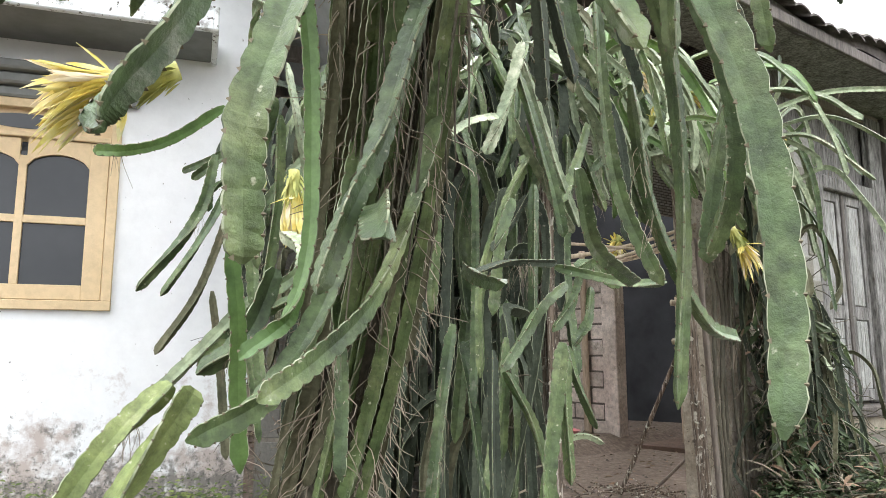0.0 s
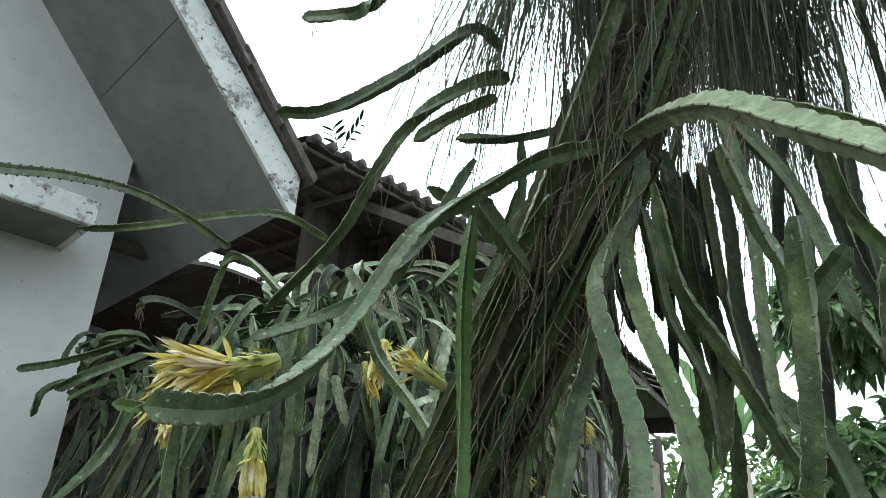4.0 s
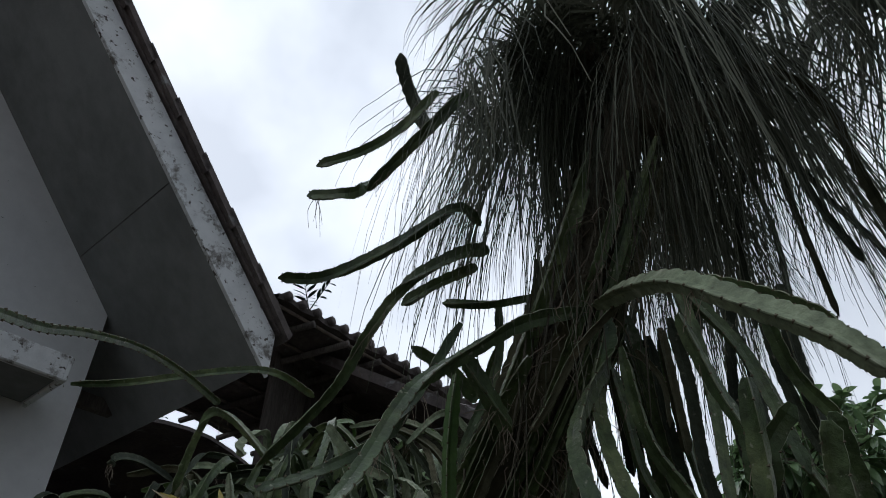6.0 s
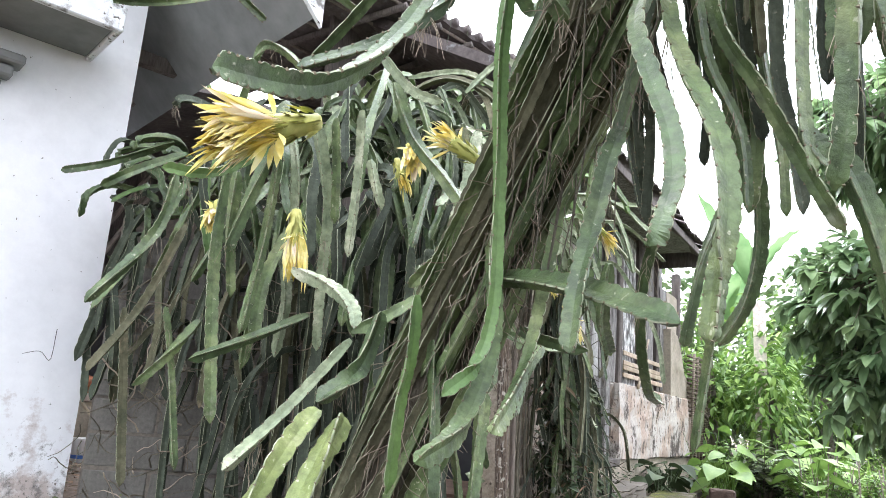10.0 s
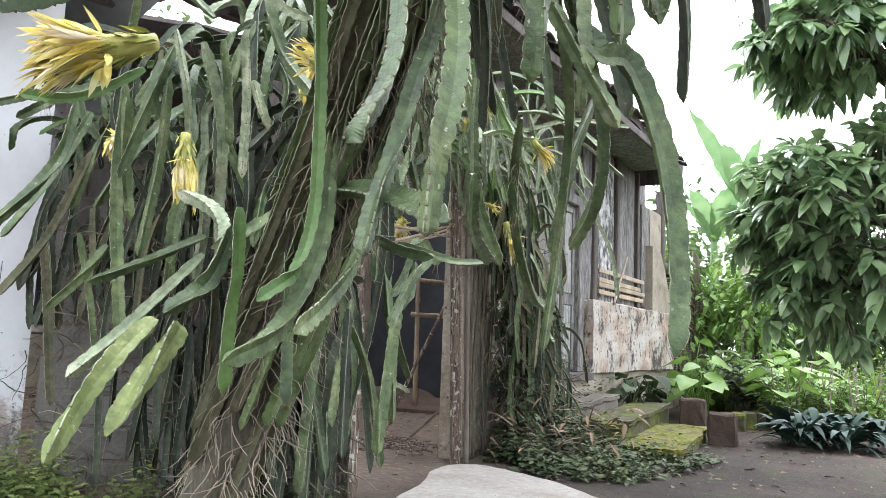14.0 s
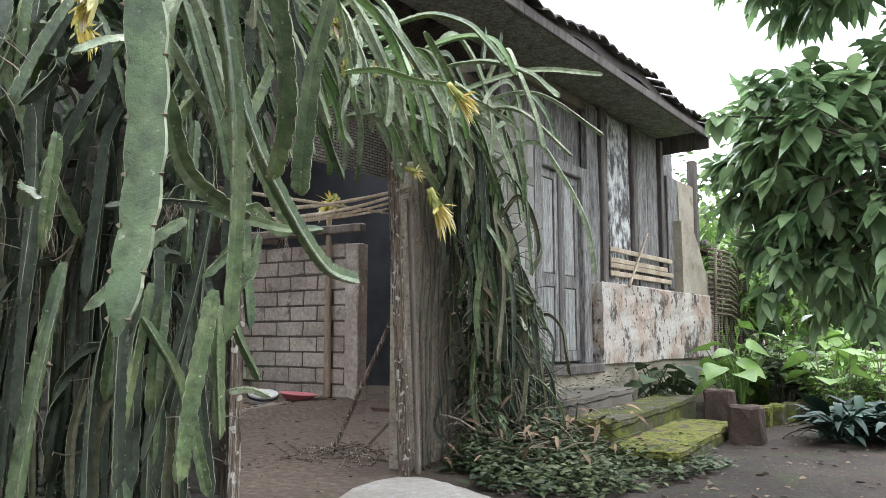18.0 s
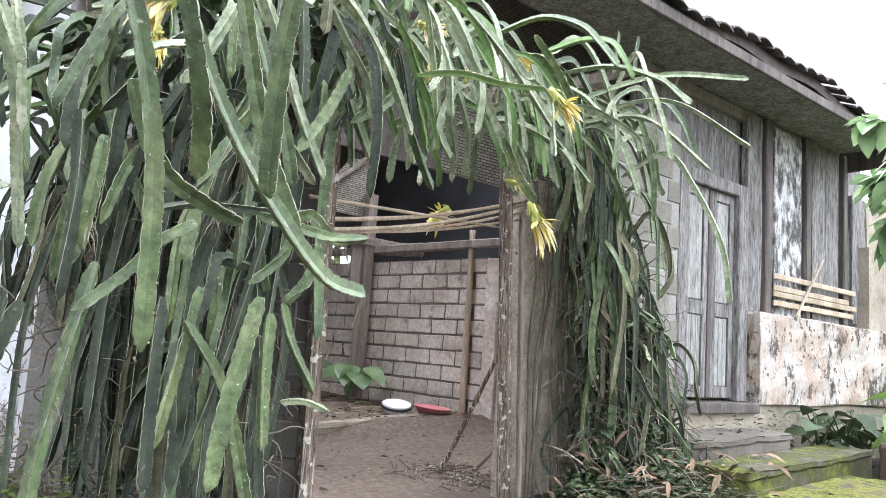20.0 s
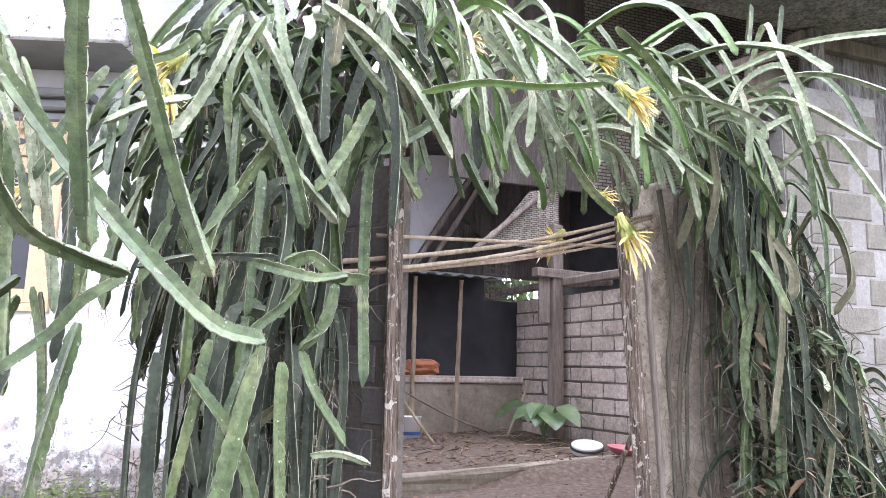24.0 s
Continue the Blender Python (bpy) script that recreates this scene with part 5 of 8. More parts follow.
stem(tree, [(-3.79, -0.8, 0.92), (-3.88, -0.78, 0.83), (-3.96, -0.77, 0.73), (-4.05, -0.78, 0.6)], 0.075, "stem_lime")
stem(tree, [(-3.76, -0.85, 0.91), (-3.83, -0.84, 0.81), (-3.93, -0.82, 0.65)], 0.07, "stem_lime")
stem(tree, [(-3.56, -0.82, 1.19), (-3.62, -0.79, 1.02), (-3.71, -0.74, 0.94)], 0.06, "stem")
stem(tree, [(-3.41, -0.89, 1.27), (-3.45, -0.8, 1.21), (-3.51, -0.7, 1.14)], 0.055, "stem")
stem(tree, [(-3.24, -0.28, 1.39), (-3.28, -0.46, 1.32), (-3.35, -0.59, 1.24), (-3.42, -0.66, 1.16)], 0.06, "stem_pale")
stem(tree, [(-3.41, -1.16, 1.35), (-3.4, -0.95, 1.39), (-3.35, -0.79, 1.3)], 0.05, "stem")
stem(tree, [(-3.47, -0.94, 1.13), (-3.45, -0.95, 0.91), (-3.46, -0.97, 0.7)], 0.05, "stem")
stem(tree, [(-3.19, -1.09, 1.2), (-3.25, -1.2, 1.16), (-3.3, -1.33, 1.13)], 0.045, "stem")
stem(tree, [(-4.07, -1.33, 2.81), (-4.09, -1.21, 2.66), (-4.08, -1.05, 2.51), (-4.13, -0.98, 2.44), (-4.17, -0.9, 2.42)], 0.048, "stem")
stem(tree, [(-4.1, -1.25, 2.81), (-4.09, -1.14, 2.7), (-4.12, -1.03, 2.6), (-4.15, -0.9, 2.55)], 0.04, "stem")
stem(tree, [(-3.85, -1.31, 2.47), (-3.94, -1.26, 2.47), (-3.98, -1.09, 2.34), (-4.01, -0.91, 2.25), (-4.07, -0.79, 2.23)], 0.042, "stem")
stem(tree, [(-3.8, -1.32, 2.41), (-3.85, -1.25, 2.37), (-3.9, -1.11, 2.26), (-3.91, -1.01, 2.11), (-3.88, -0.91, 1.97), (-3.9, -0.72, 1.76)], 0.05, "stem")
stem(tree, [(-3.78, -1.28, 2.37), (-3.79, -1.16, 2.32), (-3.8, -1.05, 2.26)], 0.045, "stem")
stem(tree, [(-3.77, -1.45, 2.24), (-3.83, -1.33, 2.2), (-3.91, -1.22, 2.17)], 0.034, "stem")
stem(tree, [(-3.93, -1.63, 2.08), (-4.06, -1.72, 2.03), (-4.23, -1.82, 1.92), (-4.37, -1.93, 1.76), (-4.44, -2.01, 1.66), (-4.46, -2.08, 1.57)], 0.055, "stem_pale")
stem(tree, [(-3.97, -1.8, 2.07), (-4.1, -1.88, 1.99), (-4.21, -1.98, 1.87), (-4.28, -2.07, 1.76)], 0.045, "stem")
stem(tree, [(-3.97, -1.7, 2.06), (-3.97, -1.59, 1.95), (-3.95, -1.51, 1.83), (-3.95, -1.46, 1.76)], 0.026, "stem_dry")
stem(tree, [(-4.02, -1.82, 1.97), (-3.99, -1.87, 1.81), (-3.99, -1.91, 1.69), (-3.95, -1.91, 1.59)], 0.05, "stem")
stem(tree, [(-3.94, -1.852, 2.067), (-3.89, -1.94, 1.94), (-3.88, -1.98, 1.8), (-3.88, -2.02, 1.64)], 0.045, "stem")
stem(tree, [(-3.738, -1.824, 2.235), (-3.714, -1.858, 2.086), (-3.704, -1.868, 1.882), (-3.718, -1.864, 1.697), (-3.732, -1.866, 1.55), (-3.727, -1.876, 1.454)], 0.055, "stem")
stem(tree, [(-3.43, -1.46, 2.28), (-3.32, -1.4, 2.07), (-3.24, -1.35, 1.84)], 0.05, "stem")
stem(tree, [(-3.56, -1.7, 2.16), (-3.46, -1.71, 1.97), (-3.37, -1.77, 1.75), (-3.31, -1.75, 1.5)], 0.05, "stem")
stem(tree, [(-3.38, -1.76, 2.26), (-3.25, -1.79, 1.99), (-3.16, -1.83, 1.74), (-3.11, -1.84, 1.54)], 0.05, "stem")
stem(tree, [(-3.62, -1.3, 2.33), (-3.53, -1.27, 2.17), (-3.46, -1.15, 1.96), (-3.42, -1.08, 1.8)], 0.045, "stem")
stem(tree, [(-3.47, -1.27, 2.28), (-3.41, -1.17, 2.13), (-3.47, -1.11, 2.19), (-3.56, -0.99, 2.26)], 0.05, "stem")
stem(tree, [(-3.76, -2.03, 2.1), (-3.69, -2.07, 1.96), (-3.65, -2.15, 1.84)], 0.05, "stem")
stem(tree, [(-3.71, -1.44, 2.16), (-3.65, -1.38, 2.02), (-3.59, -1.26, 1.83), (-3.58, -1.2, 1.74)], 0.035, "stem_dry")
stem(tree, [(-3.56, -1.42, 2.1), (-3.5, -1.3, 1.9), (-3.44, -1.24, 1.69)], 0.035, "stem_dry")
stem(tree, [(-4.82, -0.79, 1.68), (-4.63, -0.69, 1.77), (-4.45, -0.61, 1.87), (-4.17, -0.49, 2), (-3.94, -0.44, 2.05), (-3.69, -0.4, 2.07)], 0.03, "stem")
stem(tree, [(-3.87, 0.05, 2.11), (-3.74, -0.09, 2.16), (-3.66, -0.37, 2.2), (-3.64, -0.55, 2.18), (-3.54, -0.65, 2.13)], 0.03, "stem")
stem(tree, [(-3.57, -1.49, 2.4), (-3.44, -1.49, 2.24), (-3.35, -1.5, 2.03), (-3.29, -1.54, 1.84)], 0.0385563, "stem_old_shade")
stem(tree, [(-3.68, -1.53, 2.28), (-3.52, -1.5, 2.04), (-3.4, -1.51, 1.74), (-3.35, -1.49, 1.47)], 0.04087, "stem_old_shade")
stem(tree, [(-3.32, -1.36, 2.63), (-3.11, -1.37, 2.34), (-2.96, -1.36, 1.98), (-2.86, -1.4, 1.65)], 0.0457102, "stem_old_shade")
stem(tree, [(-3.37, -1.37, 2.59), (-3.22, -1.37, 2.4), (-3.11, -1.37, 2.16), (-3.03, -1.39, 1.94)], 0.0470398, "stem")
stem(tree, [(-3.69, -1.44, 2.4), (-3.52, -1.45, 2.18), (-3.39, -1.45, 1.9), (-3.31, -1.46, 1.63)], 0.0441425, "stem_old_shade")
stem(tree, [(-3.45, -1.47, 2.53), (-3.3, -1.46, 2.33), (-3.19, -1.46, 2.08), (-3.12, -1.43, 1.85)], 0.0510857, "stem_dry")
stem(tree, [(-3.43, -1.39, 2.62), (-3.25, -1.38, 2.39), (-3.11, -1.4, 2.11), (-3.03, -1.4, 1.85)], 0.0435404, "stem_old_shade")
stem(tree, [(-3.57, -1.47, 2.33), (-3.4, -1.48, 2.09), (-3.3, -1.45, 1.81), (-3.24, -1.48, 1.55)], 0.0520792, "stem_old_shade")
stem(tree, [(-3.59, -1.5, 2.38), (-3.45, -1.49, 2.19), (-3.35, -1.47, 1.96), (-3.3, -1.42, 1.74)], 0.0546635, "stem")

# stems hanging under the crown, most coloured dark to carry its shade
stem(tree, [(-3.528, -1.652, 2.117), (-3.456, -1.661, 1.934), (-3.391, -1.656, 1.75), (-3.35, -1.641, 1.622)], 0.04, "stem_old_shade")
stem(tree, [(-3.574, -1.728, 2.176), (-3.5, -1.736, 1.984), (-3.425, -1.759, 1.807), (-3.364, -1.784, 1.672)], 0.045, "stem_old_shade")
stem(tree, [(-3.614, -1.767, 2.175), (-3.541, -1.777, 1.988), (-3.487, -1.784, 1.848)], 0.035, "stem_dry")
stem(tree, [(-3.611, -1.799, 2.204), (-3.539, -1.819, 2.031), (-3.465, -1.819, 1.831), (-3.396, -1.845, 1.672), (-3.316, -1.872, 1.486)], 0.05, "stem_old_shade")
stem(tree, [(-3.498, -1.954, 2.234), (-3.434, -2, 2.114), (-3.36, -2.008, 1.922), (-3.286, -2.017, 1.73), (-3.221, -2.002, 1.537)], 0.048, "stem_old_shade")
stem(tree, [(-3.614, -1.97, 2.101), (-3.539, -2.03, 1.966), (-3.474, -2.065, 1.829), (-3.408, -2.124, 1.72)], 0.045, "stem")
stem(tree, [(-3.564, -2.051, 2.216), (-3.501, -2.066, 2.061), (-3.426, -2.108, 1.908), (-3.355, -2.177, 1.796)], 0.045, "stem_old_shade")
stem(tree, [(-3.538, -1.589, 2.228), (-3.451, -1.619, 2.028), (-3.378, -1.629, 1.84)], 0.04, "stem_old_shade")
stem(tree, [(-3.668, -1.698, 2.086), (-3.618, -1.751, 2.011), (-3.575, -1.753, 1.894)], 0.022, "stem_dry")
stem(tree, [(-3.426, -1.997, 2.404), (-3.374, -1.957, 2.212), (-3.307, -1.937, 2.008), (-3.249, -1.949, 1.864)], 0.045, "stem_old_shade")
stem(tree, [(-3.369, -2.139, 2.414), (-3.294, -2.141, 2.212), (-3.207, -2.171, 2.011), (-3.101, -2.197, 1.753)], 0.05, "stem_old_shade")
stem(tree, [(-3.466, -1.369, 2.4), (-3.396, -1.339, 2.175), (-3.329, -1.302, 1.949), (-3.249, -1.27, 1.692)], 0.04, "stem_old_shade")
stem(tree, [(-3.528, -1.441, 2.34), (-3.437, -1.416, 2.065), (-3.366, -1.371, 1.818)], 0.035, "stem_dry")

# hedge: single stems
stem(hedge, [(-3.12, -0.08, 2.07), (-3.1, -0.14, 1.83), (-3.03, -0.12, 1.59), (-2.99, -0.1, 1.39)], 0.05, "stem_pale")
stem(hedge, [(-3.12, -0.22, 2), (-2.99, -0.22, 1.71), (-2.93, -0.19, 1.4), (-2.89, -0.18, 1.14)], 0.055, "stem_pale")
stem(hedge, [(-3.11, -0.42, 2.02), (-3.03, -0.38, 1.79), (-2.97, -0.33, 1.49)], 0.048, "stem_pale")
stem(hedge, [(-3.11, -0.47, 1.82), (-3.07, -0.48, 1.73), (-3.03, -0.49, 1.65)], 0.04, "stem_pale")
stem(hedge, [(-3.18, -0.1, 1.92), (-3.21, -0.03, 1.68), (-3.25, 0.02, 1.45)], 0.06, "stem")
stem(hedge, [(-3.15, -0.09, 1.86), (-3.13, -0.05, 1.52), (-3.16, -0.02, 1.17)], 0.055, "stem")
stem(hedge, [(-3.13, 0.17, 1.89), (-3.09, 0.21, 1.47), (-3.04, 0.16, 0.84)], 0.055, "stem")
stem(hedge, [(-3.17, 0.39, 1.81), (-3.23, 0.4, 1.53), (-3.42, 0.48, 1.24)], 0.05, "stem")
stem(hedge, [(-3.08, 0.38, 1.62), (-3.17, 0.47, 1.26), (-3.31, 0.54, 1)], 0.05, "stem_dry")
stem(hedge, [(-3.04, 0.28, 1.23), (-3.1, 0.36, 1.09), (-3.18, 0.44, 0.96)], 0.05, "stem")
stem(hedge, [(-3.47, -0.32, 1.75), (-3.61, -0.27, 1.63), (-3.74, -0.26, 1.57), (-3.81, -0.2, 1.57)], 0.05, "stem_young")
stem(hedge, [(-3.01, -0.21, 1.26), (-3.13, -0.06, 1.16), (-3.27, 0.1, 1.06)], 0.045, "stem")
stem(hedge, [(-2.62, 1, 2.21), (-2.75, 1.29, 2.08), (-2.84, 1.51, 2.02)], 0.05, "stem")
stem(hedge, [(-2.76, 0.76, 2.07), (-2.9, 0.93, 1.95), (-2.99, 1.03, 1.86)], 0.05, "stem")
stem(hedge, [(-3, 0.51, 1.83), (-3.12, 0.57, 1.51), (-3.27, 0.62, 1.24)], 0.05, "stem")
stem(hedge, [(-3.23, 0.03, 1.77), (-3.18, 0.07, 1.53), (-3.13, 0.07, 1.31)], 0.05, "stem")
stem(hedge, [(-3, 0.51, 1.29), (-2.94, 0.48, 1.01), (-2.9, 0.43, 0.64)], 0.05, "stem")
stem(hedge, [(-2.98, 0.76, 1.29), (-2.93, 0.75, 0.95), (-2.91, 0.7, 0.55)], 0.045, "stem_dry")
stem(hedge, [(-3.25, -0.62, 2.04), (-3.23, -0.7, 1.84), (-3.22, -0.82, 1.69), (-3.24, -0.92, 1.56)], 0.05, "stem")
stem(hedge, [(-3.12, -0.27, 2.09), (-3.22, -0.1, 2.26), (-3.2, 0.03, 2.27), (-3.15, 0.14, 2)], 0.05, "stem")
stem(hedge, [(-3.24, -0.55, 2.17), (-3.21, -0.67, 2.03), (-3.22, -0.8, 1.96)], 0.05, "stem_pale")
stem(hedge, [(-3.07, -0.28, 2.02), (-3, -0.26, 1.83), (-2.95, -0.24, 1.63)], 0.045, "stem")

# arch: single stems, some coloured dark for the shade beside the gate
stem(arch, [(-2.81, -0.65, 1.09), (-2.86, -0.65, 0.83), (-2.9, -0.65, 0.56), (-2.92, -0.65, 0.33)], 0.06, "stem")
stem(arch, [(-2.58, -0.6, 1.01), (-2.58, -0.6, 0.71), (-2.57, -0.6, 0.41)], 0.05, "stem_old_shade")
stem(arch, [(-2.47, -0.55, 0.94), (-2.3, -0.55, 0.71), (-2.16, -0.55, 0.31)], 0.05, "stem")
stem(arch, [(-2.66, -0.6, 1.28), (-2.48, -0.6, 1.33), (-2.21, -0.6, 1.35)], 0.04, "stem_old_shade")
stem(arch, [(-2.31, -0.67, 1.32), (-2.22, -0.79, 1.28), (-2.15, -0.89, 1.25), (-2.09, -1, 1.25)], 0.05, "stem")
stem(arch, [(-2.26, -0.5, 1.63), (-2.37, -0.5, 1.49), (-2.47, -0.5, 1.38)], 0.045, "stem_old_shade")
stem(arch, [(-2.8, -0.55, 1.49), (-2.81, -0.55, 1.3), (-2.82, -0.55, 1.13)], 0.05, "stem")
stem(arch, [(-2.88, -0.55, 1.55), (-2.86, -0.55, 1.29), (-2.87, -0.55, 0.97)], 0.05, "stem_old_shade")
stem(arch, [(-2.81, -1.24, 1.98), (-2.7, -1.18, 1.69), (-2.61, -1.17, 1.44), (-2.52, -1.24, 1.19)], 0.05, "stem")
stem(arch, [(-2.36, -0.5, 1.95), (-2.17, -0.5, 1.72), (-1.97, -0.5, 1.51)], 0.05, "stem_pale")
stem(arch, [(-2.98, -0.6, 0.96), (-3.04, -0.6, 0.74), (-3.07, -0.6, 0.46)], 0.05, "stem_old_shade")
stem(arch, [(-2.35, -0.5, 2.27), (-2.22, -0.5, 2.08), (-2.07, -0.5, 1.77), (-1.93, -0.5, 1.54)], 0.055, "stem_pale")
stem(arch, [(-2.37, -0.55, 2.11), (-2.26, -0.55, 1.88), (-2.16, -0.55, 1.66), (-2.1, -0.55, 1.47)], 0.055, "stem")
stem(arch, [(-2.39, -0.6, 2.2), (-2.45, -0.6, 2.01), (-2.53, -0.6, 1.83), (-2.6, -0.6, 1.71)], 0.06, "stem_pale")
stem(arch, [(-2.87, -1.68, 1.7), (-2.85, -1.6, 1.5), (-2.82, -1.55, 1.31), (-2.8, -1.53, 1.2)], 0.05, "stem")
stem(arch, [(-3.04, -1.49, 1.6), (-2.87, -1.41, 1.4), (-2.72, -1.38, 1.24), (-2.54, -1.38, 1.07), (-2.42, -1.41, 1.03)], 0.05, "stem")
stem(arch, [(-3.04, -1.33, 1.43), (-2.94, -1.29, 1.27), (-2.82, -1.28, 1.21), (-2.71, -1.27, 1.18)], 0.05, "stem")
stem(arch, [(-2.71, -1.03, 1.2), (-2.81, -1.02, 1.13), (-2.88, -1.01, 1.04), (-2.99, -1.02, 0.94)], 0.045, "stem")
stem(arch, [(-1.8, -0.86, 1.94), (-1.57, -0.86, 2.02), (-1.29, -0.86, 2.06), (-1, -0.86, 2.13)], 0.04, "stem_young")
stem(arch, [(-2.08, -0.55, 2.35), (-1.88, -0.55, 2.25), (-1.68, -0.55, 2.06), (-1.52, -0.55, 1.82)], 0.055, "stem_pale")
stem(arch, [(-1.46, -0.65, 2.36), (-1.25, -0.65, 2.18), (-1.08, -0.65, 1.97), (-0.98, -0.65, 1.85)], 0.06, "stem_pale")
stem(arch, [(-1.38, -0.7, 2.42), (-1.13, -0.7, 2.31), (-0.9, -0.7, 2.18), (-0.7, -0.7, 2.05)], 0.055, "stem_pale")
stem(arch, [(-1.08, -0.7, 1.9), (-0.95, -0.7, 1.74), (-0.81, -0.7, 1.64)], 0.05, "stem")
stem(arch, [(-0.63, -0.5, 2.62), (-0.42, -0.5, 2.5), (-0.18, -0.5, 2.3)], 0.05, "stem")
stem(arch, [(-0.47, -0.5, 2.12), (-0.26, -0.5, 2.03), (-0.03, -0.5, 1.93)], 0.045, "stem")
stem(arch, [(0.1, -0.5, 2.35), (0.23, -0.5, 2.53), (0.48, -0.5, 2.66), (0.65, -0.5, 2.57), (0.74, -0.5, 2.29)], 0.045, "stem_pale")
stem(arch, [(-0.15, -0.4, 2.28), (0.2, -0.4, 2.17), (0.44, -0.4, 2), (0.59, -0.4, 1.81)], 0.045, "stem")
stem(arch, [(0.48, -0.3, 2.81), (0.51, -0.3, 2.97), (0.53, -0.3, 3.13)], 0.045, "stem")
stem(arch, [(0.75, -0.3, 2.92), (0.77, -0.3, 3.05), (0.8, -0.3, 3.19)], 0.045, "stem")
stem(arch, [(-2.25, -0.65, 1.04), (-2.3, -0.65, 0.84), (-2.36, -0.65, 0.57), (-2.38, -0.65, 0.4)], 0.07, "stem")
stem(arch, [(-2.18, -0.6, 0.99), (-2.18, -0.6, 0.77), (-2.16, -0.6, 0.51)], 0.055, "stem")
stem(arch, [(-2.1, -0.55, 1.03), (-2.04, -0.55, 0.88), (-1.92, -0.55, 0.7)], 0.05, "stem")
stem(arch, [(-2.4, -0.5, 1.06), (-2.44, -0.5, 0.84), (-2.5, -0.5, 0.52)], 0.06, "stem")
stem(arch, [(-2.21, -0.7, 1.32), (-2.12, -0.7, 1.35), (-2.02, -0.7, 1.29), (-1.91, -0.7, 1.29)], 0.07, "stem")
stem(arch, [(-2.13, -0.65, 1.31), (-2.18, -0.65, 1.2), (-2.31, -0.65, 1.08)], 0.05, "stem")
stem(arch, [(-2, -0.6, 1.27), (-2.04, -0.6, 1.11), (-2.12, -0.6, 1.03)], 0.05, "stem")
stem(arch, [(-2.03, -0.5, 0.67), (-1.92, -0.5, 0.67), (-1.8, -0.5, 0.63)], 0.035, "stem_pale")
stem(arch, [(-1.94, -0.45, 1.96), (-1.94, -0.45, 1.78), (-1.96, -0.45, 1.64)], 0.05, "stem")
stem(arch, [(-2.52, -0.5, 2.14), (-2.61, -0.5, 2.05), (-2.74, -0.5, 1.99)], 0.05, "stem")
stem(arch, [(-2.3, -0.55, 2.24), (-2.4, -0.55, 2), (-2.4, -0.55, 1.8)], 0.05, "stem")
stem(arch, [(-1.85, -0.5, 2.02), (-1.94, -0.5, 1.82), (-2.06, -0.5, 1.62)], 0.05, "stem")
stem(arch, [(-2.35, -0.5, 1.6), (-2.43, -0.5, 1.41), (-2.47, -0.5, 1.14)], 0.05, "stem")
stem(arch, [(-2.28, -0.55, 1.66), (-2.29, -0.55, 1.42), (-2.3, -0.55, 1.14)], 0.05, "stem")
stem(arch, [(-2.54, -0.6, 1.87), (-2.69, -0.6, 1.81), (-2.8, -0.6, 1.73)], 0.05, "stem_pale")
stem(arch, [(-1.39, -0.4, 1.9), (-1.31, -0.4, 1.77), (-1.22, -0.4, 1.65)], 0.05, "stem")
stem(arch, [(-1.76, -0.4, 1.94), (-1.67, -0.4, 1.79), (-1.59, -0.4, 1.67)], 0.05, "stem")
stem(arch, [(-2.03, -0.5, 2.33), (-1.88, -0.5, 2.15), (-1.75, -0.5, 2.01), (-1.7, -0.5, 1.85)], 0.05, "stem_pale")
stem(arch, [(-2.8, -0.6, 1.92), (-2.9, -0.6, 1.71), (-2.97, -0.6, 1.52)], 0.05, "stem")
for p in ([(0.0, -0.25, 2.45), (0.35, -0.7, 2.66), (0.76, -1.1, 2.69)], [(0.1, -0.3, 2.4), (0.5, -0.7, 2.55), (1.09, -0.99, 2.35)], [(0.1, -0.3, 2.35), (0.4, -0.6, 2.42), (0.78, -0.86, 2.14)]):
    stem(arch, p, 0.04, "stem_pale")

# the mass of hanging stems behind them
rh = random.Random(11)
crest = smooth_path([(-2.42, 1.35, 2.0), (-2.52, 0.85, 2.15), (-2.48, 0.35, 2.22), (-2.28, 0.0, 2.3), (-2.0, -0.12, 2.38), (-1.70, -0.12, 2.45)], 100)
def beside_gate(pts):
    """Keeps a hanging stem out of the gate opening."""
    return [(min(x, -1.80) if z < 1.85 else x, y, z) for x, y, z in pts]


STEM_MIX = ["stem"] * 7 + ["stem_dry", "stem_young", "stem_pale", "stem_old_shade", "stem_old_shade"]
# old stems close to the wall, hedge shade put into their dark colour
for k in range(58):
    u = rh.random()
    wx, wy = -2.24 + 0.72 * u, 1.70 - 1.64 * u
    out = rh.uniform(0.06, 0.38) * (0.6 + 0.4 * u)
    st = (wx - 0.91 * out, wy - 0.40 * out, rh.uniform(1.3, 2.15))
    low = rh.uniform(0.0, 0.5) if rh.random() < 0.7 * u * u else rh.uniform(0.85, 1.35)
    stem(hedge, beside_gate(droop(st, rh.uniform(math.pi * 0.7, math.pi * 1.45), rh.uniform(0.05, 0.3), st[2] - low, rise=rh.uniform(0.0, 0.1), rng=rh, curl=0.14)), rh.uniform(0.035, 0.06), rh.choice(["stem_old_shade", "stem_old_shade", "stem_old_shade", "stem_dry"]), "old stem, coloured darker for the shade of the hedge", spines=False)
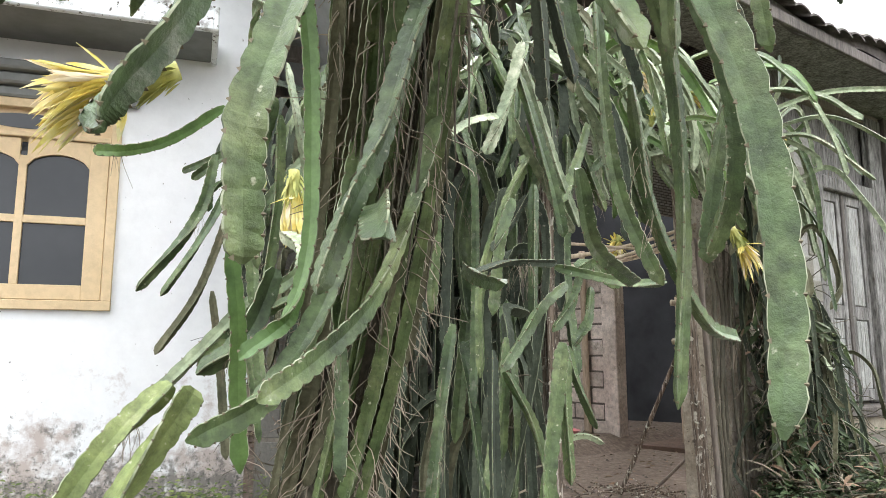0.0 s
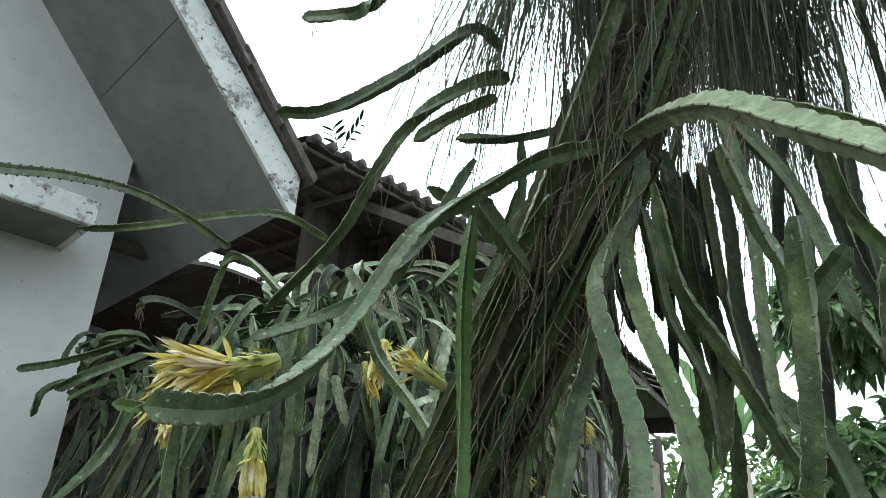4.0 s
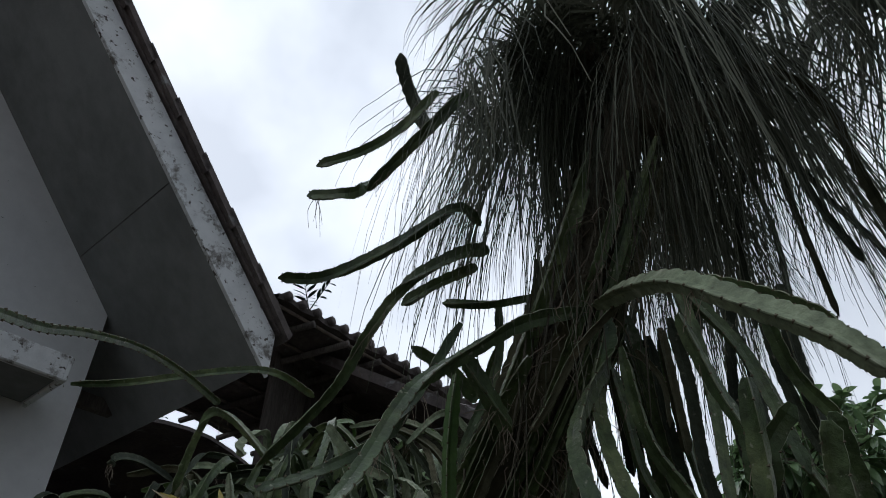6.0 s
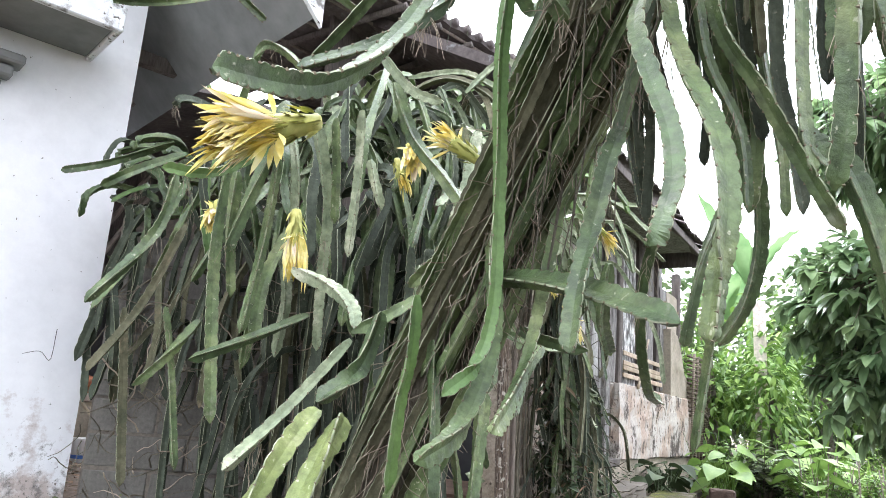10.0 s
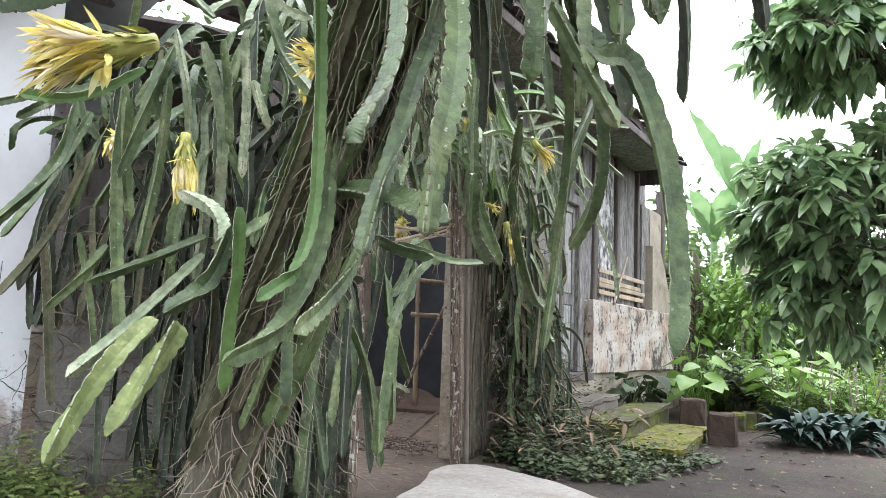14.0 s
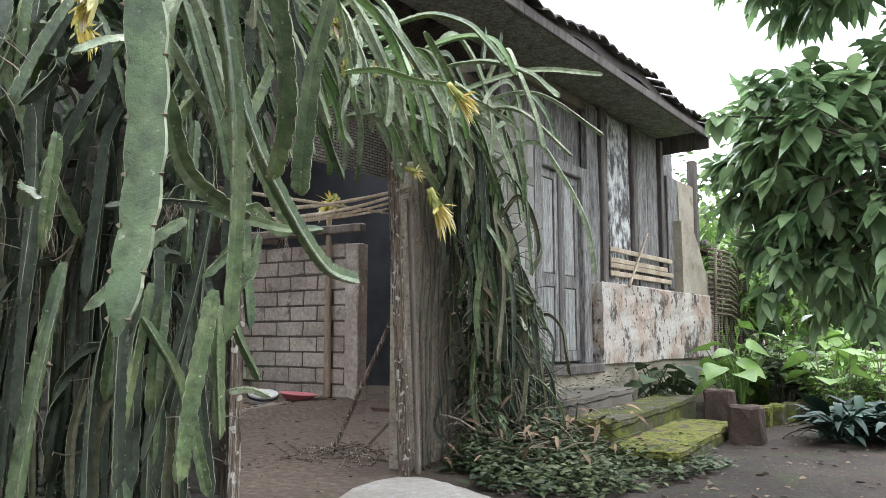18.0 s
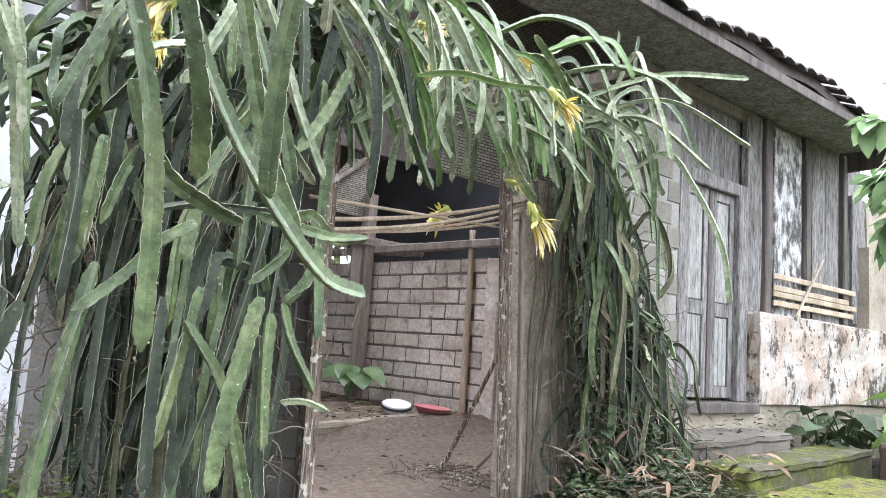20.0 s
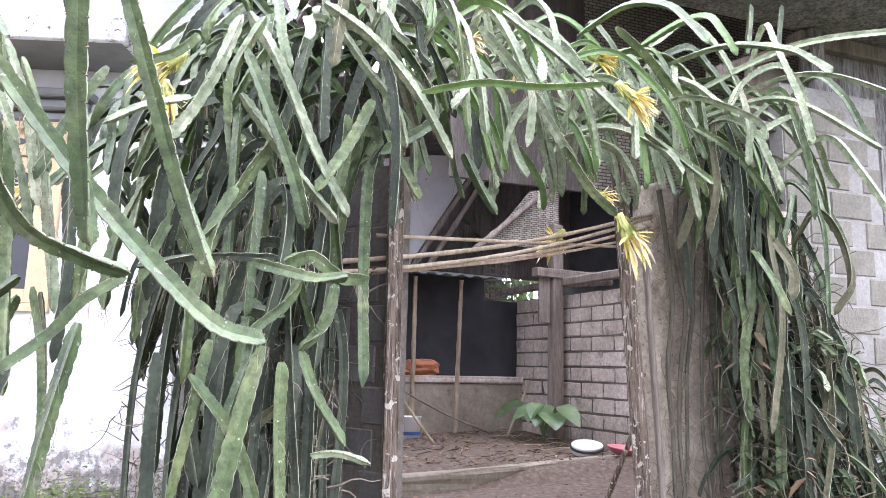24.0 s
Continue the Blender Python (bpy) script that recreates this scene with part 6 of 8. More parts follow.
# more old stems lower down, their dark colour standing in for shade
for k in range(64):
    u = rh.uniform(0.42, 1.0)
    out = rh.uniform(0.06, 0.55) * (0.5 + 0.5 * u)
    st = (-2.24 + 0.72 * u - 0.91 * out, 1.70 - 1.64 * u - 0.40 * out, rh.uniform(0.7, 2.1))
    stem(hedge, beside_gate(droop(st, rh.uniform(math.pi * 0.8, math.pi * 1.5), rh.uniform(0.04, 0.2), st[2] - rh.uniform(0.0, 0.35), rise=rh.uniform(0.0, 0.06), rng=rh, curl=0.16)), rh.uniform(0.035, 0.065), rh.choice(["stem_old_shade"] * 5 + ["stem_dry"]), "old stem, coloured darker for the shade of the hedge", spines=False, rings_per=2)
# middle layer, with many stems coloured dark for shade
for k in range(44):
    i = int(rh.random() ** 0.7 * 99)
    far = 1.0 - i / 99
    st = crest[i] + np.array([rh.uniform(-0.2, 0.1), rh.uniform(-0.2, 0.12), rh.uniform(-0.5, 0.1)])
    ang = rh.uniform(math.pi * 0.95, math.pi * 1.75)
    most = 1.35 if far < 0.3 else 0.8
    stem(hedge, beside_gate(droop(st, ang, rh.uniform(0.08, 0.36 - 0.16 * far), min(rh.uniform(0.3, most), st[2] - 0.2), rise=rh.uniform(0.0, 0.12), rng=rh, curl=0.22)), rh.uniform(0.042, 0.068), rh.choice(STEM_MIX + ["stem_old_shade"] * 14), spines=k % 2 == 0)
# thick roof of arching stems over the crest
for k in range(125):
    i = int(rh.random() * 99)
    far = 1.0 - i / 99
    st = crest[i] + np.array([rh.uniform(-0.1, 0.4), rh.uniform(-0.05, 0.4), rh.uniform(-0.1, 0.22)])
    ang = rh.uniform(math.pi * 0.9, math.pi * 1.85)
    calm = 1.0 if far < 0.45 else 0.25
    if far > 0.6:
        st[0] += 0.12
    stem(hedge, beside_gate(droop(st, ang, rh.uniform(0.3, 0.75 - 0.36 * far), rh.uniform(0.08, 0.65 if far < 0.6 else 0.26), rise=calm * rh.uniform(0.05, 0.28), rng=rh)), rh.uniform(0.04, 0.06), rh.choice(STEM_MIX), spines=False)
# long stems to the ground beside the gate post, most coloured dark for shade
for k in range(16):
    y = rh.uniform(-0.5, 0.05)
    st = (rh.uniform(-2.25, -1.88 + 0.6 * min(0.0, y)), y, rh.uniform(0.8, 2.0))
    stem(hedge, beside_gate(droop(st, rh.uniform(math.pi * 0.8, math.pi * 1.45), rh.uniform(0.08, 0.35), (st[2] - 0.05) * rh.uniform(0.45, 1.0), rise=rh.uniform(0.0, 0.15), rng=rh, curl=0.16)), rh.uniform(0.045, 0.068), rh.choice(["stem"] * 2 + ["stem_old_shade"] * 5), spines=False)
# arch stems weighted to pale tones, standing in for light from above
for k in range(118):
    x = rh.uniform(-2.0, 0.75)
    st = (x, rh.uniform(-0.35, 0.3), 2.45 + 0.06 * math.sin(x * 2) + rh.uniform(-0.22, 0.32) - 0.25 * max(0.0, x))
    ang = rh.uniform(-math.pi * 0.62, 0.1) if rh.random() < 0.75 else rh.uniform(-math.pi, math.pi)
    low = 1.88 if -1.85 < x < 0.0 else 1.2
    stem(arch, droop(st, ang, rh.uniform(0.25, 0.75), min(rh.uniform(0.1, 0.95), st[2] - low), rise=rh.uniform(0.04, 0.26), rng=rh), rh.uniform(0.036, 0.058), rh.choice(["stem"] * 2 + ["stem_young"] * 2 + ["stem_pale"] * 4), spines=k % 2 == 0)
for k in range(105):
    x = 0.50 + 0.48 * rh.random()
    st = (x, rh.uniform(-0.30, 0.0), rh.uniform(0.35, 2.25 - 0.6 * max(0, x - 0.6)))
    stem(bush, droop(st, rh.uniform(-math.pi * 0.85, -0.25 * math.pi), rh.uniform(0.04, 0.30), rh.uniform(0.1, 0.8) * (st[2] - 0.02), rise=rh.uniform(0.0, 0.25), rng=rh, curl=0.16), rh.uniform(0.034, 0.062), rh.choice(["stem_dry", "stem_old_shade", "stem_old_shade", "stem_old_shade", "stem"]), spines=False, rings_per=2)
tangle = Bag()
for k in range(620):
    x, z = rh.uniform(0.30, 1.35), rh.uniform(0.05, 1.0) ** 1.3 * 1.75 + 0.03
    x = min(x * 1.15, 1.75 - 0.55 * z)
    p = np.array([x, rh.uniform(-0.62, 0.0) * (1 - 0.35 * z), z])
    pts = [p]
    d = np.array([rh.uniform(-1, 1), rh.uniform(-0.6, 0.3), rh.uniform(-1, 0.6)])
    for _ in range(4):
        d = d + np.array([rh.uniform(-0.6, 0.6), rh.uniform(-0.5, 0.4), rh.uniform(-0.8, 0.5)])
        d = d / np.linalg.norm(d)
        pts.append(pts[-1] + d * rh.uniform(0.04, 0.10))
    v, f = tube_data(pts, rh.uniform(0.003, 0.007), 0.002, 4, 6)
    tangle.add(v, f, 0 if k % 9 else 1)
tangle.make("twig_tangle", [M["bark"], M["root"]], bush, "tangle of dry brown twigs and creepers")["kind"] = "stuff"

# tuft of short pale leaf-like stems at the top of the dead bush
for k in range(26):
    st = (rh.uniform(0.78, 1.02), rh.uniform(-0.38, -0.22), rh.uniform(0.98, 1.22))
    stem(bush, droop(st, rh.uniform(-math.pi, 0.25 * math.pi), rh.uniform(0.10, 0.26), rh.uniform(-0.05, 0.22), rise=rh.uniform(0.0, 0.08), rng=rh), rh.uniform(0.028, 0.042), rh.choice(["stem", "stem_pale", "stem_old_shade"]), spines=False)
# dry twigs and dead creepers tangled under the hedge
under = Bag()
for k in range(380):
    u = rh.random()
    out = rh.uniform(0.03, 0.50)
    z = rh.uniform(0.0, 1.0) ** 1.5 * 1.5 + 0.03
    p = np.array([-2.20 + 0.60 * u - 0.91 * out, 1.60 - 1.66 * u - 0.40 * out, z])
    pts = [p]
    d = np.array([rh.uniform(-1, 1), rh.uniform(-1, 1), rh.uniform(-1, 0.7)])
    for _ in range(4):
        d = d + np.array([rh.uniform(-0.6, 0.6), rh.uniform(-0.6, 0.6), rh.uniform(-0.8, 0.6)])
        d = d / np.linalg.norm(d)
        pts.append(pts[-1] + d * rh.uniform(0.03, 0.09))
    v, f = tube_data(pts, rh.uniform(0.0025, 0.006), 0.0015, 4, 6)
    under.add(v, f, 0 if k % 3 else 1)
under.make("twig_tangle", [M["bark"], M["root"]], hedge, "dry twigs and dead creepers under the hedge")["kind"] = "stuff"
# dead leaves and small creepers hung in the bush
creep = Bag()
for k in range(1500):
    z = rh.random() ** 1.6 * 1.25
    x = rh.uniform(0.34, 1.75 - 0.55 * z)
    p = (x, rh.uniform(-0.62, -0.12) * (1 - 0.4 * z), z + 0.03)
    a, L = rh.uniform(0, 6.28), rh.uniform(0.04, 0.12)
    v, f = leaf_data(p, (math.cos(a), math.sin(a), rh.uniform(-0.8, 0.5)), L, L * rh.uniform(0.3, 0.5), 0.4, 0.3, 3, rng=rh)
    creep.add(v, f, 0 if k % 5 else 1)
creep.make("creeper_leaves", [M["weed"], M["litter"]], bush, "dark creeper leaves and dead leaves")["kind"] = "stuff"
# pale roots crawling over the plastered wall beside the gate
crawl = Bag()
for k in range(190):
    pts = [np.array([rh.uniform(0.02, 0.48), -0.03, rh.uniform(0.05, 1.85)])]
    d = np.array([rh.uniform(-1, 1), 0.0, rh.uniform(-1, 0.6)])
    for _ in range(5):
        d = d + np.array([rh.uniform(-0.7, 0.7), 0.0, rh.uniform(-0.7, 0.6)])
        d = d / np.linalg.norm(d)
        pts.append(pts[-1] + d * rh.uniform(0.03, 0.07) + np.array([0, rh.uniform(-0.006, 0.006), 0]))
    v, f = tube_data(pts, rh.uniform(0.0018, 0.004), 0.001, 4, 7)
    crawl.add(v, f)
for k, x in enumerate((0.05, 0.13, 0.24, 0.38, 0.46)):
    pts = [(x + rh.uniform(-0.03, 0.03) + 0.05 * math.sin(2.2 * u + k), -0.035 + rh.uniform(-0.02, 0.012), 2.0 - 2.0 * u) for u in (0, 0.17, 0.33, 0.5, 0.67, 0.83, 1.0)]
    tube("liana", pts, 0.016 - 0.002 * k, 0.010, M["bark"], bush, "brown woody root climbing the wall", sides=7, n=30, lump=0.1)
for k in range(42):
    st = (rh.uniform(0.12, 0.62), rh.uniform(-0.30, -0.02), rh.uniform(1.95, 2.32))
    stem(bush, droop(st, rh.uniform(-math.pi * 0.8, 0.0), rh.uniform(0.04, 0.22), rh.uniform(0.3, 0.85), rise=rh.uniform(0.0, 0.12), rng=rh, curl=0.12), rh.uniform(0.034, 0.052), rh.choice(["stem_old_shade", "stem_old_shade", "stem", "stem_dry"]), spines=False, rings_per=2)
for k in range(46):
    x = rh.uniform(0.75, 1.35)
    st = (x, rh.uniform(-0.42, -0.05), rh.uniform(0.3, max(0.4, 1.75 - 0.95 * (x - 0.45))))
    stem(bush, droop(st, rh.uniform(-math.pi * 0.6, 0.2), rh.uniform(0.08, 0.30), rh.uniform(0.4, 0.9) * (st[2] - 0.02), rise=rh.uniform(0.0, 0.12), rng=rh, curl=0.16), rh.uniform(0.026, 0.045), rh.choice(["stem_dry", "stem_old_shade", "stem_old_shade", "stem"]), spines=False, rings_per=2)
crawl.make("wall_root", M["root"], bush, "thin pale roots crawling over the plaster")["kind"] = "stuff"

# fine hair roots hanging from the stems
hair = {}
for par, ctrl, sd in HAIRY:
    rq = random.Random(sd)
    line = smooth_path(ctrl, 30)
    b = hair.setdefault(par.name, (par, Bag()))[1]
    for c in range(rq.randint(1, 3)):
        k0 = rq.randrange(3, 28)
        for q in range(rq.randint(4, 9)):
            p = np.array(line[min(29, k0 + rq.randrange(0, 3))]) + np.array([rq.uniform(-0.01, 0.01), rq.uniform(-0.01, 0.01), -0.012])
            a, L = rq.uniform(0, 6.28), rq.uniform(0.04, 0.13)
            o = np.array([math.cos(a) * 0.35, math.sin(a) * 0.35, -0.55])
            bend = np.array([rq.uniform(-0.3, 0.3), rq.uniform(-0.3, 0.3), -0.6])
            v, f = tube_data([p, p + o * L * 0.5, p + o * L * 0.8 + bend * L * 0.6], 0.0011, 0.0006, 3, 5)
            b.add(v, f)
for par, b in hair.values():
    b.make("hair_root", M["root"], par, "thin dry hair roots")["kind"] = "stuff"


# ---- withered flowers ----
FLOWERS = [0]


def flower(base, tip, spread=0.30, petals=48, yellow=True):
    """A withered night-blooming cactus flower: a scaly green tube and a hanging brush of narrow petals."""
    FLOWERS[0] += 1
    rng = random.Random(FLOWERS[0] * 13)
    b, t = Vector(base), Vector(tip)
    ax = (t - b)
    L = ax.length
    ax.normalize()
    root = empty("flower", "withered yellow dragon fruit flower" if yellow else "withered cream-white dragon fruit flower", "flower", "withered cactus flowers", tuple(b))
    side = ax.orthogonal().normalized()
    up = ax.cross(side)
    tb = Bag()
    v, f = tube_data([Vector((0, 0, 0)), ax * L * 0.25, ax * L * 0.45], 0.07 * L, 0.11 * L, 9, 7, 0.1, rng)
    tb.add(v, f)
    for k in range(44):
        a = rng.uniform(0, 6.28)
        r = side * math.cos(a) + up * math.sin(a)
        v, f = leaf_data(ax * L * rng.uniform(0.02, 0.42) + r * 0.08 * L, ax + r * 0.45, L * rng.uniform(0.10, 0.24), L * 0.045, 0.0, 0.3, 3, rng=rng)
        tb.add(v, f)
    tb.make("flower_tube", M["sepal"], root, smooth=True)
    for k in range(petals):
        a = rng.uniform(0, 6.28)
        r = side * math.cos(a) + up * math.sin(a)
        sp = spread * rng.uniform(0.1, 1.0)
        v, f = leaf_data(ax * L * rng.uniform(0.34, 0.5) + r * 0.10 * L, ax + r * sp, L * rng.uniform(0.30, 0.54), L * rng.uniform(0.055, 0.10), rng.uniform(-0.3, 0.45), rng.uniform(0.2, 0.7), 6, rng=rng, belly=0.62)
        link("petal", v, f, M["petal" if rng.random() < (0.82 if yellow else 0.4) else "petal_white"], root, smooth=True)
    for k in range(7):
        a = rng.uniform(0, 6.28)
        r = side * math.cos(a) + up * math.sin(a)
        v, f = leaf_data(ax * L * 0.42 + r * 0.11 * L, ax * 0.5 + r * 1.0, L * rng.uniform(0.2, 0.32), L * 0.06, 0.0, 0.4, 4, rng=rng)
        link("petal", v, f, M["petal"], root, smooth=True)
    return root


flower((-3.77, -0.69, 1.672), (-4.06, -0.56, 1.53), 0.26, 140)
flower((-3.15, -0.20, 1.63), (-3.16, -0.24, 1.37), 0.16, 80)
flower((-3.29, -0.97, 1.71), (-3.35, -0.79, 1.84), 0.10, 30)
flower((-2.60, -0.30, 2.02), (-2.58, -0.36, 1.84), 0.2, 24)
flower((-0.70, -0.58, 1.68), (-0.62, -0.66, 1.44), 0.30)
flower((-0.88, -0.80, 2.18), (-0.78, -0.92, 2.00), 0.34)
flower((-1.44, -0.45, 2.40), (-1.43, -0.62, 2.28), 0.5, yellow=False)
flower((-0.66, -0.30, 2.56), (-0.58, -0.45, 2.44), 0.3)
flower((-0.30, 0.40, 1.80), (-0.52, 0.30, 1.64), 0.22)
flower((-2.55, -0.36, 2.12), (-2.72, -0.45, 1.93), 0.3)
flower((-2.98, 0.33, 1.74), (-3.10, 0.24, 1.60), 0.25)
flower((-0.75, -0.45, 1.80), (-0.66, -0.55, 1.76), 0.7, 20)
flower((-1.28, -0.62, 2.12), (-1.26, -0.64, 2.22), 0.4, 16)
flower((-1.52, -0.62, 2.05), (-1.50, -0.64, 2.16), 0.3, 12)

# ---- hanging crown above the trunk: bundles of long thin dry strands ----
crown = empty("hanging_root_crown", "dark bundle of long thin strands hanging from the crown", "tree")
rc = random.Random(31)


def strands(name, head, count, out_lo, out_hi, drop_lo, drop_hi, width, key, heading=(0, 6.28), tufts=22):
    """Long thin strands that hang in tufts, with gaps between the tufts."""
    b = Bag()
    made = [(rc.uniform(*heading), rc.uniform(out_lo, out_hi), rc.uniform(drop_lo, drop_hi), rc.uniform(-0.16, 0.16), rc.uniform(-0.16, 0.12)) for _ in range(tufts)]
    for k in range(count):
        ta, to, td, ts, tz = rc.choice(made)
        a = ta + rc.gauss(0, 0.10)
        h = np.array([math.cos(a), math.sin(a), 0.0])
        sd = np.array([-h[1], h[0], 0.0])
        out, drop = max(0.02, to + rc.gauss(0, 0.06)), max(0.2, td * rc.uniform(0.55, 1.1))
        st = np.array(head) + h * 0.08 + np.array([rc.uniform(-0.06, 0.06), rc.uniform(-0.06, 0.06), tz + rc.uniform(-0.06, 0.06)])
        n = 7
        vv = []
        sway, kink = ts + rc.uniform(-0.08, 0.08), rc.uniform(-0.02, 0.02)
        for i in range(n + 1):
            u = i / n
            p = st + h * out * (1 - (1 - u) ** 2.0) + sd * (sway * u * u + kink * math.sin(9 * u)) - np.array([0, 0, drop * u ** 1.7 - 0.10 * math.sin(math.pi * min(1, 2 * u))])
            w = width * (1 - 0.75 * u) * rc.uniform(0.8, 1.2)
            vv += [p - sd * w, p + sd * w]
        b.add(vv, [(2 * i, 2 * i + 1, 2 * i + 3, 2 * i + 2) for i in range(n)])
    ob = b.make(name, M[key], crown)
    ob["kind"] = "stuff"
    return ob


M["strand"] = mat("dry_dark_strand", [(0.3, (0.07, 0.085, 0.065)), (0.65, (0.19, 0.20, 0.145))], rough=0.7, translucent=0.35, bump=0.0, vary=0.4, island=True)
for hd, cnt in (((-3.78, -1.60, 3.15), 430), ((-3.98, -1.78, 3.2), 320), ((-3.55, -2.05, 3.35), 480), ((-3.2, -1.75, 3.5), 480), ((-3.05, -2.35, 3.45), 400), ((-2.7, -2.0, 3.3), 380), ((-3.35, -1.25, 3.5), 230)):
    strands("strand_skirt", hd, cnt, 0.05, 0.55, 0.5, 1.35, 0.0042, "strand")
for hd in ((-3.84, -1.62, 3.75), (-3.75, -1.95, 3.8), (-3.6, -2.35, 3.75), (-3.45, -2.75, 3.6)):
    strands("strand_skirt", hd, 240, 0.05, 0.50, 0.35, 0.85, 0.006, "strand")
for hd in ((-3.78, -1.60, 3.15), (-3.55, -2.05, 3.35), (-3.2, -1.75, 3.5), (-3.05, -2.35, 3.45), (-2.7, -2.0, 3.3), (-3.35, -1.25, 3.5)):
    tube("limb", [(-3.85, -1.85, 2.75), ((hd[0] - 3.85) / 2, (hd[1] - 1.85) / 2, 3.15), hd], 0.05, 0.03, M["bark"], crown, sides=8, n=10)
    for k in range(4 if hd[1] < -1.7 else 0):
        a = rc.uniform(-1.6, 1.6)
        stem(crown, droop((hd[0] + rc.uniform(-0.1, 0.1), hd[1] + rc.uniform(-0.1, 0.1), hd[2] - 0.15), a, rc.uniform(0.1, 0.5), rc.uniform(0.4, 0.95), rise=0.06, rng=rc), rc.uniform(0.035, 0.05), rc.choice(["stem_old_shade", "stem", "stem_dry"]), spines=False)
stem(crown, [(-3.55, -1.0, 3.25), (-3.64, -0.95, 3.42), (-3.74, -0.93, 3.55)], 0.075, "stem_old_shade", spines=False)


# ---- courtyard shed behind the gate ----
box_w = block_wall("wall_shed_side", "limewashed pale brick wall of the shed", (3.02, 6.24), (3.06, 2.93), 0.10, 2.02, 0.16, 0.44, 0.192, M["limed"], M["mortar_dark"], rng=random.Random(8), piece="brick", joint=0.022)
back = tagged(new("wall_shed_back"), "low stained cement wall at the back of the shed", "wall", kind="structure")
box("parapet", -1.3, 3.0, 6.02, 6.16, 0.0, 0.80, M["render"], back, "stained low cement wall", bevel=0.015, wobble=0.01, cuts=5)
box("coping", -1.3, 3.0, 6.0, 6.19, 0.804, 0.90, M["limed"], back, "pale limewashed coping", bevel=0.01, wobble=0.006, cuts=3)
sheet = tagged(box("dark_sheet", -1.4, 2.46, 6.24, 6.28, 0.5, 2.3, M["near_black"], None, "", bevel=0.0), "black sheet wall in the shed opening", "sheet")
tagged(box("dark_sheet", 2.46, 3.3, 6.25, 6.29, 0.5, 2.0, M["near_black"], None, "", bevel=0.0), "black sheet wall in the shed opening", "sheet")
lat = empty("lattice_window", "dark wooden lattice over the sheet wall", "window")
for k in range(7):
    box("slat", 2.46, 3.0, 6.26, 6.275, 2.02 + 0.09 * k, 2.045 + 0.09 * k, M["dark_wood"], lat, bevel=0.0)
for k in range(6):
    box("bar", 2.48 + 0.095 * k, 2.50 + 0.095 * k, 6.276, 6.29, 2.0, 2.62, M["dark_wood"], lat, bevel=0.0)
p1 = tagged(box("shed_post", 2.77, 2.93, 4.92, 5.06, 0.1, 2.95, M["grey_wood"], None, "", bevel=0.008, wobble=0.004, cuts=2), "square weathered wooden post of the shed", "post")
p2 = tagged(box("angle_board", 2.56, 2.74, 4.95, 4.98, 1.62, 2.34, M["grey_wood"], None, "", bevel=0.004), "grey wooden board fixed to the shed post", "board")
bamboo_pole("bamboo_post", (3.0, 3.15, 0.1), (2.98, 3.15, 2.35), 0.045, "pale bamboo post before the white wall", "shed posts")
bamboo_pole("bamboo_post", (1.85, 5.9, 0.1), (1.83, 5.75, 2.2), 0.035, "thin bamboo post under the sheet roof", "shed posts")
bamboo_pole("bamboo_post", (1.21, 5.9, 0.1), (1.14, 5.75, 2.2), 0.035, "thin bamboo post under the sheet roof", "shed posts")
bamboo_pole("leaning_pole", (2.25, 5.2, 0.15), (2.68, 5.35, 0.85), 0.02, "short stick leaning on the shed post")
bamboo_pole("leaning_pole", (0.92, 4.6, 0.14), (0.50, 5.0, 0.85), 0.02, "thin stick leaning behind the gate post")
tube("rope", [(0.57, 5.0, 0.78), (1.3, 5.1, 0.45), (2.0, 5.2, 0.2)], 0.012, 0.012, M["grey_wood"], None, n=12, sides=6)
tagged(bpy.data.objects["rope"], "thin grey rope drooping to the ground", "rope")
# shed roof: beams, corrugated edge, woven gable
shed = empty("shed_roof", "dark low shed roof on poles with woven gable", "roof")
box("tie_beam", 2.5, 3.5, 4.90, 5.04, 2.22, 2.34, M["grey_wood"], shed, bevel=0.01, wobble=0.004, cuts=2)
box("purlin", 2.9, 3.02, 2.6, 7.4, 2.12, 2.22, M["grey_wood"], shed, bevel=0.01)
prism("woven_gable", [(1.85, 2.62), (2.95, 2.62), (2.95, 3.45), (2.5, 3.4)], 5.06, 5.09, M["wovenpale"], shed, "pale woven bamboo gable panel")
prism("white_gable", [(-3.2, 2.0), (1.45, 2.0), (1.95, 2.76), (2.9, 4.26), (3.3, 4.9), (-3.2, 4.9)], 7.62, 7.68, M["white"], shed, "pale limewashed gable wall")
prism("dark_gable", [(1.45, 2.0), (2.4, 2.0), (2.4, 2.55), (5.5, 2.55), (5.5, 4.9), (3.3, 4.9)], 7.62, 7.67, M["dark_wood"], shed, "dark boarded gable wall")
for a, b in (((1.35, 6.9, 2.1), (2.75, 6.9, 4.3)), ((1.55, 6.8, 2.1), (2.95, 6.8, 4.3)), ((1.62, 5.0, 2.5), (3.15, 5.0, 3.8))):
    q = bamboo_pole("rafter_pole", a, b, 0.045, "", material=M["grey_wood"])
    q.parent = shed
    for key in ("label", "category", "group"):
        if key in q:
            del q[key]
v, f = [], []
for i in range(61):
    for j, (yy, zz) in enumerate(((5.6, 2.24), (7.6, 2.55))):
        x = -1.3 + 3.75 * i / 60
        v.append((x, yy, zz + 0.02 * math.sin(i * 1.7)))
for i in range(60):
    f.append((2 * i, 2 * i + 1, 2 * i + 3, 2 * i + 2))
link("corrugated_sheet", v, f, M["soffit"], shed, "rusty grey corrugated roof sheet")
v, f = [], []
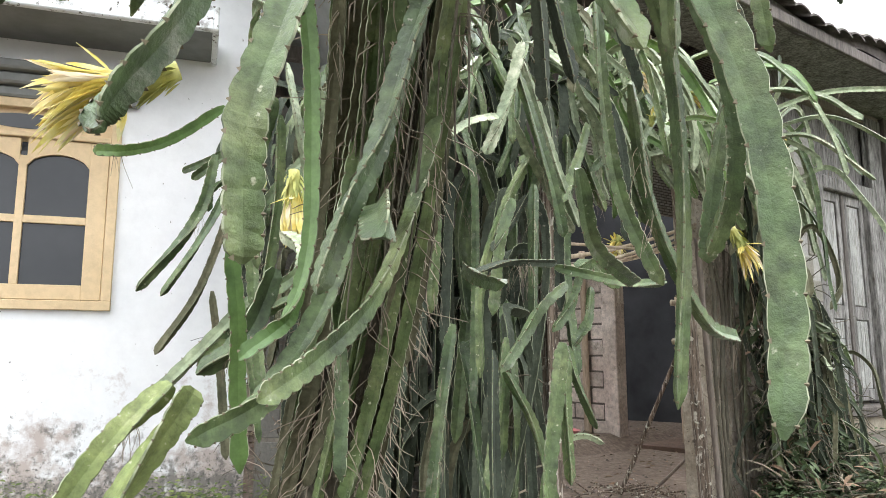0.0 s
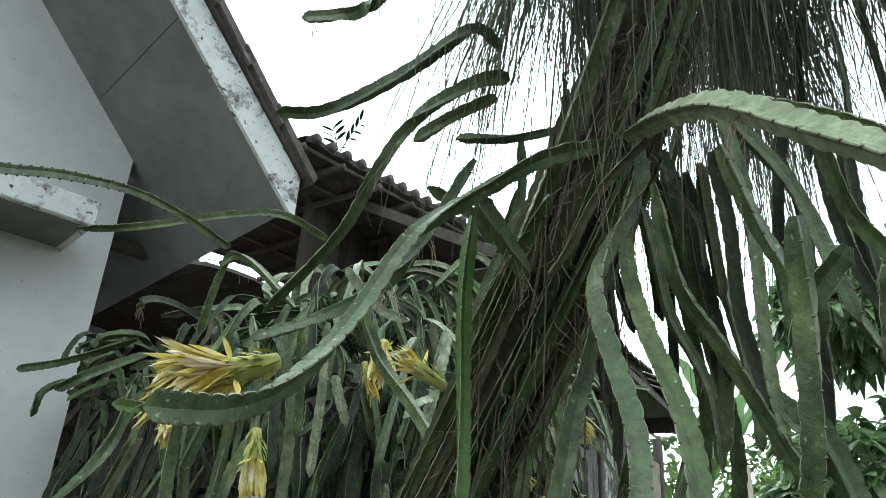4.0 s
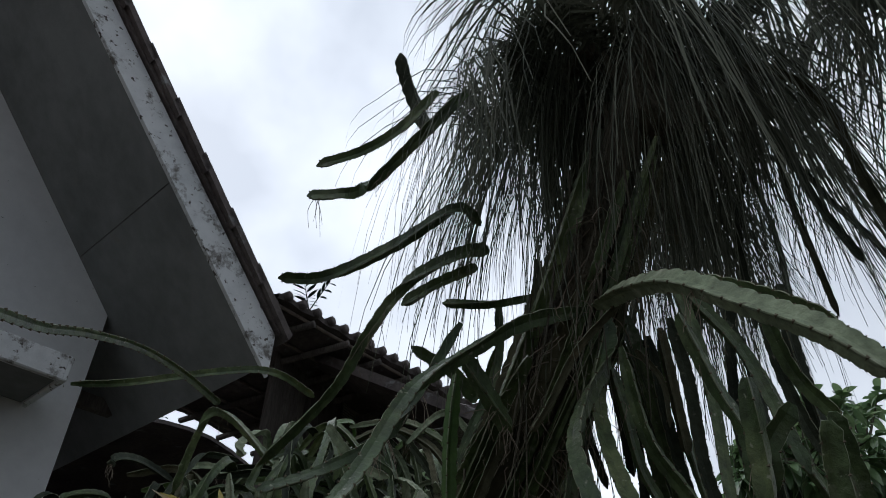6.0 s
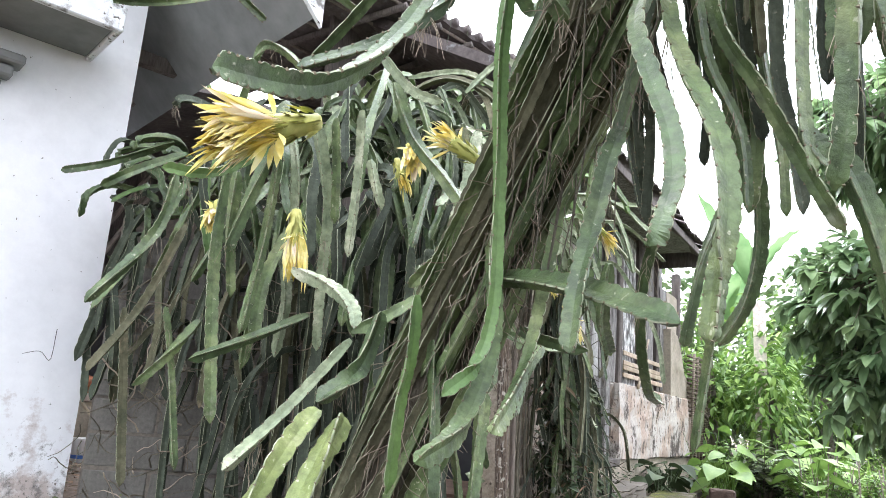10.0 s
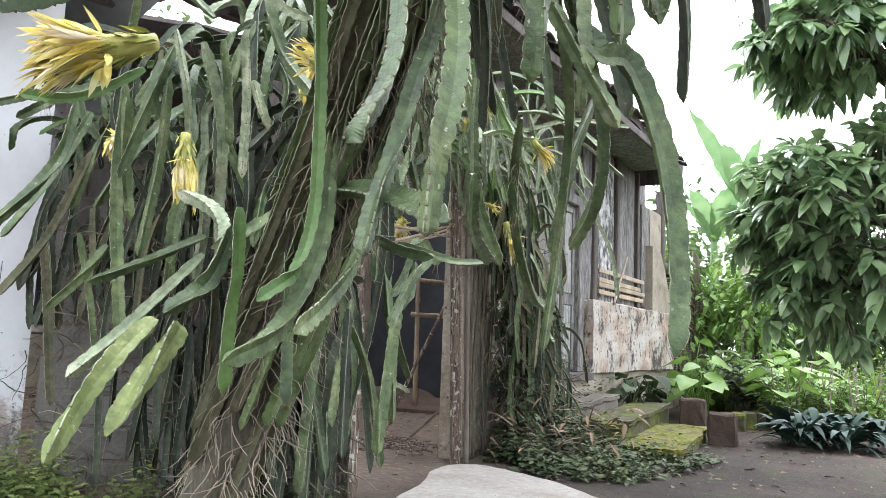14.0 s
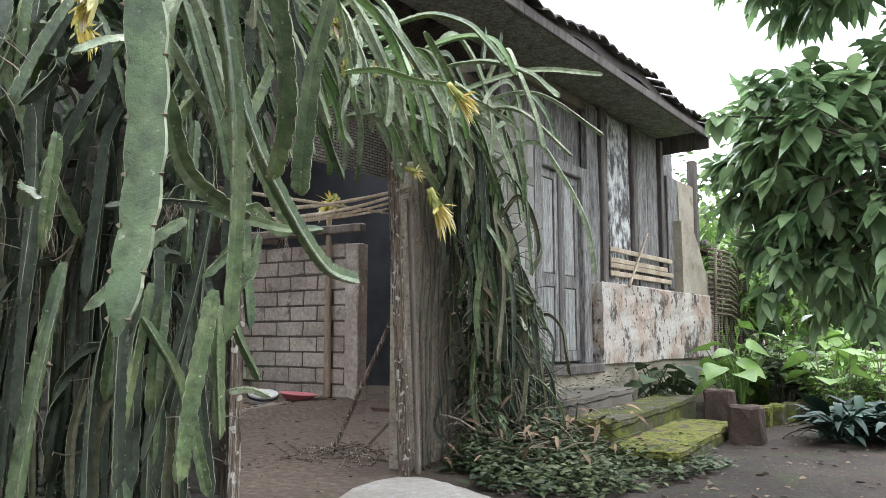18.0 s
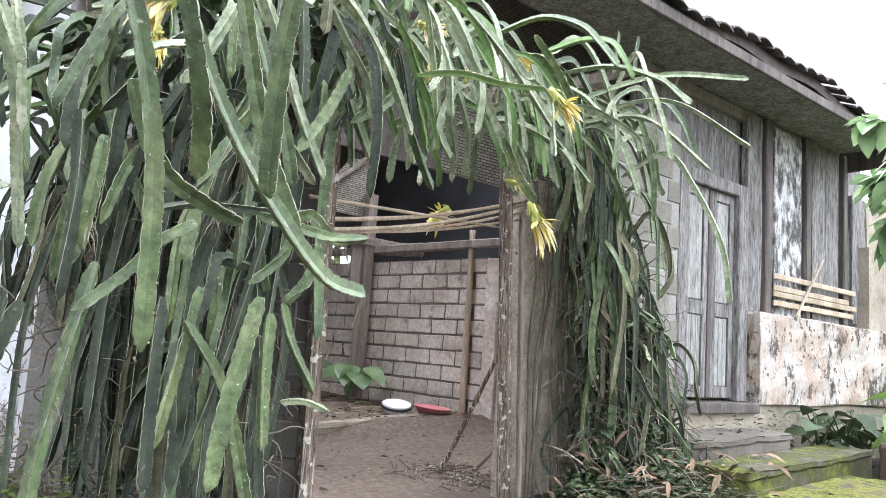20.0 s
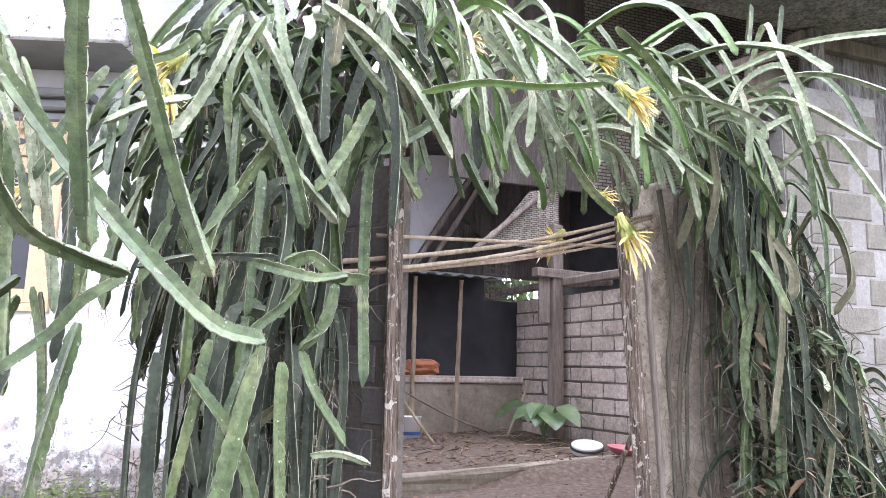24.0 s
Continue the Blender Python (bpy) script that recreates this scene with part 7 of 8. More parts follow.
for i in range(15):
    for j in range(7):
        v.append((-1.5 + 0.5 * i, 4.4 + 0.6 * j, 3.95 + 1.0 * math.exp(-((i - 9) / 6.0) ** 2) - 0.06 * j + 0.02 * RNG.uniform(-1, 1)))
o_ = len(v)
v += [(x, y, z - 0.05) for x, y, z in v]
for i in range(14):
    for j in range(6):
        q = i * 7 + j
        f += [(q, q + 1, q + 8, q + 7), (q + o_, q + 7 + o_, q + 8 + o_, q + 1 + o_)]
    f += [(i * 7, i * 7 + 7, i * 7 + 7 + o_, i * 7 + o_)]
link("roof_sheet", v, f, M["tile"], shed)
for k in range(2):
    q = bamboo_pole("wall_log", (3.0, 4.05, 2.10 + 0.09 * k), (3.02, 5.1, 2.16 + 0.07 * k), 0.05, "", material=M["grey_wood"])
    q.parent = shed
    for key in ("label", "category", "group"):
        if key in q:
            del q[key]
# kitchen opening beside the white wall
kit = empty("kitchen_wall", "dark open kitchen side of the old house with bamboo rack", "wall", kind="structure")
box("pier", 3.02, 3.22, 2.72, 2.92, 0.0, 2.0, M["limed"], kit, "whitewashed pier", bevel=0.012, wobble=0.006, cuts=3)
# shade of the kitchen inside is put into this wall's black colour
box("dark_wall", 5.0, 5.06, 0.3, 8.0, -0.1, 4.3, M["near_black"], kit, "inner wall coloured near-black for the unlit kitchen")
box("inner_floor", 3.1, 5.0, 0.4, 2.9, -0.05, 0.04, M["earth"], kit)
box("cross_wall", 1.35, 5.0, 0.36, 0.48, 0.0, 3.2, M["render"], kit)
rack = empty("bamboo_rack", "pale bamboo rack with two rungs", "rack")
for a, b in (((3.6, 2.2, 0.05), (3.55, 2.2, 1.75)), ((4.2, 1.75, 0.05), (4.15, 1.75, 1.72)), ((3.5, 2.25, 1.68), (4.35, 1.65, 1.66)), ((3.5, 2.25, 1.22), (4.35, 1.65, 1.22))):
    q = bamboo_pole("pole", a, b, 0.035, "", material=M["bamboo"])
    q.parent = rack
    for key in ("label", "category", "group"):
        if key in q:
            del q[key]
# yard clutter
kb = tagged(part("yard_kerb", box_bm(-1.2, 2.55, -0.07, 0.07, -0.1, 0.15, 0.015, 0.008, 5), M["render"]), "low cracked cement kerb in the courtyard", "kerb", kind="structure")
kb.matrix_basis = pose(0.35, 2.62, 0, 0, 0, 14)


def lathe(name, prof, material, parent=None, label="", n=28):
    v, f = [], []
    for r, z in prof:
        for i in range(n):
            a = 6.2832 * i / n
            v.append((r * math.cos(a), r * math.sin(a), z))
    for k in range(len(prof) - 1):
        for i in range(n):
            a, b = k * n + i, k * n + (i + 1) % n
            f.append((a, b, b + n, a + n))
    return link(name, v, f, material, parent, label, smooth=True)


pot = tagged(lathe("white_pot_lid", [(0.001, 0.0), (0.14, 0.0), (0.155, 0.03), (0.16, 0.09), (0.165, 0.10), (0.15, 0.105), (0.08, 0.125), (0.001, 0.13)], M["enamel"]), "small round white plastic pot with a dark rim", "pot")
lathe("rim", [(0.161, 0.06), (0.172, 0.062), (0.172, 0.082), (0.161, 0.084)], M["near_black"], pot)
pot.matrix_basis = pose(2.05, 3.28, 0.15, 12, -8, 0)
dish = tagged(lathe("pink_basin", [(0.001, 0.012), (0.15, 0.012), (0.19, 0.06), (0.215, 0.065), (0.215, 0.055), (0.195, 0.05), (0.155, 0.0), (0.001, 0.0)], M["pink"]), "shallow pink plastic basin lying on the ground", "basin")
dish.matrix_basis = pose(2.45, 3.12, 0.16, 4, 3, 0)
tub = tagged(lathe("paint_tub", [(0.001, 0.0), (0.11, 0.0), (0.13, 0.26), (0.135, 0.27), (0.12, 0.27), (0.10, 0.02), (0.001, 0.02)], M["enamel"]), "white plastic tub with a blue band", "tub")
tub.location = (0.93, 5.3, 0.14)
lathe("band", [(0.115, 0.05), (0.1205, 0.09)], M["blue"], tub)
sack = tagged(part("orange_sack", box_bm(1.15, 1.65, 5.98, 6.2, 0.90, 1.10, 0.05, 0.03, 3), M["orange"]), "crumpled orange sack on the low wall", "sack")
stick = bamboo_pole("walking_stick", (0.28, 0.86, 0.02), (0.52, 0.28, 1.42), 0.017, "long brown stick leaning on the gate post", material=M["post_wood"])
stick2 = bamboo_pole("short_stick", (0.42, 0.70, 0.02), (0.36, 0.30, 0.36), 0.012, "short stick leaning beside the gate post", material=M["grey_wood"])


# ---- block wall left of the gate ----
block_wall("wall_block", "grey cement block wall behind the cactus", (-2.24, 1.70), (-1.52, 0.06), -0.05, 1.95, 0.12, 0.38, 0.19, M["block"], M["mortar_dark"], rng=random.Random(2))
# block wall of the old house beside the door
bwl = block_wall("wall_house_block", "grey cement block wall beside the door", tuple((FM @ Vector((0.28, 0.0, 0)))[:2]), tuple((FM @ Vector((1.14, 0.0, 0)))[:2]), 0.1, 2.95, 0.12, 0.38, 0.195, M["block_warm"], M["mortar"], rng=random.Random(6))

# ---- old dark roof over the gate yard, seen from below ----
lean = empty("yard_roof", "old dark tiled roof with open rafters over the gate yard", "roof")
A0, A1, B0, B1 = (Vector((-5.3, -1.9, 1.0)) + 1.3 * (Vector(q) - Vector((-5.3, -1.9, 1.0))) for q in ((-2.12, 0.50, 3.56), (0.25, -0.38, 3.56), (-2.25, 3.05, 3.30), (1.4, 2.5, 3.40)))
rows_v, rows_f = [], []
for i in range(25):
    for j in range(9):
        p = A0.lerp(A1, i / 24).lerp(B0.lerp(B1, i / 24), 0.66 * j / 8)
        rows_v.append((p.x, p.y, p.z + (0.02 if i % 2 else 0.0)))
o_ = len(rows_v)
rows_v += [(x, y, z + 0.05) for x, y, z in rows_v]
for i in range(24):
    for j in range(8):
        q = i * 9 + j
        rows_f += [(q, q + 1, q + 10, q + 9), (q + o_, q + 9 + o_, q + 10 + o_, q + 1 + o_)]
    rows_f.append((i * 9, i * 9 + 9, i * 9 + 9 + o_, i * 9 + o_))
link("deck", rows_v, rows_f, M["tile"], lean, "dark tile underside")
for k in range(9):
    a, b = A0.lerp(A1, k / 8), A0.lerp(A1, k / 8).lerp(B0.lerp(B1, k / 8), 0.67)
    tube("rafter", [tuple(a - Vector((0, 0, 0.05))), tuple(b - Vector((0, 0, 0.05)))], 0.035, 0.035, M["dark_wood"], lean, sides=6, n=3)
for k in range(6):
    a, b = A0.lerp(B0, 0.12 * k + 0.02), A1.lerp(B1, 0.12 * k + 0.02)
    tube("batten", [tuple(a - Vector((0, 0, 0.012))), tuple(b - Vector((0, 0, 0.012)))], 0.016, 0.016, M["grey_wood"], lean, sides=5, n=3)
for k in range(20):
    p = A0.lerp(A1, (k + 0.5) / 20)
    tube("eave_tile", [(p.x, p.y - 0.03, p.z + 0.06), (p.x + 0.06, p.y + 0.22, p.z + 0.05)], 0.045, 0.05, M["tile"], lean, sides=8, n=3)
# small plant rooted on the roof corner
sprig = empty("roof_sprig", "small dark leafy sprig growing on the roof corner", "plant", "", (-0.83, 1.12, 4.39))
rs = random.Random(77)
for k in range(3):
    a = rs.uniform(0, 6.28)
    tip = Vector((0.15 * math.cos(a), 0.15 * math.sin(a), 0.32 - 0.07 * k))
    v, f = tube_data([(0, 0, 0), tuple(tip * 0.6), tuple(tip)], 0.006, 0.003, 5, 5)
    link("stalk", v, f, M["stem_old_shade"], sprig)
    for m in range(7):
        q = tip * (0.35 + 0.65 * m / 6)
        b2 = a + (1.2 if m % 2 else -1.2)
        v, f = leaf_data(q, (math.cos(b2), math.sin(b2), 0.5), 0.14, 0.03, 0.1, 0.3, 4, rng=rs)
        link("leaf", v, f, M["strap"], sprig)


# ---- low weeds, litter, grass ----
def scatter(name, label, count, place, key, seed, size=(0.03, 0.06), height=0.25, category="weeds"):
    """Small leafy weeds: thin stalks with pairs of leaves."""
    r = random.Random(seed)
    b = Bag()
    for k in range(count):
        x, y, h = place(r)
        clump = 0.62 + 1.1 * noise.noise(Vector((x * 3.1, y * 3.1, seed)))
        if clump < 0.22:
            continue
        h *= r.uniform(0.4, 1.1) * height * min(1.5, clump)
        z0 = ground_height(x, y)
        lean = (r.uniform(-0.3, 0.3), r.uniform(-0.3, 0.3))
        n = max(2, int(h / 0.035))
        for i in range(n):
            u = (i + 0.6) / n
            a = r.uniform(0, 6.28)
            L = r.uniform(*size) * (1.15 - 0.5 * u)
            v, f = leaf_data((x + lean[0] * h * u, y + lean[1] * h * u, z0 + h * u), (math.cos(a), math.sin(a), r.uniform(0.0, 0.7)), L, L * 0.5, 0.3, 0.2, 3, rng=r)
            b.add(v, f)
    return tagged(b.make(name, M[key], None), label, category, kind="stuff")


scatter("weeds_gate", "low dark green weeds and creepers at the foot of the wall", 900, lambda r: (lambda u, w: (0.12 + 1.5 * u, -0.08 - 0.95 * w * (0.5 + 0.5 * u), 1.0 - 0.5 * w))(r.random(), r.random()), "weed", 41, (0.05, 0.11), 0.5)
scatter("weeds_steps", "low weeds beside the steps", 850, lambda r: (lambda u, w: (-0.25 + 1.6 * u, -0.5 - 1.35 * w * (0.55 + 0.45 * u), 1.0 - 0.6 * w))(r.random(), r.random() ** 0.8), "weed_light", 42, (0.045, 0.10), 0.36)
scatter("weeds_door", "small weeds growing on the top step", 130, lambda r: (r.uniform(2.1, 4.4), r.uniform(-0.35, 0.0), 1.6), "weed", 43, (0.05, 0.09), 0.5)
scatter("weeds_wall", "low mossy weeds at the foot of the white wall", 2200, lambda r: (lambda l, n: (WC.x + WD.x * l + WN.x * n, WC.y + WD.y * l + WN.y * n, 1.0))(r.uniform(0.0, 3.0), r.uniform(0.03, 1.0)), "weed_bright", 44, (0.035, 0.07), 0.36)
scatter("weeds_hedge", "weeds under the cactus hedge", 1000, lambda r: (lambda x: (x, r.uniform(-0.15 if x > -2.3 else -0.6, 0.6), 0.8))(r.uniform(-3.1, -1.65)), "weed", 45, (0.03, 0.065), 0.3)

scatter("weeds_corner", "lush low weeds between the white wall and the hedge", 650, lambda r: (r.uniform(-3.3, -2.35), r.uniform(0.55, 1.75), 1.0), "weed_bright", 46, (0.035, 0.075), 0.36)


def litter():
    r = random.Random(51)
    b = Bag()
    for k in range(1300):
        x, y = r.uniform(-2.5, 6.0), r.uniform(-4.0, 3.0)
        if -2.2 < x < -0.2 and -2.7 < y < 0:
            continue
        z = ground_height(x, y) + 0.004
        if 0.9 < x < 4 and -1.55 < y < 0:
            continue
        a = r.uniform(0, 6.28)
        L = r.uniform(0.02, 0.075)
        v, f = leaf_data((x, y, z), (math.cos(a), math.sin(a), 0.1), L, L * 0.45, 0.12, 0.4, 3, rng=r)
        b.add(v, f)
    for k in range(1100):
        x, y = r.uniform(-1.0, 2.9), r.uniform(2.75, 6.0)
        a = r.uniform(0, 6.28)
        L = r.uniform(0.03, 0.10)
        v, f = leaf_data((x, y, ground_height(x, y) + 0.004), (math.cos(a), math.sin(a), 0.2), L, L * 0.4, 0.1, 0.4, 3, rng=r)
        b.add(v, f)
    for k in range(700):
        x, y = r.uniform(-1.4, 5.0), r.uniform(-4.0, 6.5)
        s = r.uniform(0.006, 0.022)
        z = ground_height(x, y)
        vv = [(x + s * r.uniform(0.7, 1.2) * c[0], y + s * r.uniform(0.7, 1.2) * c[1], z + s * 0.8 * c[2]) for c in ((1, 0, 0), (0, 1, 0), (-1, 0, 0), (0, -1, 0), (0, 0, 1))]
        b.add(vv, [(0, 1, 4), (1, 2, 4), (2, 3, 4), (3, 0, 4)], 1)
    return tagged(b.make("leaf_litter", [M["litter"], M["concrete"]]), "scattered dry leaves and small stones on the earth", "litter", kind="stuff")


litter()
# twigs by the gate post
rt = random.Random(61)
tw = Bag()
for k in range(70):
    x, y = rt.uniform(-0.1, 0.6), rt.uniform(0.3, 1.1)
    a = rt.uniform(0, 6.28)
    L = rt.uniform(0.08, 0.3)
    v, f = tube_data([(x, y, 0.01 + rt.uniform(0, 0.05)), (x + L * math.cos(a), y + L * math.sin(a), 0.02 + rt.uniform(0, 0.08))], 0.007, 0.004, 5, 3)
    tw.add(v, f)
tagged(tw.make("twig_heap", M["post_wood"]), "small heap of broken brown twigs", "twigs", kind="stuff")


def grass_patch(name, label, count, place, seed, height=0.6, width=0.012, key="grass"):
    r = random.Random(seed)
    b = Bag()
    for k in range(count):
        x, y = place(r)
        a = r.uniform(0, 6.28)
        v, f = leaf_data((x, y, ground_height(x, y)), (0.35 * math.cos(a), 0.35 * math.sin(a), 1.0), height * r.uniform(0.5, 1.15), width * r.uniform(0.7, 1.3), r.uniform(-0.1, 0.5), 0.3, 5, rng=r, belly=0.35)
        b.add(v, f)
    return tagged(b.make(name, M[key]), label, "grass", kind="stuff")


grass_patch("garden_grass", "tall light green garden grass", 650, lambda r: (r.uniform(5.2, 9.5), r.uniform(-4.6, -0.9)), 71, 0.85, 0.028)
grass_patch("yard_grass", "short grass tufts along the garden edge", 700, lambda r: (r.uniform(4.4, 9.0), r.uniform(-5.5, -2.4)), 72, 0.30, 0.012)


def broadleaf(name, label, at, count, length, width, height, key, seed, category="plant", group="", spread=1.0, droop_=0.35, belly=0.4):
    """A rosette of stalked broad leaves."""
    r = random.Random(seed)
    root = empty(name, label, category, group, (at[0], at[1], ground_height(at[0], at[1])))
    for k in range(count):
        a = 6.28 * k / count + r.uniform(-0.4, 0.4)
        h = height * r.uniform(0.45, 1.0)
        out = spread * length * r.uniform(0.3, 0.8)
        top = Vector((math.cos(a) * out, math.sin(a) * out, h))
        v, f = tube_data([(0, 0, 0), (top.x * 0.3, top.y * 0.3, h * 0.6), tuple(top)], 0.012, 0.006, 5, 6)
        link("stalk", v, f, M[key], root, smooth=True)
        L = length * r.uniform(0.7, 1.1)
        v, f = leaf_data(top - Vector((math.cos(a), math.sin(a), 0)) * 0.12 * L, (math.cos(a), math.sin(a), r.uniform(-0.4, 0.25)), L, width * r.uniform(0.8, 1.1), droop_, 0.2, 8, rng=r, belly=belly)
        link("leaf", v, f, M[key], root, smooth=True)
    return root


broadleaf("taro_plant", "young green taro plant in the courtyard", (2.42, 4.62), 11, 0.42, 0.32, 0.46, "leaf", 81)
rg = random.Random(83)
for k in range(24):
    broadleaf("elephant_ear", "large-leaved light green garden plant", (rg.uniform(4.3, 7.6), rg.uniform(-2.7, -0.75)), rg.randint(6, 10), rg.uniform(0.26, 0.50), rg.uniform(0.16, 0.32), rg.uniform(0.55, 1.1), rg.choice(["leaf_light"] * 5 + ["leaf"]), 100 + k, group="garden plants")
for k in range(4):
    broadleaf("grey_elephant_ear", "grey-green broad-leaved plant by the parapet", (3.9 + 0.35 * k, -0.55 - 0.1 * (k % 2)), 8, 0.30, 0.20, 0.55, "weed", 130 + k, group="garden plants")


def strap_clump(name, label, at, count, length, seed, key="strap", width=0.07):
    r = random.Random(seed)
    root = empty(name, label, "plant", "dark strap-leaved plants", (at[0], at[1], ground_height(at[0], at[1])))
    for k in range(count):
        a = r.uniform(0, 6.28)
        v, f = leaf_data((0.06 * math.cos(a), 0.06 * math.sin(a), 0.02 + r.uniform(0.0, 0.16)), (math.cos(a), math.sin(a), r.uniform(0.3, 2.0)), length * r.uniform(0.6, 1.15), width * r.uniform(0.7, 1.2), r.uniform(0.3, 0.75), 0.25, 8, rng=r, belly=0.5)
        link("leaf", v, f, M[key], root, smooth=True)
    return root


for k, (x, y) in enumerate(((2.75, -2.35), (3.05, -2.5), (3.3, -2.78), (2.95, -2.72), (3.5, -2.55), (3.3, -3.05), (3.1, -2.25))):
    strap_clump("strap_leaf_plant", "dark glossy strap-leaved plant at the garden edge", (x, y), 52, 0.44, 150 + k, width=0.075)
def garden_shrub(at, radius, height, key, seed, L=0.09):
    """A loose shrub: thin twigs with many small leaves."""
    r = random.Random(seed)
    root = empty("garden_shrub", "loose green small-leaved shrub in the garden bed", "shrub", "garden shrubs", (at[0], at[1], 0))
    twigs, leaves = Bag(), Bag()
    for k in range(26):
        a, q = r.uniform(0, 6.28), radius * r.random() ** 0.5
        top = Vector((math.cos(a) * q, math.sin(a) * q, height * r.uniform(0.45, 1.1)))
        v, f = tube_data([(0.05 * math.cos(a), 0.05 * math.sin(a), 0), tuple(top * 0.55 + Vector((0, 0, 0.05))), tuple(top)], 0.007, 0.003, 4, 5)
        twigs.add(v, f)
        for m in range(14):
            u = r.uniform(0.35, 1.0)
            b = r.uniform(0, 6.28)
            v, f = leaf_data(top * u, (math.cos(b), math.sin(b), r.uniform(-0.2, 0.7)), L * r.uniform(0.6, 1.3), L * r.uniform(0.35, 0.5), 0.3, 0.25, 3, rng=r)
            leaves.add(v, f)
    twigs.make("branchwork", M["bark"], root)
    leaves.make("leaves", M[key], root)["kind"] = "stuff"
    return root


for k in range(22):
    garden_shrub((rg.uniform(4.6, 9.5), rg.uniform(-4.4, -0.9)), rg.uniform(0.35, 0.7), rg.uniform(0.5, 1.15), rg.choice(["leaf_light", "weed_light", "leaf", "grass"]), 700 + k, rg.uniform(0.07, 0.15))
# garden kerb and clay pots
kerb = empty("garden_kerb", "low mossy brick garden kerb", "kerb", kind="structure")
for k in range(16):
    x = 3.75 + 0.36 * k * 0.75
    box("brick", x, x + 0.26, -1.62 - 0.10 * k - 0.08, -1.62 - 0.10 * k + 0.08, -0.05, 0.19 + RNG.uniform(-0.015, 0.015), M["moss_edge"] if k % 4 else M["moss"], kerb, bevel=0.015, wobble=0.006)
for (x, y, h) in ((2.62, -1.66, 0.30), (3.55, -1.28, 0.36)):
    pt = tagged(part("planter_block", box_bm(x - 0.13, x + 0.13, y - 0.13, y + 0.13, -0.02, h, 0.02, 0.01, 2), M["brickred"]), "dull brown square clay planter block", "planter", "planter blocks")
stem_b = Bag()
rb = random.Random(91)
for k in range(55):
    x, y = rb.uniform(4.2, 6.2), rb.uniform(-3.6, -2.1)
    v, f = tube_data([(x, y, 0), (x + rb.uniform(-0.1, 0.1), y + rb.uniform(-0.1, 0.1), rb.uniform(0.4, 0.8))], 0.012, 0.006, 5, 4)
    stem_b.add(v, f)
tagged(stem_b.make("bare_shrub_stems", M["grey_wood"]), "bare brown shrub stems in the garden", "shrub", kind="stuff")


# ---- trees ----
def leaf_clump(bag, centre, radius, count, L, W, r, shell=0.5, droop_=0.35, flat=1.0):
    for k in range(count):
        d = Vector((r.gauss(0, 1), r.gauss(0, 1), r.gauss(0, 1))).normalized()
        q = radius * (shell + (1 - shell) * r.random()) * (1 + 0.25 * noise.noise(d * 2.3 + Vector(centre)))
        p = Vector(centre) + Vector((d.x * q, d.y * q, d.z * q * flat))
        o = (d + Vector((r.uniform(-0.8, 0.8), r.uniform(-0.8, 0.8), r.uniform(-0.9, 0.3)))).normalized()
        v, f = leaf_data(p, o, L * r.uniform(0.7, 1.15), W * r.uniform(0.8, 1.15), droop_, 0.22, 4, rng=r)
        bag.add(v, f)


def whorl_tree(name, label, clumps, trunk, key, L, W, seed, per=9):
    """A broadleaf tree: trunk, limbs to each clump, twigs ending in whorls of leaves."""
    r = random.Random(seed)
    root = empty(name, label, "tree")
    tube("trunk", trunk, 0.10, 0.05, M["bark"], root, sides=10, n=14, lump=0.05)
    crown_b, twig_b = Bag(), Bag()
    single = 0
    for (c, rad, n) in clumps:
        j = trunk[-1] if c[2] > trunk[-1][2] - 0.5 else trunk[-2]
        mid = tuple((Vector(j) + Vector(c)) / 2 + Vector((0, 0, 0.15)))
        tube("limb", [j, mid, c], 0.045, 0.02, M["bark"], root, sides=7, n=8)
        for k in range(n):
            d = Vector((r.gauss(0, 1), r.gauss(0, 1), r.gauss(0, 0.9))).normalized()
            q = rad * r.uniform(0.45, 1.0) * (1 + 0.3 * noise.noise(d * 1.9 + Vector(c)))
            p = Vector(c) + d * q
            v, f = tube_data([tuple(Vector(c) + d * q * 0.3), tuple(p)], 0.008, 0.004, 4, 3)
            twig_b.add(v, f)
            for m in range(per):
                o = (d * 0.7 + Vector((r.uniform(-1, 1), r.uniform(-1, 1), r.uniform(-1.1, 0.6)))).normalized()
                v, f = leaf_data(p - d * r.uniform(0, 0.12), o, L * r.uniform(0.6, 1.15), W * r.uniform(0.8, 1.1), r.uniform(0.2, 0.6), 0.25, 5, rng=r, belly=0.5)
                if single < 300 and p.x < 0.05 and m % 3 == 0:
                    single += 1
                    link("leaf", v, f, M[key], root, smooth=True)
                else:
                    crown_b.add(v, f)
    twig_b.make("branchwork", M["bark"], root)
    crown_b.make("crown", M[key], root, smooth=True)["kind"] = "stuff"
    return root


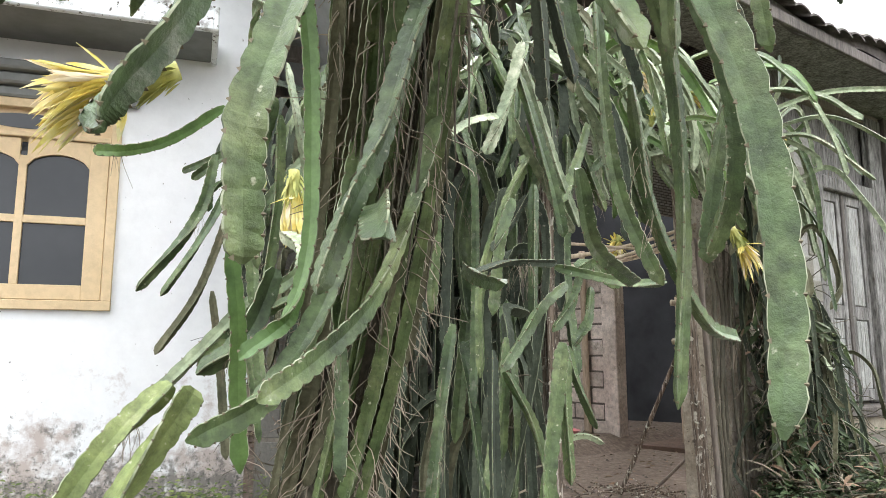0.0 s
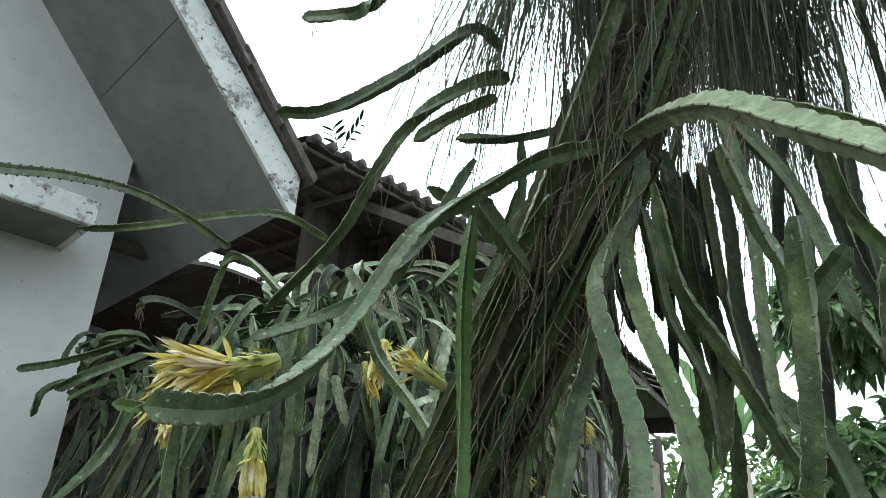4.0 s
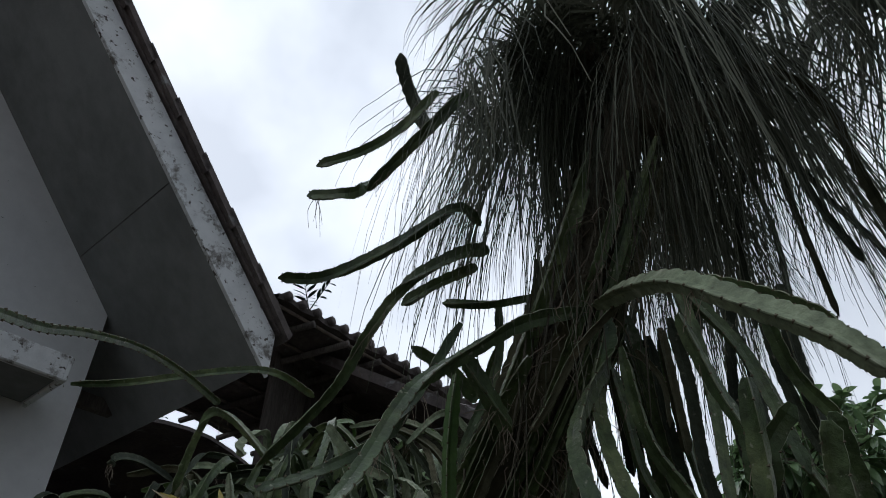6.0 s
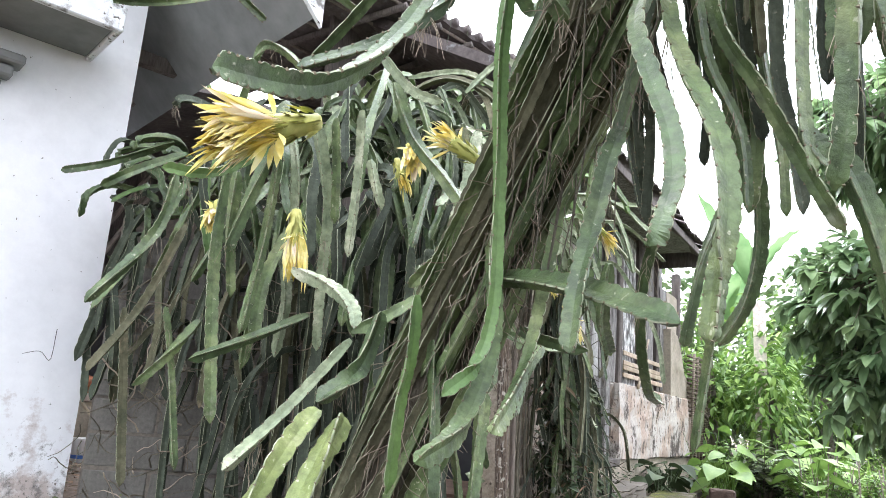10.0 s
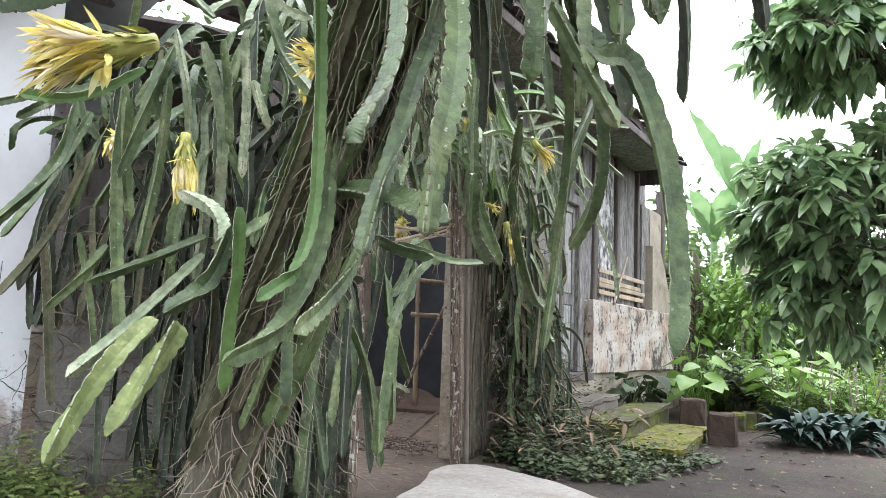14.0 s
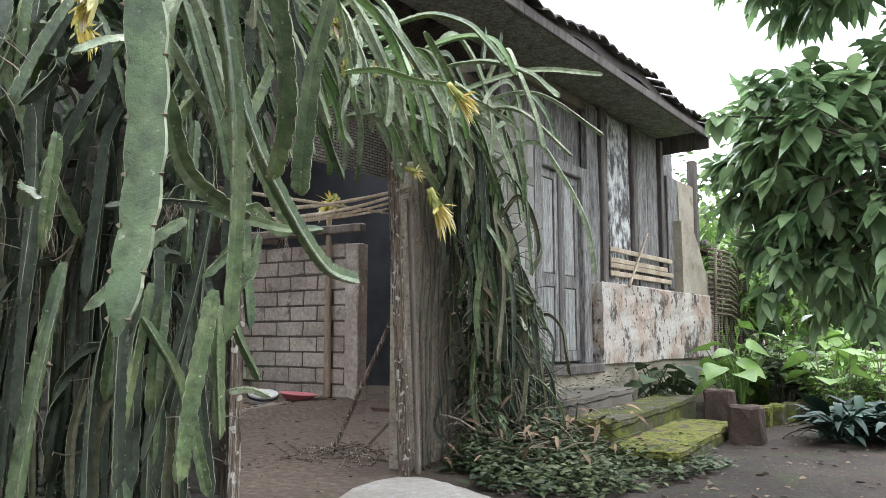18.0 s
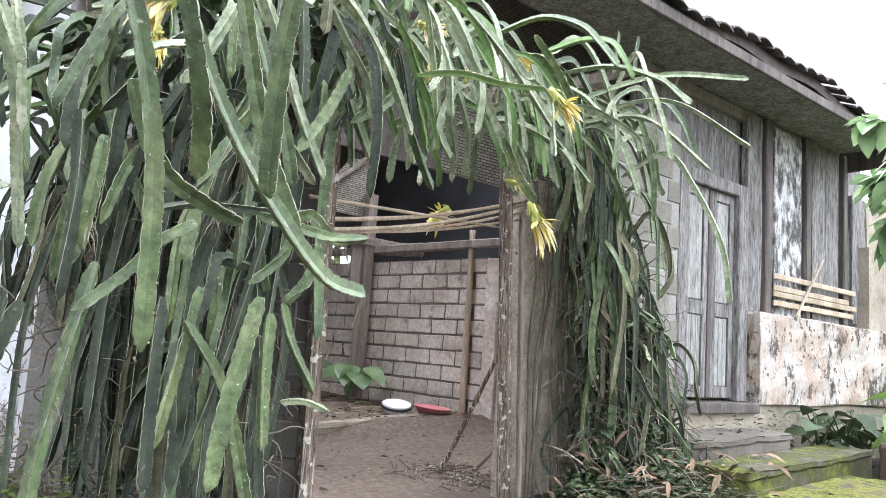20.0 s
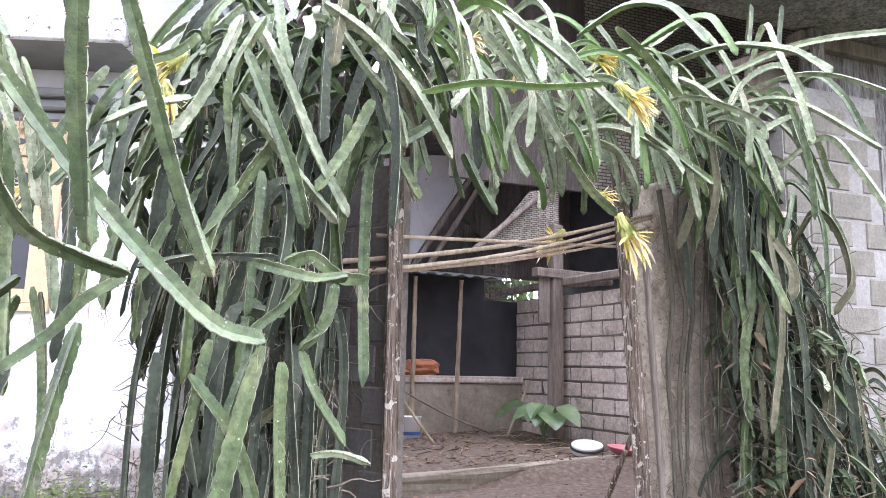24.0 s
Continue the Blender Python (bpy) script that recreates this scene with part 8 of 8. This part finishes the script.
whorl_tree("broadleaf_tree", "dense dark green broadleaf tree with glossy drooping leaves",
           [((0.15, -2.80, 1.75), 0.80, 90), ((-0.10, -2.38, 1.95), 0.40, 42), ((0.45, -2.75, 2.05), 0.54, 56), ((0.30, -2.55, 1.30), 0.45, 40), ((0.05, -2.72, 3.05), 0.55, 44),
            ((0.50, -3.0, 3.2), 0.65, 44), ((-0.25, -2.48, 2.98), 0.36, 24), ((0.62, -3.15, 2.40), 0.4, 24), ((0.35, -2.25, 1.75), 0.42, 34), ((0.60, -2.15, 2.1), 0.38, 30), ((0.25, -2.3, 1.35), 0.32, 22), ((0.1, -2.35, 3.1), 0.4, 30), ((0.32, -2.26, 3.06), 0.32, 28), ((0.6, -2.45, 3.12), 0.45, 40)],
           [(0.95, -3.65, -0.05), (0.85, -3.5, 0.8), (0.65, -3.25, 1.6), (0.5, -3.05, 2.6)], "leaf", 0.15, 0.074, 201, per=11)


def far_tree(name, label, at, height, radius, key, seed, count=900, L=0.35):
    r = random.Random(seed)
    root = empty(name, label, "tree", "far trees", at)
    tube("trunk", [(0, 0, -0.1), (0.1, 0.05, height * 0.4), (0.0, 0.1, height * 0.8)], 0.14, 0.05, M["bark"], root, sides=8, n=8)
    b = Bag()
    for k in range(9):
        c = (r.uniform(-0.6, 0.6) * radius, r.uniform(-0.6, 0.6) * radius, height * r.uniform(0.35, 0.95))
        leaf_clump(b, c, radius * r.uniform(0.35, 0.6), count // 9, L, L * 0.45, r, 0.45)
    b.make("crown", M[key], root)
    return root


rf_ = random.Random(301)
for k, (x, y, h, rad) in enumerate(((11.5, 0.2, 4.2, 1.8), (12.5, -2.2, 3.6, 1.9), (13.0, -4.6, 3.4, 2.0), (12.0, -6.8, 3.8, 2.2), (15.5, 2.0, 6.2, 2.4), (16.5, -1.5, 5.0, 2.4), (17.0, -5.0, 4.6, 2.6),
                                    (17.5, -9.0, 5.0, 3.0), (9.6, 0.9, 3.0, 1.2), (9.2, -0.7, 2.2, 1.1), (8.6, -4.9, 2.0, 1.2), (9.5, -6.5, 2.4, 1.4), (8.4, -0.9, 3.3, 1.0), (9.6, -1.8, 3.6, 1.2), (8.0, -1.9, 2.4, 0.9), (10.8, -2.8, 3.2, 1.4))):
    far_tree("far_tree", "hazy green garden tree in the distance" if x > 11 else "leafy green shrub behind the garden", (x, y, 0), h, rad, "leaf_far" if x > 11 else "leaf_light", 310 + k, 1000 if x > 11 else 800, 0.34 if x > 11 else 0.17)
for k, (x, y, h, rad) in enumerate(((-0.3, 9.5, 4.6, 2.0), (2.5, 11.0, 5.0, 2.4), (-3.0, 10.0, 4.2, 1.8), (6.5, 10.5, 5.5, 2.4), (3.0, 8.9, 6.6, 1.9), (4.6, 9.6, 6.8, 2.0), (3.4, 8.6, 3.4, 0.9))):
    far_tree("far_tree", "green tree behind the shed", (x, y, 0), h, rad, "leaf_far", 340 + k, 900, 0.26)


def banana(at, height, seed):
    r = random.Random(seed)
    root = empty("banana_plant", "pale green banana plant with upright torn leaves", "plant", "", at)
    tube("pseudostem", [(0, 0, -0.1), (0.05, 0, height * 0.5), (0.0, 0, height * 0.72)], 0.13, 0.07, M["banana"], root, sides=9, n=7)
    for k in range(7):
        a = 6.28 * k / 7 + r.uniform(-0.3, 0.3)
        v, f = leaf_data((0, 0, height * 0.68), (0.45 * math.cos(a), 0.45 * math.sin(a), 1.0), height * 0.46 * r.uniform(0.8, 1.1), 0.40, r.uniform(0.05, 0.5), 0.25, 12, rng=r, belly=0.5)
        v = [Vector(q) + (Vector((0, 0, -0.05)) if i % 3 != 1 and (i // 3) % 2 else Vector((0, 0, 0))) for i, q in enumerate(v)]
        link("leaf", v, f, M["banana"], root, smooth=True)
    return root


banana((10.2, -1.5, 0), 5.5, 401)
banana((11.0, -0.9, 0), 4.5, 402)
# woven panel and low shed beyond the old house
wp = empty("woven_fence", "bowed woven bamboo fence panel beyond the house", "fence")
for k in range(14):
    z = 1.20 + 0.07 * k
    tube("weave_strip", [tuple(FM @ Vector((5.9, 0.10, z))), tuple(FM @ Vector((6.6, 0.22 + 0.02 * (k % 2), z - 0.04))), tuple(FM @ Vector((7.3, 0.1, z - 0.28)))], 0.022, 0.022, M["wovenbamboo"], wp, sides=5, n=6)
for k in range(6):
    a = 5.95 + 0.25 * k
    tube("upright_strip", [tuple(FM @ Vector((a, 0.12, 0.3))), tuple(FM @ Vector((a, 0.19, 2.15 - 0.06 * k)))], 0.022, 0.022, M["wovenbamboo"], wp, sides=5, n=4)
sh = empty("far_shed", "low grey shed with a clay tile roof beyond the house", "shed")
sh.matrix_basis = FM
box("wall", 7.0, 10.5, -1.2, -1.0, 0.0, 2.3, M["facade"], sh, bevel=0.01, wobble=0.01, cuts=4)
prism("roof", [(6.6, 2.3), (10.8, 2.2), (10.8, 2.32), (6.6, 2.44)], -2.6, -0.5, M["brickred"], sh)
for k in range(18):
    tube("roof_tile", [(6.7 + 0.23 * k, -0.45, 2.40), (6.7 + 0.23 * k, -2.5, 2.52)], 0.07, 0.07, M["tile"], sh, sides=7, n=3)
pil = tagged(box("white_pillar", 8.15, 8.38, -1.75, -1.55, 0.0, 3.2, M["limed"], None, "", bevel=0.01), "slim pale grey concrete pillar in the garden", "pillar")

# dead stems, pale leaves and sticks caught in the weeds by the gate
rd = random.Random(515)
dead = Bag()
for k in range(150):
    x, y = rd.uniform(0.15, 1.35), rd.uniform(-1.0, -0.12)
    a, L = rd.uniform(0, 6.28), rd.uniform(0.08, 0.34)
    z = ground_height(x, y) + rd.uniform(0.04, 0.45) * (1 - 0.5 * abs(y))
    p = Vector((x, y, z))
    o = Vector((math.cos(a), math.sin(a), rd.uniform(-0.5, 0.9))).normalized()
    v, f = tube_data([tuple(p), tuple(p + o * L * 0.5 + Vector((0, 0, 0.02))), tuple(p + o * L)], rd.uniform(0.003, 0.008), 0.002, 5, 5)
    dead.add(v, f, 0 if k % 3 else 1)
for k in range(120):
    x, y = rd.uniform(0.1, 1.4), rd.uniform(-1.2, -0.12)
    a, L = rd.uniform(0, 6.28), rd.uniform(0.05, 0.14)
    v, f = leaf_data((x, y, ground_height(x, y) + rd.uniform(0.08, 0.40)), (math.cos(a), math.sin(a), rd.uniform(-0.6, 0.5)), L, L * 0.28, 0.4, 0.3, 4, rng=rd)
    dead.add(v, f, 2)
tagged(dead.make("dead_brush", [M["bark"], M["root"], M["litter"]]), "dead sticks and dry leaves caught in the weeds", "brush", kind="stuff")

# twigs and straw strewn over the raised part of the courtyard
straw = Bag()
for k in range(160):
    x, y = rd.uniform(-0.2, 2.9), rd.uniform(2.9, 5.9)
    a, L = rd.uniform(0, 6.28), rd.uniform(0.06, 0.32)
    z = ground_height(x, y) + 0.008
    v, f = tube_data([(x, y, z), (x + L * 0.5 * math.cos(a), y + L * 0.5 * math.sin(a), z + rd.uniform(0.0, 0.03)), (x + L * math.cos(a + 0.2), y + L * math.sin(a + 0.2), z + rd.uniform(0.0, 0.04))], rd.uniform(0.003, 0.008), 0.003, 5, 5)
    straw.add(v, f, k % 2)
tagged(straw.make("yard_twigs", [M["bark"], M["bamboo"]]), "twigs and straw strewn over the courtyard earth", "twigs", kind="stuff")
